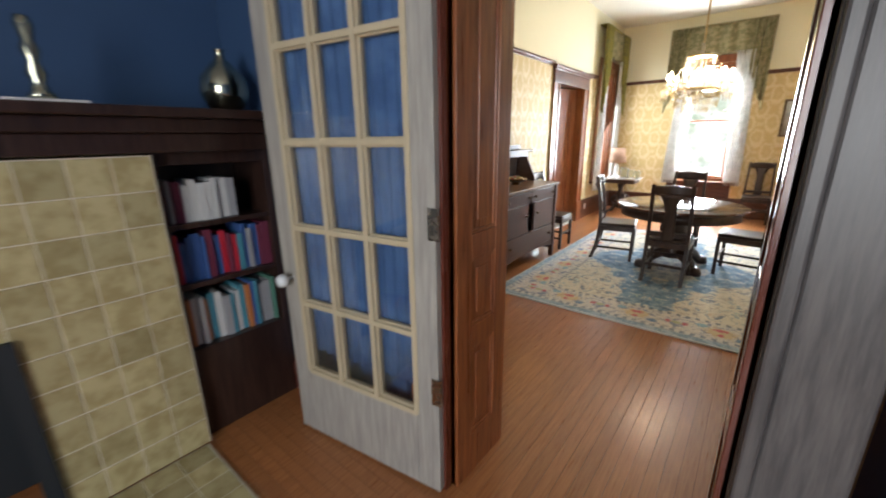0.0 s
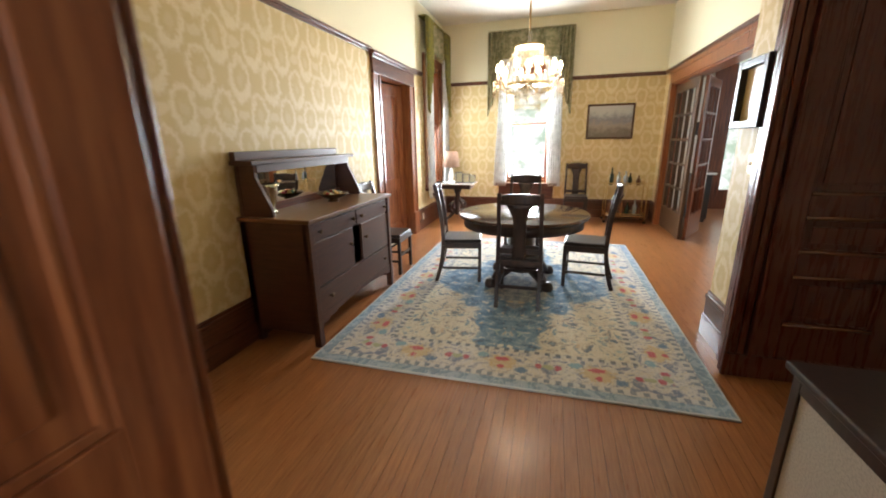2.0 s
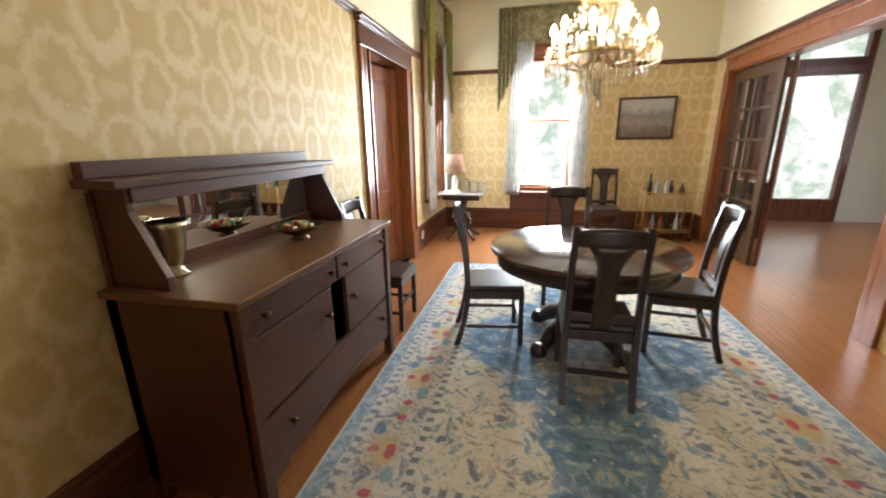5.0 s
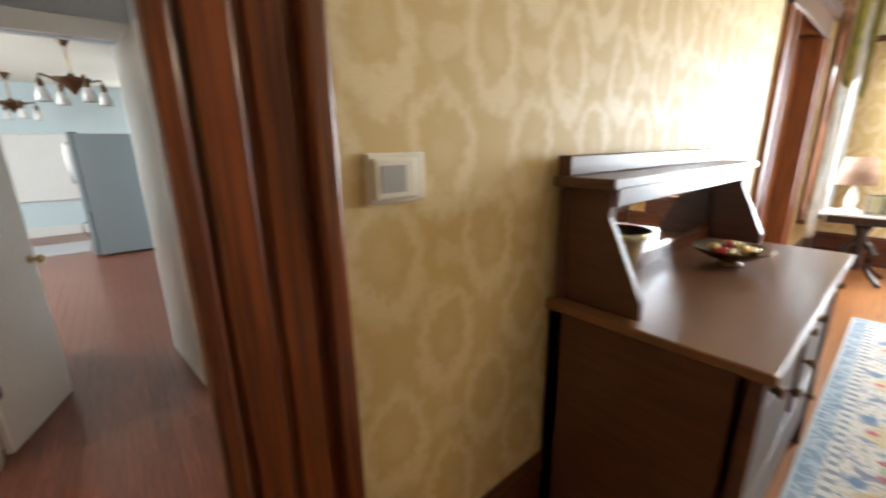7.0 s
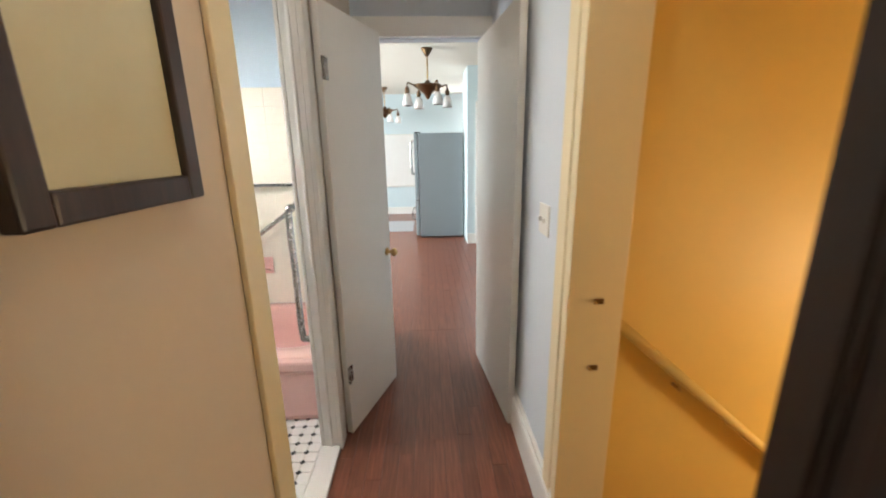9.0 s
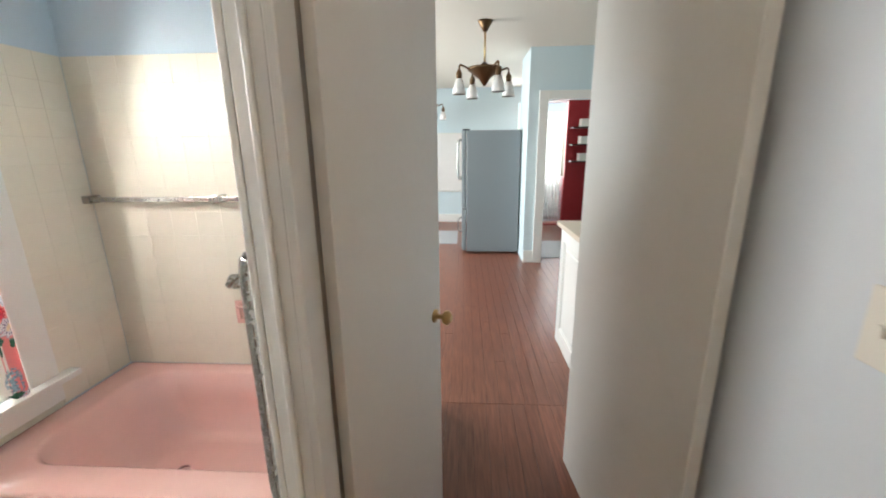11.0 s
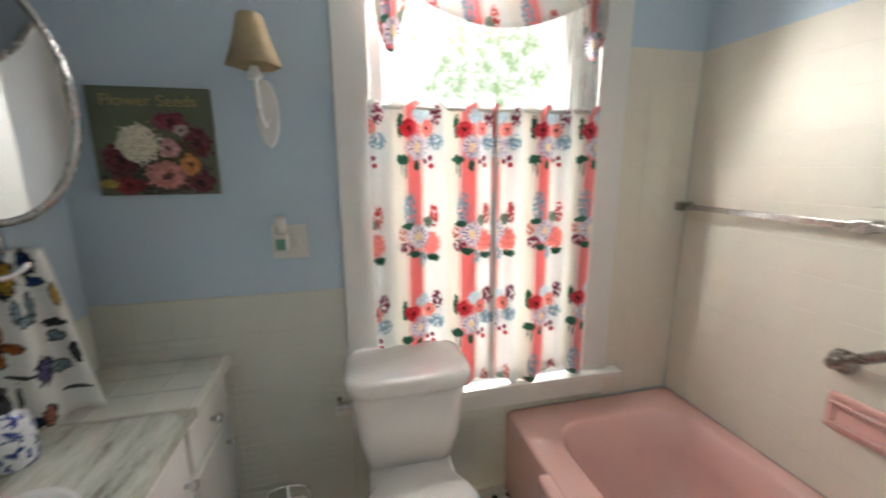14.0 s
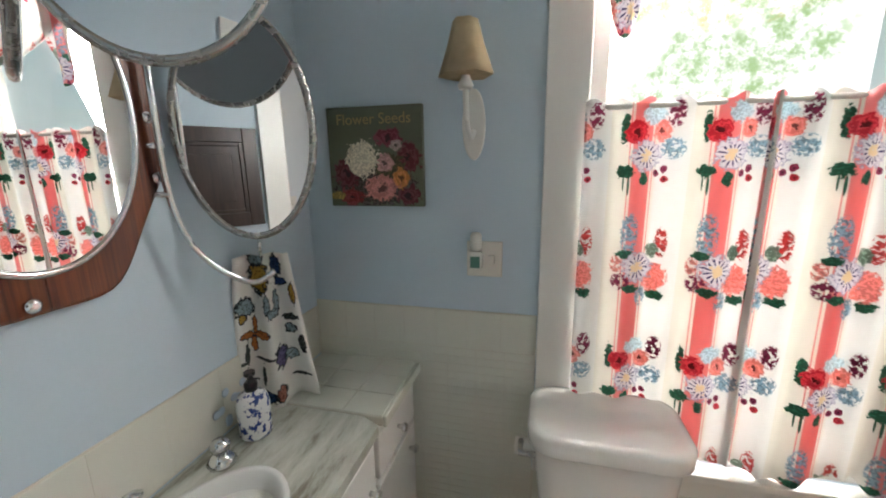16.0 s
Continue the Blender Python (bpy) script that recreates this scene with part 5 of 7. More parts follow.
for i in range(4):
    f = part("foot", tube(bend([(0.10, 0, 0.2), (0.26, 0, 0.14), (0.36, 0, 0.06), (0.41, 0, 0.055)]), [0.05 + 0.012 * math.sin(q / 5) for q in range(31)], 12), DARKWOOD, tb)
    f.rotation_euler = (0, 0, radians(45 + 90 * i))
    w = part("claw", lathe([(0.03, 0), (0.055, 0.01), (0.062, 0.04), (0.05, 0.085), (0.02, 0.1)], 14), DARKWOOD, f)
    w.location = (0.40, 0, 0.0)


def dining_chair(at, turn):
    """T-back mission chair, sitting towards +y."""
    c = thing("dining_chair", "dark wooden T-back dining chair with a leather seat", "chair", at, turn, "dining chairs")
    part("seat", boxes((-0.20, 0.20, -0.19, 0.21, 0.43, 0.465)), LEATHER, c, "dark leather seat", bevel=0.014)
    part("seat_frame", boxes((-0.205, 0.205, -0.195, -0.17, 0.37, 0.43), (-0.205, 0.205, 0.185, 0.21, 0.37, 0.43), (-0.205, -0.18, -0.17, 0.185, 0.37, 0.43), (0.18, 0.205, -0.17, 0.185, 0.37, 0.43)), DARKWOOD, c, bevel=0.003)
    for s in (-1, 1):
        part("leg", boxes((s * 0.19 - 0.018, s * 0.19 + 0.018, 0.175, 0.21, 0, 0.43)), DARKWOOD, c, bevel=0.004)
        path = bend([(s * 0.185, -0.27, 0.0), (s * 0.185, -0.215, 0.2), (s * 0.185, -0.19, 0.44), (s * 0.18, -0.215, 0.75), (s * 0.175, -0.27, 1.03)], 6)
        bm = bmesh.new()
        for p, q in zip(path, path[1:]):
            n0 = len(bm.verts)
            vs = [bm.verts.new((p.x + a, p.y + b2, p.z)) for a, b2 in ((-0.017, -0.02), (0.017, -0.02), (0.017, 0.02), (-0.017, 0.02))]
            vt = [bm.verts.new((q.x + a, q.y + b2, q.z)) for a, b2 in ((-0.017, -0.02), (0.017, -0.02), (0.017, 0.02), (-0.017, 0.02))]
            for i in range(4):
                bm.faces.new((vs[i], vs[(i + 1) % 4], vt[(i + 1) % 4], vt[i]))
        bmesh.ops.remove_doubles(bm, verts=bm.verts, dist=0.0005)
        part("back_post", bm, DARKWOOD, c)
        part("stretcher", boxes((s * 0.19 - 0.008, s * 0.19 + 0.008, -0.2, 0.18, 0.14, 0.165)), DARKWOOD, c)
    part("stretcher", boxes((-0.18, 0.18, 0.18, 0.197, 0.2, 0.225)), DARKWOOD, c)
    part("stretcher", boxes((-0.18, 0.18, -0.225, -0.21, 0.17, 0.2)), DARKWOOD, c)

    def crest(u, v2):
        x = (u - 0.5) * 0.37
        return (x, -0.262 - 0.035 * (1 - (2 * u - 1) ** 2) + 0.018 * v2 * 0, 0.93 + 0.10 * v2 - 0.018 * (2 * u - 1) ** 2 * v2), (u, v2)
    part("crest_rail", sheet(crest, 12, 4), DARKWOOD, c, solid=0.022)

    def splat(u, v2):
        w = 0.055 + 0.055 * max(0.0, (v2 - 0.72) / 0.28) ** 1.5 + 0.02 * max(0, 0.25 - v2)
        z = 0.44 + 0.50 * v2
        return ((u - 0.5) * 2 * w, -0.195 - 0.03 * v2 - 0.065 * v2 ** 3, z), (u, v2)
    part("splat", sheet(splat, 4, 14), DARKWOOD, c, solid=0.014)
    part("back_rail", boxes((-0.175, 0.175, -0.205, -0.185, 0.49, 0.54)), DARKWOOD, c, bevel=0.003)
    return c


ch = dining_chair((-0.16, 5.12, 0.013), 0)
for at, turn in (((-0.83, 5.62, 0.013), -80), ((0.46, 5.72, 0.013), 84), ((-0.24, 6.45, 0.013), 180), ((0.51, 9.2, 0.0), 180), ((-1.74, 5.72, 0.0), -88)):
    copy_thing(ch, pose(*at, 0, 0, turn))

# chandelier
cx, cy, cz = -0.19, 5.65, 2.02
cd = thing("chandelier", "brass and crystal chandelier with lit candle bulbs", "chandelier", (cx, cy, cz))
part("chain", tube([(0, 0, 0.42), (0, 0, 1.55)], 0.008, 8), BRASS, cd)
part("canopy", lathe([(0.06, 1.53), (0.06, 1.545), (0.02, 1.56)], 16), BRASS, cd)
part("stem", lathe([(0.01, -0.2), (0.03, -0.16), (0.045, -0.1), (0.02, -0.03), (0.02, 0.1), (0.05, 0.16), (0.03, 0.25), (0.012, 0.42)], 16), CRYSTAL, cd, "turned glass stem")
part("ring", lathe([(0.19, -0.05), (0.2, -0.055), (0.205, -0.03), (0.19, -0.028)], 32), BRASS, cd)
part("top_ring", lathe([(0.126, 0.285), (0.131, 0.28), (0.133, 0.295), (0.126, 0.295)], 32), BRASS, cd)
for i in range(10):
    a = 2 * math.pi * i / 10
    arm = part("arm", tube(bend([(0.03, 0, -0.05), (0.13, 0, -0.12), (0.24, 0, -0.08), (0.29, 0, 0.0)], 6), 0.006, 8), BRASS, cd)
    arm.rotation_euler = (0, 0, a)
    pl = part("candle_cup", lathe([(0.008, -0.01), (0.035, 0.0), (0.04, 0.01), (0.015, 0.012), (0.013, 0.08), (0.012, 0.08)], 12), CRYSTAL, arm)
    pl.location = (0.29, 0, 0)
    bl = part("bulb", lathe([(0.006, 0.08), (0.014, 0.087), (0.021, 0.105), (0.017, 0.125), (0.008, 0.142), (0.002, 0.152)], 12), BULB, arm, "glowing candle bulb")
    bl.location = (0.29, 0, 0)


def prism(bm, x, y, z, h, r):
    top, bot = bm.verts.new((x, y, z)), bm.verts.new((x, y, z - h))
    mid = [bm.verts.new((x + r * math.cos(k * 1.5708), y + r * math.sin(k * 1.5708), z - h * 0.35)) for k in range(4)]
    for k in range(4):
        bm.faces.new((top, mid[k], mid[(k + 1) % 4])), bm.faces.new((bot, mid[(k + 1) % 4], mid[k]))


for nm, rr, zz, hh, cnt in (("crystal_skirt", 0.33, -0.01, 0.085, 46), ("crystal_tier", 0.2, -0.05, 0.10, 34), ("crystal_basket", 0.12, -0.12, 0.09, 22), ("crystal_crown", 0.13, 0.28, 0.09, 24), ("crystal_strands", 0.24, 0.06, 0.07, 30)):
    bm = bmesh.new()
    for i in range(cnt):
        a = 2 * math.pi * i / cnt
        for q in range(2):
            prism(bm, rr * math.cos(a), rr * math.sin(a), zz - q * hh * 0.9, hh * 0.9, 0.009)
    part(nm, bm, CRYSTAL, cd, "hanging cut crystal drops")["kind"] = "stuff"
for i in range(10):
    a = 2 * math.pi * i / 10
    bm = bmesh.new()
    for q in range(9):
        t = q / 8
        r = 0.13 + 0.16 * t
        prism(bm, r * math.cos(a), r * math.sin(a), 0.28 - 0.32 * t + 0.10 * t * t, 0.03, 0.008)
    part("crystal_chain", bm, CRYSTAL, cd)["kind"] = "stuff"


def framed(name, label, w, h, at, turn, frame_mat, picture_mat, bar=0.04, depth=0.025, mat_border=None):
    """A framed picture drawn facing -y, its lower middle at the origin."""
    ob = thing(name, label, "picture", at, turn)
    hw = w / 2
    part("picture_frame", boxes((-hw, -hw + bar, -depth, 0, 0, h), (hw - bar, hw, -depth, 0, 0, h), (-hw + bar, hw - bar, -depth, 0, 0, bar), (-hw + bar, hw - bar, -depth, 0, h - bar, h)), frame_mat, ob, bevel=0.005)
    part("print", boxes((-hw + bar, hw - bar, -depth * 0.55, 0, bar, h - bar)), picture_mat, ob)
    return ob


framed("framed_picture", "grey harbour print in a narrow wooden frame", 0.80, 0.61, (1.03, Y1, 1.46), 0, OLDBROWN, HARBOUR, 0.035)
framed("shadow_box_picture", "small gilt picture in a deep dark shadow-box frame", 0.38, 0.40, (1.288, 4.52, 1.52), -90, BLACK, GILT, 0.045, 0.085)
sp = thing("wall_switch", "small brass wall plate on the papered pier", "switch", (1.29, 4.5, 1.24))
part("plate", boxes((-0.006, 0, -0.04, 0.04, 0, 0.12)), BRASS, sp, bevel=0.002)
part("toggle", boxes((-0.02, -0.006, -0.006, 0.006, 0.05, 0.075)), PLASTIC, sp)

# corner table with lamp
ct = thing("side_table", "small carved dark table with a white marble top", "side table", (-1.62, 8.72, 0))
part("top", boxes((-0.33, 0.33, -0.24, 0.24, 0.70, 0.725)), PORCELAIN, ct, "white marble top", bevel=0.01)
part("apron", boxes((-0.28, 0.28, -0.2, 0.2, 0.62, 0.70)), DARKWOOD, ct, bevel=0.01)
part("pedestal", lathe([(0.05, 0.12), (0.07, 0.18), (0.04, 0.26), (0.075, 0.38), (0.045, 0.5), (0.09, 0.62)], 14), DARKWOOD, ct)
for i in range(4):
    f = part("foot", tube(bend([(0.04, 0, 0.42), (0.17, 0, 0.32), (0.13, 0, 0.16), (0.30, 0, 0.02)], 6), 0.022, 8), DARKWOOD, ct)
    f.rotation_euler = (0, 0, radians(45 + 90 * i))
tl = thing("table_lamp", "table lamp with a pinkish fabric shade on the corner table", "lamp", (-1.76, 8.8, 0.725))
part("base", lathe([(0.07, 0), (0.07, 0.02), (0.03, 0.04), (0.05, 0.12), (0.03, 0.22), (0.012, 0.26), (0.012, 0.34)], 16), PORCELAIN, tl)
part("shade", lathe([(0.165, 0.28), (0.12, 0.56), (0.117, 0.56), (0.162, 0.28)], 24), PINKSHADE, tl, "pinkish tapered shade")
for dx, hh, rot in ((0.0, 0.2, 20), (0.14, 0.17, -15), (0.26, 0.15, -30)):
    fr = framed("photo_frame", "small silver photograph frame on the corner table", 0.14, hh, (-1.58 + dx, 8.66, 0.725), rot, STEEL, LANDSCAPE, 0.02, 0.015)

# bar cart
bc = thing("bar_cart", "gilt metal and glass drinks trolley", "bar cart", (1.35, 9.2, 0))
for z in (0.12, 0.66):
    part("shelf", boxes((-0.33, 0.33, -0.17, 0.17, z, z + 0.012)), PANE if z > 0.5 else BRASS, bc, bevel=0.002)
    part("rail", tube([(-0.33, -0.17, z + 0.05), (0.33, -0.17, z + 0.05), (0.33, 0.17, z + 0.05), (-0.33, 0.17, z + 0.05), (-0.33, -0.17, z + 0.05)], 0.008, 8), BRASS, bc)
for x in (-0.33, 0.33):
    for y in (-0.17, 0.17):
        part("post", tube([(x, y, 0.05), (x, y, 0.74)], 0.01, 8), BRASS, bc)
        wl = part("castor", lathe([(0.02, -0.012), (0.026, 0), (0.02, 0.012)], 12), BLACK, bc)
        wl.matrix_local = pose(x, y, 0.026, 90, 0, 0)
BOTTLE = glossy("dark_bottle_glass", (0.02, 0.035, 0.02), 0.06)
AMBER = glossy("amber_bottle_glass", (0.16, 0.06, 0.02), 0.06)
CLEAR = glossy("pale_glass", (0.35, 0.38, 0.38), 0.05)
for i, (x, y, z, h, m) in enumerate(((-0.25, -0.05, 0.672, 0.30, BOTTLE), (-0.12, 0.05, 0.672, 0.22, CLEAR), (-0.02, -0.06, 0.672, 0.24, CLEAR), (0.07, 0.06, 0.672, 0.20, BOTTLE), (0.2, 0.0, 0.672, 0.16, AMBER), (-0.24, 0, 0.132, 0.25, AMBER), (-0.13, 0.06, 0.132, 0.22, CLEAR), (-0.04, -0.05, 0.132, 0.26, AMBER), (0.07, 0.04, 0.132, 0.22, BOTTLE), (0.18, -0.02, 0.132, 0.28, CLEAR), (0.27, 0.06, 0.132, 0.2, AMBER))):
    bt = thing("bottle", "glass bottle standing on the drinks trolley", "bottle", (1.35 + x, 9.2 + y, z), 0, "bottles on the trolley")
    part("body", lathe([(0.034, 0), (0.036, 0.01), (0.036, h * 0.55), (0.015, h * 0.72), (0.013, h * 0.95), (0.015, h * 0.96), (0.013, h)], 14), m, bt)

# cabinet beside the library doorway
cb = thing("console_cabinet", "dark wooden console with a light woven side panel", "cabinet", (0.99, 2.42, 0))
part("carcass", boxes((0.02, 0.50, 0.0, 0.72, 0.08, 0.63)), DARKWOOD, cb, bevel=0.004)
part("top", boxes((-0.02, 0.52, -0.03, 0.75, 0.63, 0.66)), DARKWOOD, cb, bevel=0.008)
part("side_frame", boxes((0, 0.02, 0, 0.05, 0, 0.63), (0, 0.02, 0.67, 0.72, 0, 0.63), (0, 0.02, 0.05, 0.67, 0.57, 0.63), (0, 0.02, 0.05, 0.67, 0.0, 0.10)), DARKWOOD, cb, bevel=0.004)
part("panel", boxes((0.008, 0.02, 0.05, 0.67, 0.10, 0.57)), PARCH, cb, "light woven panel")
ph = thing("record_player", "black rounded appliance with a pale front on the console", "appliance", (1.28, 2.72, 0.66))
part("body", boxes((-0.16, 0.16, -0.2, 0.2, 0, 0.27)), BLACK, ph, bevel=0.05)
part("tray", boxes((-0.19, -0.16, -0.15, 0.15, 0.01, 0.04)), PLASTIC, ph, "pale tray", bevel=0.006)
ot = thing("wall_socket", "small white socket low on the baseboard", "socket", (X0 + 0.033, 7.95, 0.16))
part("plate", boxes((0, 0.006, -0.035, 0.035, 0, 0.11)), PLASTIC, ot, bevel=0.002)

# ---- things: library ----
fp = thing("fireplace", "tan glazed tile fireplace with a dark wooden mantel", "fireplace")
part("chimney_breast", boxes((-1.99, -1.545, 0.44, 0.985, 0.02, 1.47), (-1.99, -1.545, -0.8, -0.4, 0.02, 1.47), (-1.99, -1.545, -0.4, 0.44, 0.82, 1.47)), GROUT, fp)
part("firebox", boxes((-1.99, -1.9, -0.4, 0.44, 0.02, 0.82), (-1.9, -1.56, 0.40, 0.438, 0.02, 0.80)), SLATE, fp)
part("firebox_frame", boxes((-1.55, -1.52, 0.39, 0.445, 0.02, 0.84), (-1.55, -1.52, -0.4, 0.39, 0.78, 0.84)), SLATE, fp, "dark metal frame")
part("mantel", boxes((-2.0, -1.42, -0.9, 1.54, 1.62, 1.66), (-2.0, -1.48, -0.85, 1.54, 1.56, 1.62), (-2.0, -1.52, -0.82, 1.54, 1.48, 1.56)), DARKWOOD, fp, "dark wooden mantel shelf", bevel=0.006)
part("hearth_bed", boxes((-1.545, -1.02, -0.9, 0.97, 0.0, 0.012)), GROUT, fp)
bk = thing("bookcase", "dark built-in bookcase half full of coloured books", "bookcase", (-1.62, 0.99, 0))
part("carcass", boxes((-0.37, 0, 0, 0.03, 0, 1.48), (-0.37, 0, 0.51, 0.545, 0, 1.48), (-0.37, -0.35, 0.03, 0.51, 0, 1.48), (-0.35, 0, 0.03, 0.51, 0, 0.50), (-0.35, 0, 0.03, 0.51, 1.42, 1.48)), DARKWOOD, bk, bevel=0.003)
for z in (0.82, 1.12):
    part("shelf", boxes((-0.35, -0.01, 0.03, 0.51, z, z + 0.025)), DARKWOOD, bk)
rn = random.Random(11)
for z, hmax, spread in ((0.50, 0.28, 0.48), (0.845, 0.25, 0.47), (1.145, 0.22, 0.36)):
    y = 0.035
    while y < 0.035 + spread - 0.03:
        w = rn.uniform(0.016, 0.042)
        h = hmax * rn.uniform(0.8, 1.0)
        m = BOOKS[rn.choice((3, 3, 2, 1, 6)) if z > 1.1 else rn.choice((2, 3, 4, 5, 1, 2, 7)) if z < 0.6 else rn.choice((0, 1, 5, 1, 6, 2))]
        bo = thing("book", "cloth-bound book standing on the bookcase shelf", "book", (-1.62 - 0.03 - rn.uniform(0, 0.03), 0.99 + y, z), 0, "books in the bookcase")
        part("cover", boxes((-0.17, 0, 0, w - 0.002, 0, h)), m, bo, bevel=0.002)
        y += w
ms = thing("mercury_vase", "squat silvery mercury-glass bottle on the mantel", "vase", (-1.66, 1.38, 1.66))
part("body", lathe([(0.05, 0), (0.085, 0.03), (0.11, 0.09), (0.10, 0.16), (0.05, 0.22), (0.022, 0.245), (0.02, 0.28), (0.028, 0.285)], 28), MERCURY, ms)
cs = thing("candlestick", "turned pale candlestick on a white base, on the mantel", "candlestick", (-1.66, 0.72, 1.66))
part("stem", lathe([(0.05, 0.02), (0.03, 0.05), (0.02, 0.08), (0.03, 0.11), (0.018, 0.15), (0.03, 0.19), (0.018, 0.22), (0.028, 0.27), (0.02, 0.30)], 14), MERCURY, cs)
part("base", boxes((-0.09, 0.09, -0.12, 0.12, 0, 0.02)), PORCELAIN, cs, bevel=0.006)

# ---- things: hall ----
framed("landscape_picture", "faded landscape print in a dark wooden frame", 0.37, 0.52, (-2.845, 2.14, 1.39), 180, DARKWOOD, LANDSCAPE, 0.045, 0.03)

# ---- things: bathroom ----
sash_window("window_4", 0.87, 0.52, 2.3, 1.42, 0.12, WHITE, "white painted double-hung bathroom window", (-4.045, BY0 - 0.02, 0), 180)
structure("window_trim_bath", boxes((-3.61, -3.49, BY0, BY0 + 0.022, 0.53, 2.42), (-4.60, -4.48, BY0, BY0 + 0.022, 0.53, 2.42), (-4.48, -3.61, BY0, BY0 + 0.022, 2.3, 2.42), (-4.66, -3.43, BY0, BY0 + 0.06, 0.50, 0.528), (-4.60, -3.49, BY0, BY0 + 0.02, 0.41, 0.50)), WHITE, "white painted window casing and sill", "trim", 0.004)
structure("backdrop_trees", boxes((-6.2, -2.3, -1.05, -1.0, 0.2, 4.2)), BATH_VIEW, "bright sky and spring leaves outside the bathroom window", "backdrop")


def cafe(x0, x1, seed, u0):
    def fn(u, v2):
        hem = 0.55 + 0.025 * math.sin(u * 9 + seed) - (0.05 * max(0, u - 0.8) if seed else 0.05 * max(0, 0.25 - u))
        z = 1.635 + 0.008 * math.sin(u * 40) + (hem - 1.635) * v2
        y = 0.035 + 0.012 * math.sin(u * 26 + seed + 0.5 * v2) + 0.012 * math.sin(u * 9 + 2 * seed) * v2
        return (x0 + (x1 - x0) * u, BY0 + y, z), (u0 + u * abs(x1 - x0) * 1.12, z)
    return part("curtain_panel", sheet(fn, 70, 20), FLORAL, cfe, solid=0.002)


cfe = thing("cafe_curtain", "cream and pink striped floral cafe curtain on a rod", "curtain")
cafe(-3.60, -4.06, 0, 0.148)
cafe(-4.04, -4.47, 1.7, 0.53)
part("rod", tube([(-3.60, BY0 + 0.035, 1.62), (-4.48, BY0 + 0.035, 1.62)], 0.008, 10), WHITE, cfe)
vl = thing("window_swag", "floral swag valance with pointed tails over the window", "valance")


def swag(u, v2):
    z0 = 2.36
    drop = 0.36 + 0.10 * math.sin(math.pi * u) + 0.02 * math.sin(u * 3)
    return (-3.66 - 0.76 * u, BY0 + 0.05 + 0.02 * math.sin(v2 * 14), z0 - drop * v2), (u * 0.8, z0 - drop * v2)


part("swag", sheet(swag, 40, 16), FLORAL, vl, solid=0.003)
for s, x in ((1, -3.62), (-1, -4.47)):
    def tail(u, v2):
        drop = 0.38 + 0.20 * math.sin(math.pi * min(1, u * 1.1))
        return (x - s * (0.13 * u), BY0 + 0.07 + 0.012 * math.sin(u * 16), 2.36 - drop * v2), (u * 0.2, 2.36 - drop * v2)
    part("tail", sheet(tail, 24, 14), FLORAL, vl, solid=0.003)
drape("curtain", "plain white sheer at the bathroom window edge", 0.14, 0.14, 1.6, 2.3, 0, SHEER, (-4.40, BY0 + 0.015, 0), 0, 4, 0.01)

tub = thing("bathtub", "built-in pink enamelled bathtub", "bathtub", (-4.96, BY0 + 0.008, 0))
W2, L2, H2 = 0.82, 1.355, 0.385


def ring_points(x0, x1, y0, y1, r, z, n=10):
    pts = []
    for cxx, cyy, a0 in ((x1 - r, y1 - r, 0), (x0 + r, y1 - r, 90), (x0 + r, y0 + r, 180), (x1 - r, y0 + r, 270)):
        for k in range(n):
            a = radians(a0 + 90 * k / (n - 1))
            pts.append((cxx + r * math.cos(a), cyy + r * math.sin(a), z))
    return pts


def loft(rings, cap=True):
    bm = bmesh.new()
    vs = [[bm.verts.new(p) for p in r] for r in rings]
    n = len(vs[0])
    for a, c2 in zip(vs, vs[1:]):
        for i in range(n):
            bm.faces.new((a[i], a[(i + 1) % n], c2[(i + 1) % n], c2[i])).smooth = True
    if cap:
        bm.faces.new(vs[-1])
    return bm


part("shell", loft([ring_points(0.0, W2, 0.0, L2, 0.012, 0), ring_points(0.0, W2, 0.0, L2, 0.012, H2 - 0.02), ring_points(0.006, W2 - 0.006, 0.006, L2 - 0.006, 0.02, H2 - 0.004), ring_points(0.02, W2 - 0.02, 0.02, L2 - 0.02, 0.03, H2),
                    ring_points(0.075, W2 - 0.12, 0.13, L2 - 0.09, 0.16, H2), ring_points(0.09, W2 - 0.135, 0.15, L2 - 0.105, 0.15, H2 - 0.012), ring_points(0.11, W2 - 0.16, 0.2, L2 - 0.13, 0.14, H2 - 0.15), ring_points(0.14, W2 - 0.19, 0.27, L2 - 0.17, 0.13, 0.09), ring_points(0.2, W2 - 0.25, 0.35, L2 - 0.25, 0.1, 0.06)]), PINK, tub)
part("apron_ledge", boxes((W2 - 0.02, W2 + 0.035, 0.36, L2, H2 - 0.075, H2 - 0.006), (W2 - 0.02, W2 + 0.018, 0.38, L2, 0.02, H2 - 0.075)), PINK, tub, bevel=0.016)
part("drain", lathe([(0.03, 0.062), (0.03, 0.066), (0.0, 0.068)], 16), CHROME, tub).location = (0.38, 0.5, 0)

tb1 = thing("towel_bar", "brushed steel towel bar on the tiled wall", "towel bar", (BX0 + 0.01, 0.735, 1.25))
part("bar", boxes((0.035, 0.055, 0, 1.1, -0.01, 0.01)), STEEL, tb1, bevel=0.002)
for y in (0.0, 0.62, 1.1):
    part("bracket", boxes((0, 0.065, y - 0.018, y + 0.018, -0.018, 0.018)), STEEL, tb1, bevel=0.003)
gb = thing("grab_bar", "slanting steel grab bar over the bath", "grab bar", (BX0 + 0.008, 1.35, 0.84))
part("bar", tube([(0.05, 0, 0), (0.05, 0.37, 0.26)], 0.016, 14), STEEL, gb)
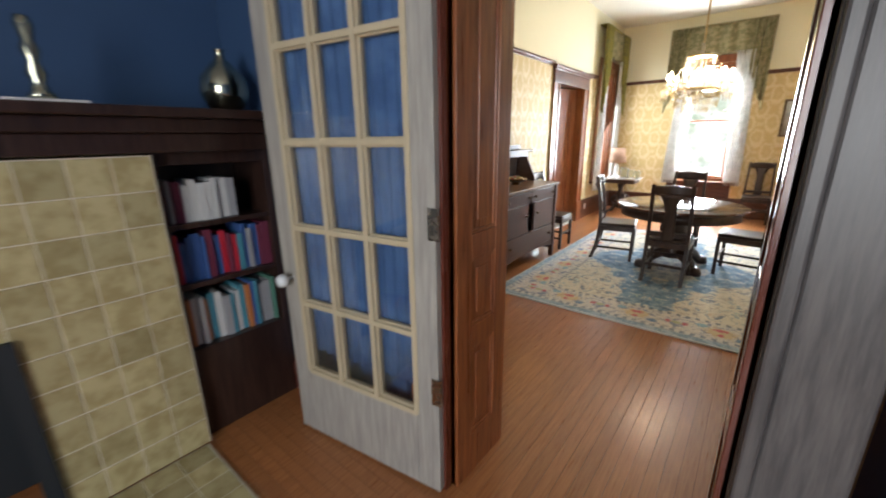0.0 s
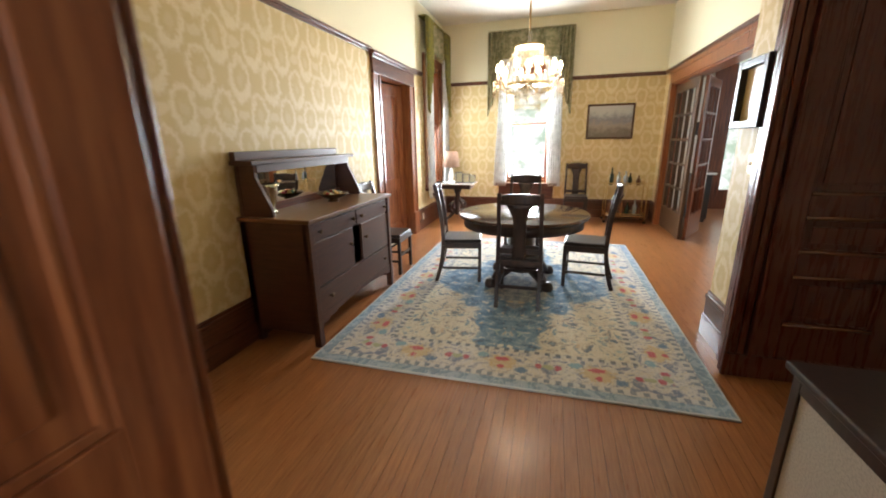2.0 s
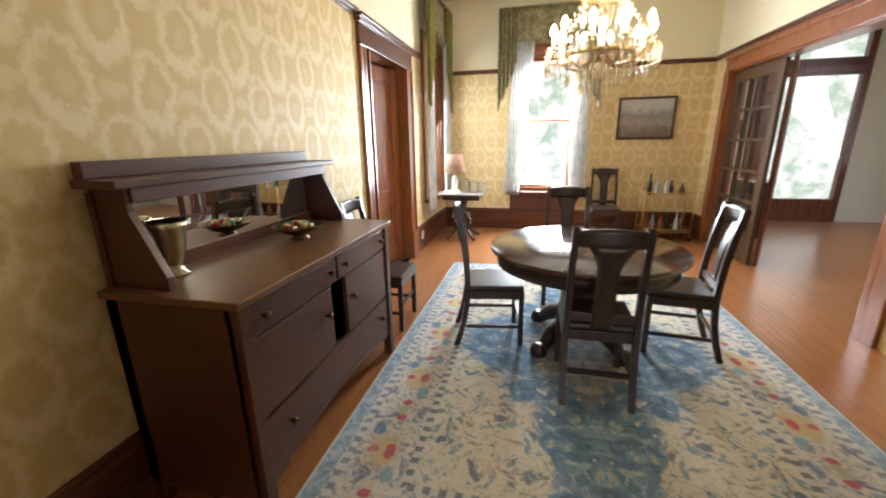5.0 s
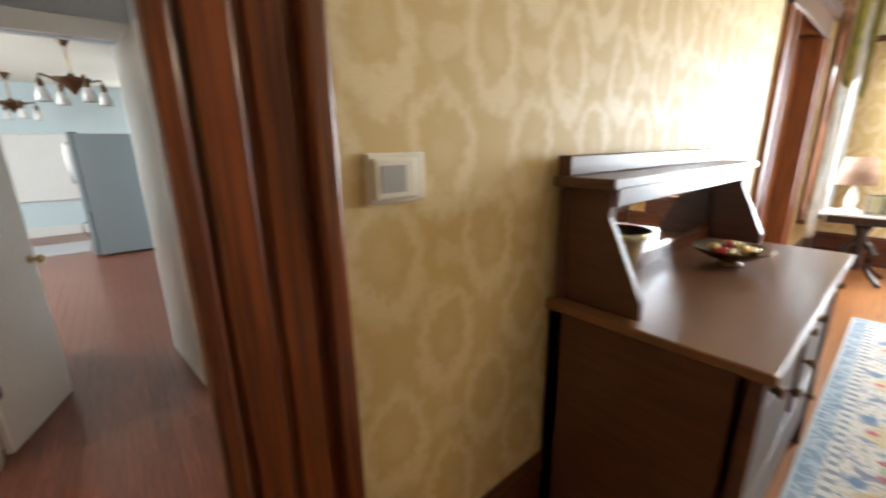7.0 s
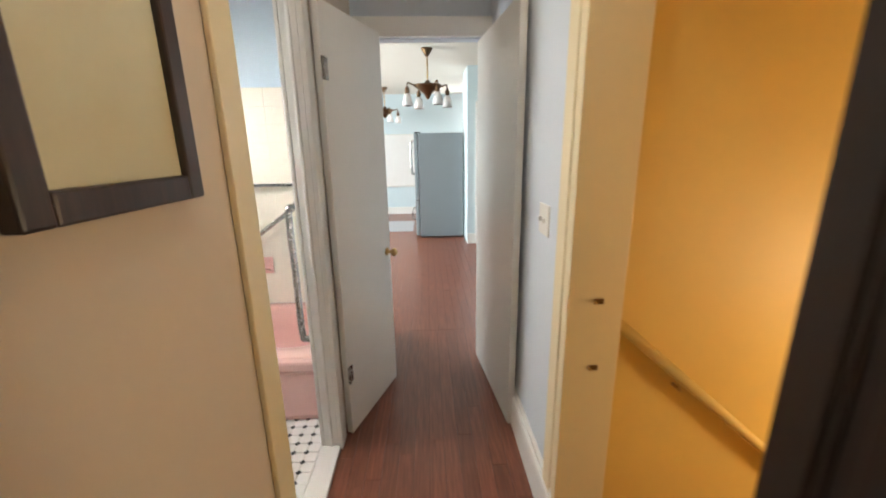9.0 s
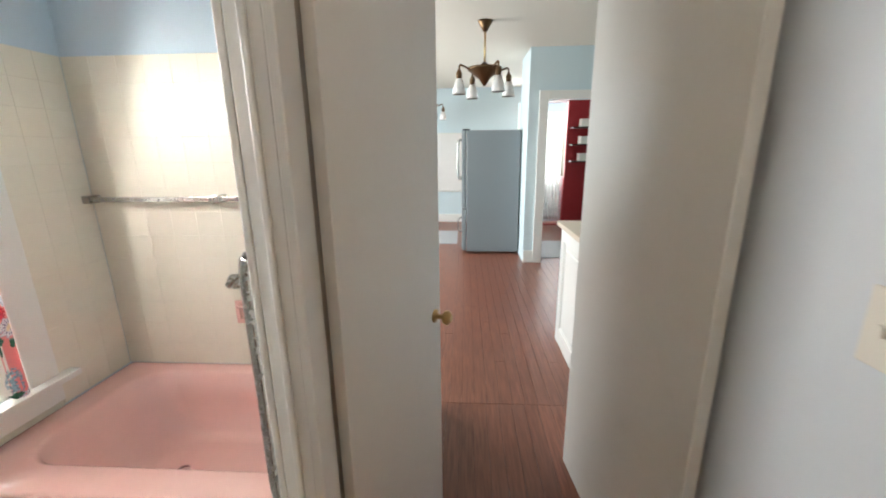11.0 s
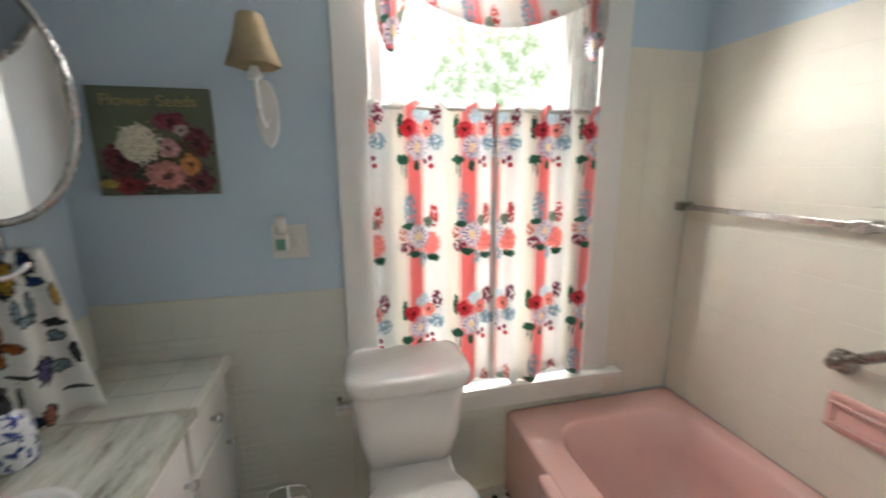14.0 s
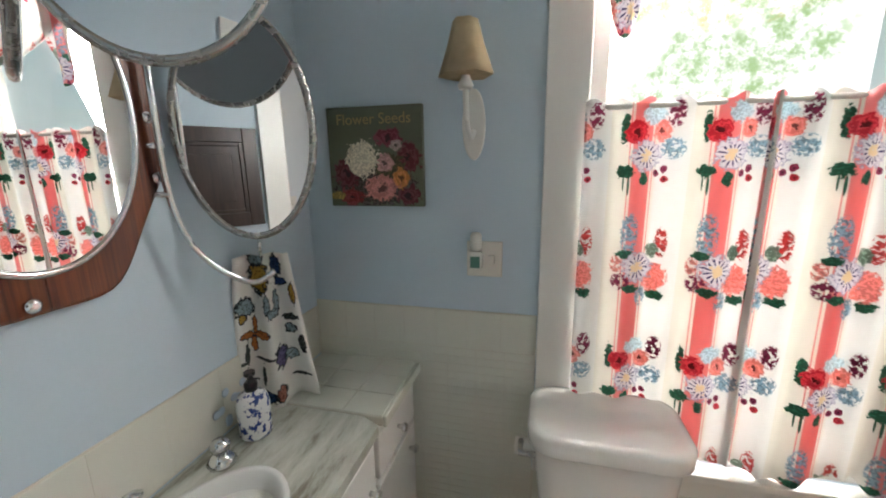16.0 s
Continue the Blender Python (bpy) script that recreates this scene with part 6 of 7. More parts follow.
for q in (0, 1):
    fl = part("flange", lathe([(0.038, 0), (0.038, 0.012), (0.02, 0.02), (0.017, 0.06), (0.0, 0.065)], 18), STEEL, gb)
    fl.matrix_local = pose(0, 0.37 * q, 0.26 * q, 0, 90, 0)
sd = thing("soap_dish", "recessed pink ceramic soap dish in the tiled wall", "soap dish", (BX0 + 0.008, 1.42, 0.62))
part("rim", boxes((0, 0.016, -0.085, 0.085, 0, 0.02), (0, 0.016, -0.085, 0.085, 0.10, 0.12), (0, 0.016, -0.085, -0.065, 0.02, 0.10), (0, 0.016, 0.065, 0.085, 0.02, 0.10)), PINK, sd, bevel=0.005)
part("basin", boxes((-0.002, 0.004, -0.065, 0.065, 0.02, 0.10), (0, 0.03, -0.06, 0.06, 0.02, 0.03)), PINK, sd, bevel=0.003)
part("grip", tube([(0.02, -0.07, 0.09), (0.03, 0, 0.095), (0.02, 0.07, 0.09)], 0.006, 8), PINK, sd)
vg = thing("grab_bar_upright", "upright steel grab bar beside the bathroom door", "grab bar", (-4.0, 2.07, 0.57))
part("bar", tube(bend([(0, 0, 0), (0, -0.06, 0.0), (0, -0.082, 0.03), (0, -0.082, 0.32), (0, -0.082, 0.62), (0, -0.06, 0.655), (0, 0, 0.66)], 6), 0.016, 14), STEEL, vg)
for z in (0, 0.66):
    fl = part("flange", lathe([(0.038, 0), (0.038, 0.008), (0.02, 0.012)], 18), STEEL, vg)
    fl.matrix_local = pose(0, 0, z, 90, 0, 0)

# toilet
to = thing("toilet", "white porcelain close-coupled toilet under the window", "toilet", (-3.69, BY0 + 0.03, 0))
part("tank", loft([ring_points(-0.155, 0.155, 0.03, 0.20, 0.05, 0.385), ring_points(-0.18, 0.18, 0.012, 0.232, 0.055, 0.5), ring_points(-0.195, 0.195, 0.0, 0.245, 0.055, 0.70), ring_points(-0.19, 0.19, 0.005, 0.24, 0.055, 0.705)]), PORCELAIN, to)
part("tank_lid", loft([ring_points(-0.208, 0.208, -0.012, 0.262, 0.075, 0.697), ring_points(-0.215, 0.215, -0.015, 0.27, 0.08, 0.706), ring_points(-0.215, 0.215, -0.015, 0.27, 0.08, 0.742), ring_points(-0.208, 0.208, -0.008, 0.262, 0.075, 0.752), ring_points(-0.19, 0.19, 0.01, 0.245, 0.06, 0.754)]), PORCELAIN, to, "flat rounded tank lid")
part("bowl", loft([[(0.105 * math.cos(a), 0.42 + 0.2 * math.sin(a), 0) for a in [k * math.pi / 16 for k in range(32)]], [(0.11 * math.cos(a), 0.42 + 0.21 * math.sin(a), 0.12) for a in [k * math.pi / 16 for k in range(32)]],
                   [(0.16 * math.cos(a), 0.44 + 0.24 * math.sin(a), 0.30) for a in [k * math.pi / 16 for k in range(32)]], [(0.185 * math.cos(a), 0.45 + 0.24 * math.sin(a), 0.38) for a in [k * math.pi / 16 for k in range(32)]]]), PORCELAIN, to)
part("deck", boxes((-0.15, 0.15, 0.04, 0.30, 0.30, 0.385)), PORCELAIN, to, bevel=0.02)
part("seat_lid", loft([[(0.19 * math.cos(a), 0.46 + 0.23 * math.sin(a), 0.385) for a in [k * math.pi / 16 for k in range(32)]], [(0.195 * math.cos(a), 0.46 + 0.235 * math.sin(a), 0.40) for a in [k * math.pi / 16 for k in range(32)]], [(0.18 * math.cos(a), 0.46 + 0.22 * math.sin(a), 0.418) for a in [k * math.pi / 16 for k in range(32)]]]), PORCELAIN, to, "closed white seat lid")
part("flush_lever", tube([(0.19, 0.19, 0.64), (0.235, 0.19, 0.64), (0.235, 0.13, 0.635)], 0.009, 8), CHROME, to, "chrome flush lever")

# vanity
va = thing("vanity_cabinet", "white painted vanity cabinet with drawers and doors", "cabinet", (-3.06, BY0, 0))
part("body", boxes((0.012, 0.38, 0.0, 1.27, 0.08, 0.735)), WHITE, va, bevel=0.003)
part("plinth", boxes((0.06, 0.38, 0.0, 1.27, 0, 0.08)), WHITE, va)
for y0, y1, z0, z1, ky, kz, nm in ((0.04, 0.35, 0.58, 0.72, 0.2, 0.65, "drawer"), (0.04, 0.35, 0.1, 0.56, 0.10, 0.49, "cabinet_door"), (0.38, 0.80, 0.10, 0.72, 0.42, 0.6, "cabinet_door"), (0.82, 1.25, 0.10, 0.72, 1.2, 0.6, "cabinet_door")):
    dr = part(nm, boxes((-0.006, 0.012, y0, y1, z0, z1)), WHITE, va, bevel=0.005)
    k = part("knob", lathe([(0.007, 0), (0.007, 0.012), (0.016, 0.02), (0.012, 0.03)], 12), CHROME, dr, "chrome knob")
    k.matrix_local = pose(-0.006, ky, kz, 0, -90, 0)
wt = thing("tiled_counter", "cream tiled counter end beside the marble", "counter", (-3.07, BY0, 0))
part("top", boxes((0, 0.385, 0.0, 0.325, 0.737, 0.768)), BATHGROUT, wt, bevel=0.003)
part("front_edge", boxes((-0.012, 0.0, 0.0, 0.325, 0.735, 0.771)), BATHTILE2, wt, "rounded tile nosing", bevel=0.004)
mt = thing("marble_top", "grey-veined marble vanity top with an oval basin", "vanity top", (-2.878, 1.53, 0.737))
mb = bmesh.new()
SEG = 48
rings = []
for k in range(4):
    row = []
    for i in range(SEG):
        a = 2 * math.pi * i / SEG
        c0, s0 = math.cos(a), math.sin(a)
        if k in (0, 3):
            t = 1 / max(abs(c0) / 0.195, abs(s0) / 0.50)
            row.append(mb.verts.new((c0 * t, s0 * t, 0.03 if k == 0 else 0.0)))
        else:
            row.append(mb.verts.new((0.145 * c0, 0.25 * s0, 0.03 if k == 1 else 0.0)))
    rings.append(row)
for a2, b2 in zip(rings, rings[1:] + rings[:1]):
    for i in range(SEG):
        mb.faces.new((a2[i], a2[(i + 1) % SEG], b2[(i + 1) % SEG], b2[i]))
part("slab", mb, MARBLE, mt)
part("basin", loft([[(rx * math.cos(2 * math.pi * i / 40), ry * math.sin(2 * math.pi * i / 40), z) for i in range(40)] for rx, ry, z in ((0.16, 0.268, 0.03), (0.158, 0.265, 0.036), (0.145, 0.25, 0.034), (0.135, 0.235, 0.0), (0.115, 0.2, -0.06), (0.08, 0.12, -0.11), (0.02, 0.03, -0.12))]), PORCELAIN, mt, "oval cream basin")
for i in range(5):
    part("overflow_hole", lathe([(0.006, 0), (0.006, 0.002)], 8), BLACK, mt).matrix_local = pose(0.1, -0.05 + 0.018 * i, -0.02, 0, -55, 0)


def tap(at):
    t = thing("tap_handle", "chrome tap handle on the marble top", "tap", at, 0, "basin taps")
    part("base", lathe([(0.032, 0), (0.034, 0.006), (0.024, 0.018), (0.014, 0.03)], 18), CHROME, t)
    part("handle", lathe([(0.014, 0.03), (0.02, 0.036), (0.024, 0.05), (0.018, 0.062), (0.0, 0.065)], 8), CHROME, t)


tap((-2.755, 1.275, 0.767))
tap((-2.755, 1.72, 0.767))
fa = thing("faucet", "chrome basin faucet on the marble top", "faucet", (-2.74, 1.47, 0.767))
part("body", lathe([(0.035, 0), (0.035, 0.01), (0.02, 0.03), (0.018, 0.06), (0.0, 0.065)], 18), CHROME, fa)
part("spout", tube(bend([(0, 0, 0.03), (-0.04, 0, 0.06), (-0.09, 0, 0.058), (-0.115, 0, 0.035)], 6), 0.014, 12), CHROME, fa)
part("knob", lathe([(0.01, 0.06), (0.012, 0.075), (0.02, 0.085), (0.0, 0.095)], 8), CHROME, fa)
so = thing("soap_dispenser", "blue and white patterned ceramic soap dispenser with a black pump", "soap dispenser", (-2.76, 1.16, 0.767))
part("bottle", lathe([(0.038, 0), (0.042, 0.006), (0.042, 0.09), (0.04, 0.1), (0.036, 0.115), (0.02, 0.125), (0.016, 0.13)], 24), CERAMIC, so)
part("collar", lathe([(0.0165, 0.13), (0.0165, 0.15), (0.007, 0.152), (0.007, 0.17), (0.014, 0.172), (0.014, 0.182)], 16), BLACK, so, "black pump")
part("nozzle", tube([(0, 0, 0.176), (-0.03, 0.025, 0.172)], 0.006, 8), BLACK, so)


def towel_fn(u, v2):
    w = 0.14 + 0.11 * v2
    x = (u - 0.5) * w
    return (x, 0.016 * math.sin(u * 15 + 0.8 * v2), 0.46 * (1 - v2) + 0.015 * math.sin(9 * u) * v2), (u * 0.3, v2 * 0.48)


tw = thing("hand_towel", "white butterfly-print hand towel hanging by the mirror", "towel", (-2.737, 1.04, 0.775), 40)
part("cloth", sheet(towel_fn, 40, 20), TOWELPRINT, tw, solid=0.008)
part("hook", tube([(0, 0.02, 0.5), (0, 0, 0.47), (0, -0.012, 0.45)], 0.005, 8), CHROME, tw)


def ellipse_ring(rx, rz, tube_r, seg=64):
    bm = bmesh.new()
    rings = []
    for i in range(seg):
        a = 2 * math.pi * i / seg
        c = Vector((rx * math.cos(a), 0, rz * math.sin(a)))
        d = Vector((math.cos(a) / rx, 0, math.sin(a) / rz)).normalized()
        rings.append([bm.verts.new(c + tube_r * (d * math.cos(k * math.pi / 4) + Vector((0, 1, 0)) * math.sin(k * math.pi / 4))) for k in range(8)])
    for i in range(seg):
        a, b2 = rings[i], rings[(i + 1) % seg]
        for k in range(8):
            bm.faces.new((a[k], a[(k + 1) % 8], b2[(k + 1) % 8], b2[k])).smooth = True
    return bm


def oval_plate(fn, y0, y1, seg=64):
    bm = bmesh.new()
    lo = [bm.verts.new((*fn(2 * math.pi * i / seg), 0)) for i in range(seg)]
    for v0 in lo:
        v0.co = (v0.co.x, y0, v0.co.y)
    hi = [bm.verts.new((v0.co.x, y1, v0.co.z)) for v0 in lo]
    bm.faces.new(lo), bm.faces.new(list(reversed(hi)))
    for i in range(seg):
        bm.faces.new((lo[i], hi[i], hi[(i + 1) % seg], lo[(i + 1) % seg]))
    return bm


# wall mirror and its swing mirrors, drawn facing -y then turned to face -x
m1 = thing("wall_mirror", "oval wall mirror in a shaped red-brown wooden frame", "mirror", (BX1, 1.50, 1.575), -90)
part("frame", oval_plate(lambda a: ((0.232 + 0.018 * math.cos(4 * a)) * math.cos(a) * (1.06 if math.sin(a) < -0.3 else 1.0), (0.345 + 0.012 * math.cos(6 * a)) * math.sin(a)), -0.03, 0.0), DARKTRIM, m1, "shaped red-brown frame", bevel=0.008)
part("glass", oval_plate(lambda a: (0.178 * math.cos(a), 0.262 * math.sin(a)), -0.036, -0.03), MIRROR, m1)
part("bezel", ellipse_ring(0.182, 0.266, 0.007), CHROME, m1, "bright metal rim").location = (0, -0.034, 0)
for sx, sz in ((-0.03, -0.312), (0.215, -0.12), (0.215, 0.0)):
    part("stud", lathe([(0.012, 0), (0.012, 0.006), (0.005, 0.01)], 12), CHROME, m1).matrix_local = pose(sx, -0.03, sz, 90, 0, 0)


def swing_mirror(label, at, turn, tilt, rx, rz):
    m = thing("swing_mirror", label, "mirror")
    m.matrix_world = pose(*at, 0, 0, turn) @ pose(0, 0, 0, tilt, 0, 0)
    part("glass", oval_plate(lambda a: (rx * math.cos(a), rz * math.sin(a)), -0.006, 0.006), MIRROR, m)
    part("back_plate", oval_plate(lambda a: (rx * math.cos(a), rz * math.sin(a)), 0.0065, 0.011), FRIDGE, m, "dull grey back")
    part("rim", ellipse_ring(rx + 0.004, rz + 0.004, 0.01), STEEL, m, "grey metal rim")
    return m


s2 = swing_mirror("oval swing mirror in a grey metal rim on a bracket", (-2.83, 1.15, 1.56), -151, 0, 0.14, 0.243)
s3 = swing_mirror("upper oval swing mirror in a grey metal rim on a bracket", (-2.87, 1.36, 1.88), -150, -8, 0.185, 0.235)
br = thing("mirror_bracket", "bent chrome rod bracket carrying the swing mirrors", "bracket", (BX1, 1.27, 1.5))
part("rod", tube(bend([(-0.03, 0.02, 0.42), (-0.05, 0.015, 0.2), (-0.05, 0.01, -0.08), (-0.07, -0.03, -0.22), (-0.13, -0.1, -0.30), (-0.17, -0.14, -0.28)], 8), 0.007, 10), CHROME, br)
for z in (0.02, -0.08):
    part("clamp", tube([(-0.0, 0.03, z), (-0.055, 0.01, z)], 0.007, 8), CHROME, br)
part("arm", tube([(-0.05, 0.015, 0.25), (-0.16, 0.0, 0.30), (-0.19, 0.09, 0.36)], 0.006, 8), CHROME, br)

# picture, sconce, switch
rp = thing("flower_picture", "dark green painted panel of old-fashioned garden flowers", "picture", (-2.953, BY0, 1.34), 180)
part("panel", boxes((-0.165, 0.165, -0.022, 0, 0, 0.32)), FLOWERPRINT, rp, bevel=0.002)
cu = bpy.data.curves.new("lettering", "FONT")
cu.body, cu.size, cu.extrude, cu.align_x = "Flower Seeds", 0.048, 0.0008, "CENTER"
tmp = new("lettering_draft", cu)
bpy.context.view_layer.update()
me = bpy.data.meshes.new_from_object(tmp.evaluated_get(bpy.context.evaluated_depsgraph_get()))
bpy.data.objects.remove(tmp)
me.materials.clear(), me.materials.append(TILE_TAN)
lt = new("lettering", me)
lt.parent, lt.matrix_local = rp, pose(0.0, -0.0235, 0.265, 90, 0, 0)
lt["label"] = "pale lettering reading Flower Seeds"
sc = thing("wall_sconce", "white wall sconce with a small cream fabric shade", "wall lamp", (-3.28, BY0, 1.48), 180)
part("backplate", oval_plate(lambda a: (0.036 * math.cos(a), 0.105 * math.sin(a)), -0.015, 0), WHITE, sc, bevel=0.005).location = (0, 0, 0.11)
part("arm", tube(bend([(0, -0.015, 0.09), (0, -0.06, 0.07), (0, -0.12, 0.10), (0, -0.14, 0.16), (0, -0.14, 0.20)], 6), 0.008, 10), WHITE, sc)
part("cup", lathe([(0.018, 0.19), (0.022, 0.2), (0.012, 0.22), (0.012, 0.25)], 14), WHITE, sc).location = (0, -0.14, 0)
part("shade", lathe([(0.076, 0.225), (0.05, 0.30), (0.034, 0.36), (0.033, 0.36), (0.049, 0.30), (0.074, 0.226)], 6), SHADE, sc, "cream six-sided shade").location = (0, -0.14, 0)
sx = thing("light_switch", "white double switch plate beside the window", "light switch", (-3.315, BY0, 1.11), 180)
part("plate", boxes((-0.058, 0.058, -0.007, 0, 0, 0.118)), PLASTIC, sx, bevel=0.003)
part("toggle", boxes((0.012, 0.034, -0.02, -0.007, 0.045, 0.075)), PLASTIC, sx, bevel=0.003)
af = thing("air_freshener", "white plug-in air freshener with a green label", "air freshener", (-3.29, BY0 + 0.008, 1.14), 180)
part("body", boxes((-0.022, 0.022, -0.035, 0, 0, 0.06)), PLASTIC, af, bevel=0.008)
part("bottle", lathe([(0.016, 0.06), (0.019, 0.07), (0.019, 0.11), (0.012, 0.12)], 14), PLASTIC, af).location = (0, -0.018, 0)
part("label", boxes((-0.015, 0.015, -0.0365, -0.035, 0.008, 0.045)), BOOKS[4], af, "green paper label")
tp = thing("paper_holder", "chrome freestanding paper holder with a white roll", "paper holder", (-3.26, 0.86, 0))
part("post", tube([(0, 0, 0.012), (0, 0, 0.33)], 0.006, 8), CHROME, tp)
part("base", lathe([(0.07, 0), (0.07, 0.012), (0.0, 0.014)], 20), CHROME, tp)
part("hoop", tube(bend([(-0.07, 0, 0.26), (-0.06, 0, 0.31), (0, 0, 0.325), (0.06, 0, 0.31), (0.07, 0, 0.26)], 6), 0.005, 8), CHROME, tp)
part("arm", tube([(-0.08, 0.02, 0.25), (0.08, 0.02, 0.25)], 0.005, 8), CHROME, tp)
rl = part("paper_roll", lathe([(0.02, -0.05), (0.05, -0.05), (0.05, 0.05), (0.02, 0.05)], 24), PLASTIC, tp, "white paper roll")
rl.matrix_local = pose(0, 0.02, 0.225, 0, 90, 0)
ca = thing("wall_cabinet", "dark framed wooden cabinet front high on the bathroom wall", "cabinet", (-2.96, 2.068, 1.22))
part("panel", panelled(bmesh.new(), -0.2, 0.2, 0, 0.42, -0.03, 0.0, [(0.06, 0.36)], 1, 0.06), DARKWOOD, ca, bevel=0.003)
dcl = thing("flower_decal", "faded blue flower decal on the tiles", "decal", (BX1 - 0.008, 1.16, 0.84))
rn = random.Random(3)
for i in range(9):
    p = part("petal", lathe([(0.013, 0), (0.010, 0.0012)], 7), BATHBLUE, dcl)
    p.matrix_local = pose(0, rn.uniform(-0.05, 0.05), rn.uniform(-0.05, 0.06), 0, -90, 0)

# ---- things: kitchen ----
fr = thing("refrigerator", "slate grey refrigerator seen from its side", "refrigerator", (-8.62, 2.5, 0))
part("body", boxes((-0.75, 0, 0.0, 0.72, 0.03, 1.70)), FRIDGE, fr, bevel=0.008)
for x0, x1, z0, z1 in ((-0.75, -0.378, 0.65, 1.70), (-0.372, 0, 0.65, 1.70), (-0.75, 0, 0.05, 0.64)):
    dr = part("door", boxes((x0, x1, -0.07, -0.008, z0, z1)), FRIDGE, fr, bevel=0.012)
    part("handle", tube(bend([(x1 - 0.06, -0.07, z1 - 0.12), (x1 - 0.06, -0.12, z1 - 0.16), (x1 - 0.06, -0.12, max(z0 + 0.3, z1 - 0.6)), (x1 - 0.06, -0.07, max(z0 + 0.26, z1 - 0.64))], 5), 0.012, 8), STEEL, dr)
part("hinge_cap", boxes((-0.1, -0.02, -0.06, 0.04, 1.70, 1.72)), BLACK, fr, bevel=0.003)


def pan_light(at):
    k = thing("pan_chandelier", "antique brass pan light with four frosted glass shades", "ceiling light", at, 0, "kitchen pan lights")
    part("canopy", lathe([(0.02, -0.09), (0.035, -0.06), (0.065, -0.015), (0.07, 0)], 18), BRONZE, k)
    part("rod", tube([(0, 0, -0.09), (0, 0, -0.36)], 0.009, 8), BRASS, k)
    part("pan", lathe([(0.01, -0.56), (0.03, -0.53), (0.06, -0.49), (0.16, -0.42), (0.165, -0.40), (0.05, -0.39), (0.02, -0.35)], 24), BRONZE, k)
    for i in range(4):
        a = part("arm", tube(bend([(0.13, 0, -0.43), (0.21, 0, -0.40), (0.255, 0, -0.39), (0.265, 0, -0.44)], 5), 0.009, 8), BRONZE, k)
        a.rotation_euler = (0, 0, radians(25 + 90 * i))
        part("socket", lathe([(0.025, -0.51), (0.028, -0.46), (0.012, -0.43)], 12), BRONZE, a).location = (0.265, 0, 0)
        part("shade", lathe([(0.062, -0.645), (0.05, -0.57), (0.03, -0.51), (0.028, -0.51), (0.048, -0.57), (0.06, -0.645)], 18), PORCELAIN, a, "frosted white glass shade").location = (0.265, 0, 0)


pan_light((-7.2, 2.66, KC))
pan_light((-10.2, 1.85, KC))
pn = thing("kitchen_counter_unit", "white panelled kitchen peninsula cabinet", "cabinet", (-5.45, 3.19, 0))
part("body", panelled(bmesh.new(), -0.60, 0, 0.0, 0.90, 0, 0.06, [(0.12, 0.80)], 1, 0.09), WHITE, pn, bevel=0.004)
part("carcass", boxes((-0.60, 0, 0.062, 2.4, 0.0, 0.90)), WHITE, pn)
wk = thing("worktop", "pale grey kitchen worktop", "worktop", (-5.45, 3.19, 0.902))
part("slab", boxes((-0.63, 0.0, -0.03, 2.4, 0, 0.035)), BEIGE, wk, bevel=0.005)
for nm, lb, x, y, w, dp, h, m in (("toaster", "white rounded toaster on the worktop", -0.45, 0.62, 0.2, 0.3, 0.3, PORCELAIN), ("coffee_machine", "chrome and black coffee machine on the worktop", -0.42, 1.05, 0.24, 0.3, 0.38, STEEL), ("canister", "white canister on the worktop", -0.53, 0.36, 0.12, 0.12, 0.16, PLASTIC)):
    a = thing(nm, lb, nm.replace("_", " "), (-5.45 + x, 3.19 + y, 0.937))
    part("body", boxes((-w / 2, w / 2, -dp / 2, dp / 2, 0, h)), m, a, bevel=0.025)
    part("top", boxes((-w / 2 + 0.03, w / 2 - 0.03, -dp / 2 + 0.03, dp / 2 - 0.03, h, h + 0.02)), BLACK, a, bevel=0.004)
yb = thing("bucket", "bright yellow bucket on the worktop", "bucket", (-5.98, 3.6, 0.937))
part("body", lathe([(0.06, 0), (0.08, 0.14), (0.084, 0.14), (0.08, 0.145), (0.055, 0.01)], 18), glossy("yellow_plastic", (0.8, 0.55, 0.02), 0.3), yb)
shf = thing("wall_shelves", "dark shelves with white boxes on the red wall", "shelf", (-10.79, 4.75, 1.2))
for z in (0, 0.3, 0.6):
    part("shelf", boxes((0, 0.22, -0.35, 0.35, z, z + 0.025)), DARKWOOD, shf)
    part("box", boxes((0.03, 0.2, -0.2, 0.1, z + 0.025, z + 0.16)), PLASTIC, shf)
drape("curtain", "pale sheer curtain in the red room", 0.5, 0.5, 0.1, 2.1, 0, SHEER, (-10.9, 4.05, 0), 90, 8, 0.03)
# plain white panel put in for an unidentified bright area of the wall
framed("white_panel", "white panel with a dark lower rail on the far kitchen wall", 1.6, 1.15, (-11.19, 1.75, 0.62), 90, PLASTIC, PORCELAIN, 0.02, 0.02)
kr = thing("kitchen_rug", "grey patterned kitchen mat", "rug", (-9.7, 2.0, 0))
part("carpet", boxes((-0.5, 0.5, -0.5, 0.35, 0.001, 0.01)), BOOKS[2], kr, bevel=0.003)
rr2 = thing("kitchen_rug", "grey woven mat in the red room doorway", "rug", (-8.9, 4.0, 0))
part("carpet", boxes((-0.5, 0.5, -0.5, 0.5, 0.001, 0.01)), BOOKS[2], rr2, bevel=0.003)

# ---- floors and tiles, piece by piece ----


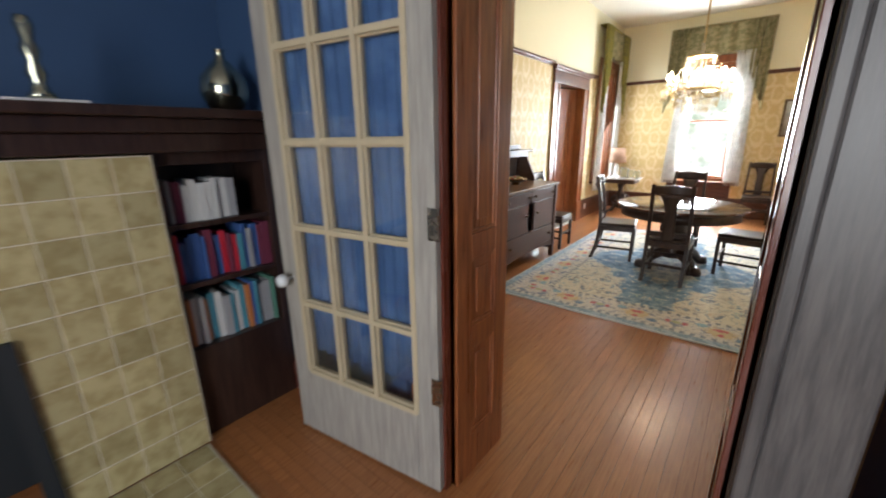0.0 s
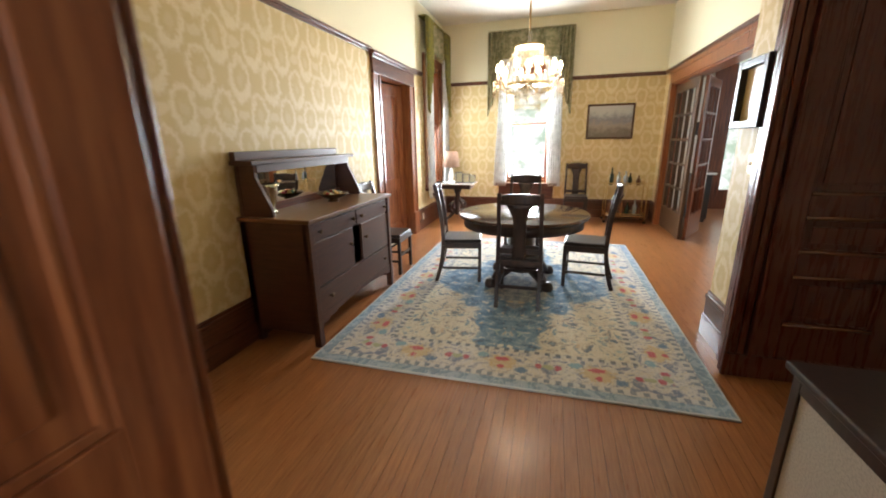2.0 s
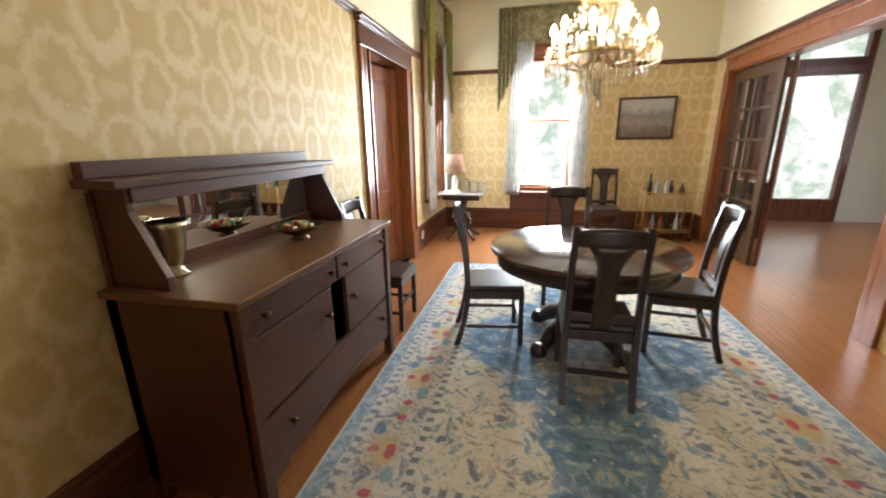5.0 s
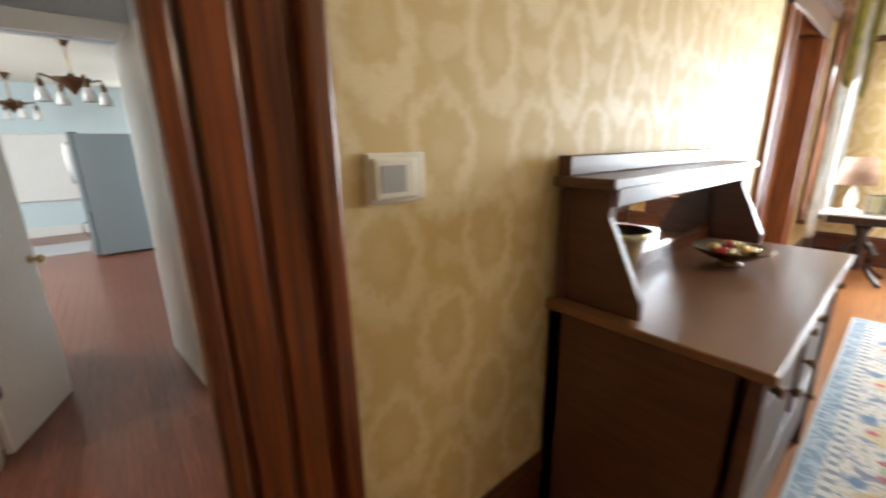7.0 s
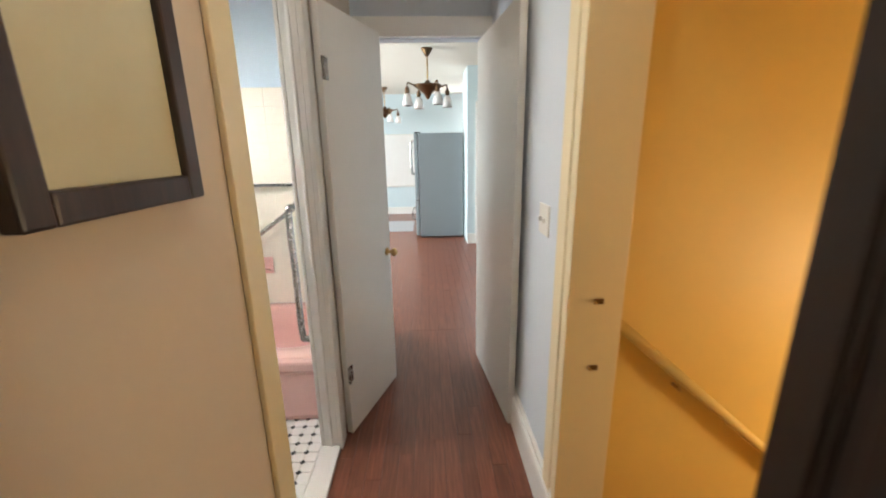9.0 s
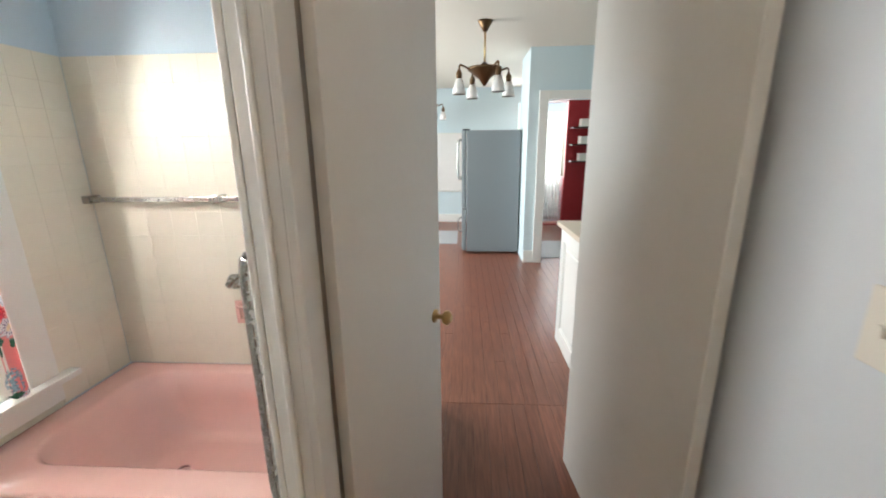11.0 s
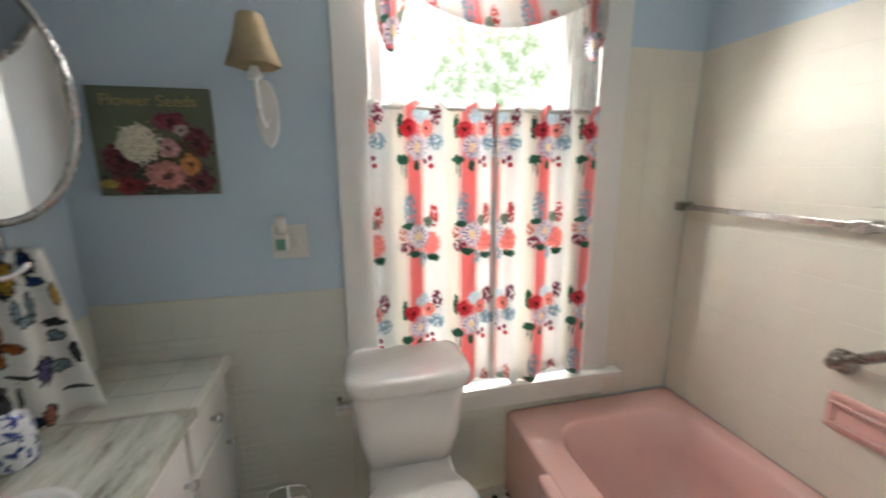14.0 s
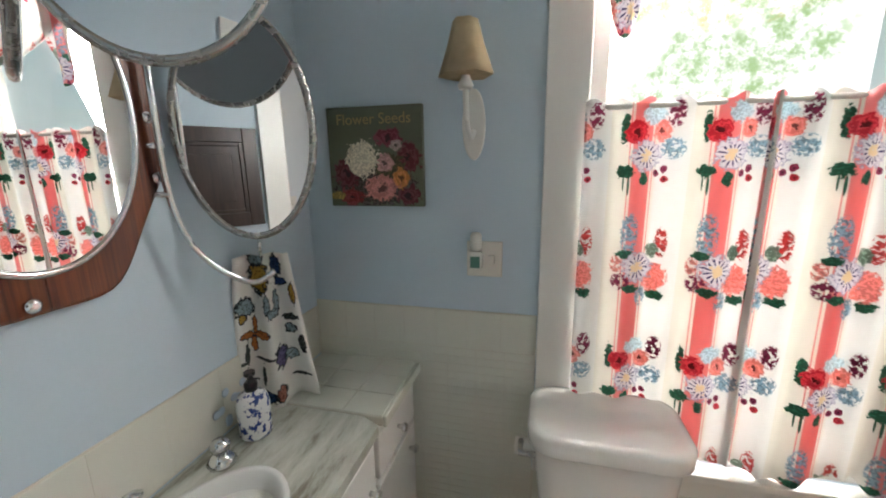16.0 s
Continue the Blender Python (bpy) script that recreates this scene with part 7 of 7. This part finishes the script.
def plank_floor(name, x0, x1, y0, y1, along_y, width, mat, label, lengths=(1.6, 3.4), keep=260):
    """A board floor: joints are the dark bed below, each plank its own piece."""
    bed = structure(name, boxes((x0, x1, y0, y1, -0.12, -0.006)), JOINT, label, "floor")
    rnd = random.Random(len(name) * 7 + int(x0 * 10))
    across0, across1, run0, run1 = (x0, x1, y0, y1) if along_y else (y0, y1, x0, x1)
    n = max(1, round((across1 - across0) / width))
    width = (across1 - across0) / n
    cache, rest, count = {}, [], 0
    for i in range(n):
        a = across0 + i * width
        s = run0
        first = rnd.uniform(*lengths)
        while s < run1 - 1e-6:
            e = min(run1, s + first)
            if run1 - e < 0.35:
                e = run1
            first = rnd.choice((lengths[0], (lengths[0] + lengths[1]) / 2, lengths[1]))
            g = 0.0008
            q = (a + g, a + width - g, s + g, e - g) if along_y else (s + g, e - g, a + g, a + width - g)
            if count < keep:
                key = (round(e - s, 3))
                if key not in cache:
                    w2, l2 = width - 2 * g, e - s - 2 * g
                    bm = boxes((0, w2, 0, l2, -0.006, 0.0) if along_y else (0, l2, 0, w2, -0.006, 0.0))
                    bmesh.ops.recalc_face_normals(bm, faces=bm.faces)
                    me = bpy.data.meshes.new("plank")
                    bm.to_mesh(me), bm.free()
                    me.materials.append(mat)
                    cache[key] = me
                p = new("plank", cache[key])
                p.location, p.parent = (q[0], q[2], 0), bed
                count += 1
            else:
                rest.append((*q, -0.006, 0.0))
            s = e
    if rest:
        part("planks", boxes(*rest), mat, bed)["kind"] = "stuff"
    return bed


plank_floor("floor", -2.09, 2.4, 1.56, 9.55, True, 0.062, FLOORWOOD, "narrow orange-brown oak plank floor", (2.2, 4.6), 290)
plank_floor("floor_front_hall", 2.4, 6.0, 4.4, 11.0, True, 0.062, FLOORWOOD, "narrow oak plank floor of the front hall", (3, 6), 0)
plank_floor("floor_alcove", 2.07, 2.4, 9.55, 11.0, True, 0.062, FLOORWOOD, "oak plank floor", (3, 6), 0)
plank_floor("floor_library", -2.0, 2.4, -2.2, 1.56, False, 0.062, FLOORWOOD, "narrow oak plank library floor", (1.6, 3.4), 150)
plank_floor("floor_hall", -5.2, -2.09, 2.075, 3.2, False, 0.075, HALLWOOD, "dark red-brown hall floorboards", (1.0, 2.1), 120)
plank_floor("floor_kitchen", -11.2, -5.2, -0.6, 6.2, False, 0.075, HALLWOOD, "dark red-brown kitchen floorboards", (1.5, 3.0), 60)


def tiled(name, parent, origin, du, dv, nrm, nu, nv, w, h, mat, gap=0.002, thick=0.006, pieces=True, skip=None):
    """Tiles on a plane: origin, unit steps du and dv, proud along nrm."""
    du, dv, nrm, origin = Vector(du), Vector(dv), Vector(nrm), Vector(origin)

    def tile(bm, o):
        a, b, t, e = w - gap, h - gap, thick, min(0.002, thick)
        lo = [o, o + du * a, o + du * a + dv * b, o + dv * b]
        hi = [o + du * e + dv * e + nrm * t, o + du * (a - e) + dv * e + nrm * t, o + du * (a - e) + dv * (b - e) + nrm * t, o + du * e + dv * (b - e) + nrm * t]
        v, q = [bm.verts.new(p) for p in lo], [bm.verts.new(p) for p in hi]
        bm.faces.new(q)
        for i in range(4):
            bm.faces.new((v[i], v[(i + 1) % 4], q[(i + 1) % 4], q[i]))

    spots = [(i, j) for j in range(nv) for i in range(nu) if not (skip and skip(i, j))]
    if pieces:
        bm = bmesh.new()
        tile(bm, Vector((0, 0, 0)))
        bmesh.ops.recalc_face_normals(bm, faces=bm.faces)
        me = bpy.data.meshes.new(name)
        bm.to_mesh(me), bm.free()
        me.materials.append(mat)
        for i, j in spots:
            o = new(name, me)
            o.parent, o.location = parent, origin + du * (w * i) + dv * (h * j)
    else:
        bm = bmesh.new()
        for i, j in spots:
            tile(bm, origin + du * (w * i) + dv * (h * j))
        part(name, bm, mat, parent)["kind"] = "stuff"

tiled("tile", fp, (-1.545, 0.44, 0.02), (0, 1, 0), (0, 0, 1), (1, 0, 0), 4, 10, 0.136, 0.145, TILE_MIX, 0.005, 0.003)
tiled("tile", fp, (-1.545, -0.4, 0.84), (0, 1, 0), (0, 0, 1), (1, 0, 0), 6, 4, 0.14, 0.157, TILE_MIX, 0.005, 0.003)
tiled("hearth_tile", fp, (-1.54, -0.9, 0.012), (1, 0, 0), (0, 1, 0), (0, 0, 1), 4, 13, 0.13, 0.1435, TILE_MIX, 0.005, 0.003)


def tile_bed(name, bm, label):
    return structure(name, bm, BATHGROUT, label, "tiling")


ww = tile_bed("tiling_west", boxes((BX0, BX0 + 0.003, BY0, 2.068, 0.38, 1.87)), "cream tiled wall round the bath")
tiled("tile", ww, (BX0 + 0.003, BY0 + 0.004, 0.384), (0, 1, 0), (0, 0, 1), (1, 0, 0), 11, 13, 0.124, 0.1143, BATHTILE, 0.0007, 0.001)
wsr = tile_bed("tiling_south_bath", boxes((BX0 + 0.008, -4.602, BY0, BY0 + 0.003, 0.38, 1.87)), "cream tiled wall beside the window")
tiled("tile", wsr, (BX0 + 0.01, BY0 + 0.003, 0.384), (1, 0, 0), (0, 0, 1), (0, 1, 0), 3, 13, 0.1143, 0.1143, BATHTILE, 0.0007, 0.001)
wsl = tile_bed("tiling_south", boxes((-3.488, BX1, BY0, BY0 + 0.003, 0, 0.985), (-4.6, -3.488, BY0, BY0 + 0.003, 0, 0.409)), "pale mosaic tiled wainscot")
tiled("tile", wsl, (-3.486, BY0 + 0.003, 0.845), (1, 0, 0), (0, 0, 1), (0, 1, 0), 7, 1, 0.1145, 0.138, BATHTILE2, 0.0008, 0.0014)
tiled("mosaic", wsl, (-3.486, BY0 + 0.003, 0.004), (1, 0, 0), (0, 0, 1), (0, 1, 0), 8, 28, 0.1002, 0.03, BATHTILE2, 0.001, 0.0012, False)
tiled("mosaic", wsl, (-4.13, BY0 + 0.003, 0.004), (1, 0, 0), (0, 0, 1), (0, 1, 0), 6, 13, 0.1062, 0.0308, BATHTILE2, 0.001, 0.0012, False)
wse = tile_bed("tiling_east", boxes((BX1 - 0.003, BX1, BY0 + 0.008, 2.068, 0.772, 0.96)), "cream tiled splashback over the vanity")
tiled("tile", wse, (BX1 - 0.003, BY0 + 0.01, 0.776), (0, 1, 0), (0, 0, 1), (-1, 0, 0), 8, 1, 0.157, 0.18, BATHTILE2, 0.0005, 0.0008)
tiled("tile", wt, (0.001, 0.002, 0.768), (1, 0, 0), (0, 1, 0), (0, 0, 1), 3, 3, 0.1275, 0.1075, BATHTILE2, 0.0012, 0.003)
bf = structure("floor_bath", boxes((BX0, BX1, BY0, 2.068, -0.1, -0.004)), BATHGROUT, "white floor tile with black dots", "floor")
tiled("floor_tile", bf, (BX0, BY0, -0.004), (1, 0, 0), (0, 1, 0), (0, 0, 1), 36, 21, 0.0633, 0.064, PORCELAIN, 0.003, 0.004, False)
dots = bmesh.new()
for i in range(1, 36):
    for j in range(1, 21):
        x, y = BX0 + i * 0.0633, BY0 + j * 0.064
        dv = [dots.verts.new((x + a, y + b0, 0.0012)) for a, b0 in ((-0.016, 0), (0, -0.016), (0.016, 0), (0, 0.016))]
        dots.faces.new(dv)
part("black_dot_tile", dots, BLACK, bf)["kind"] = "stuff"
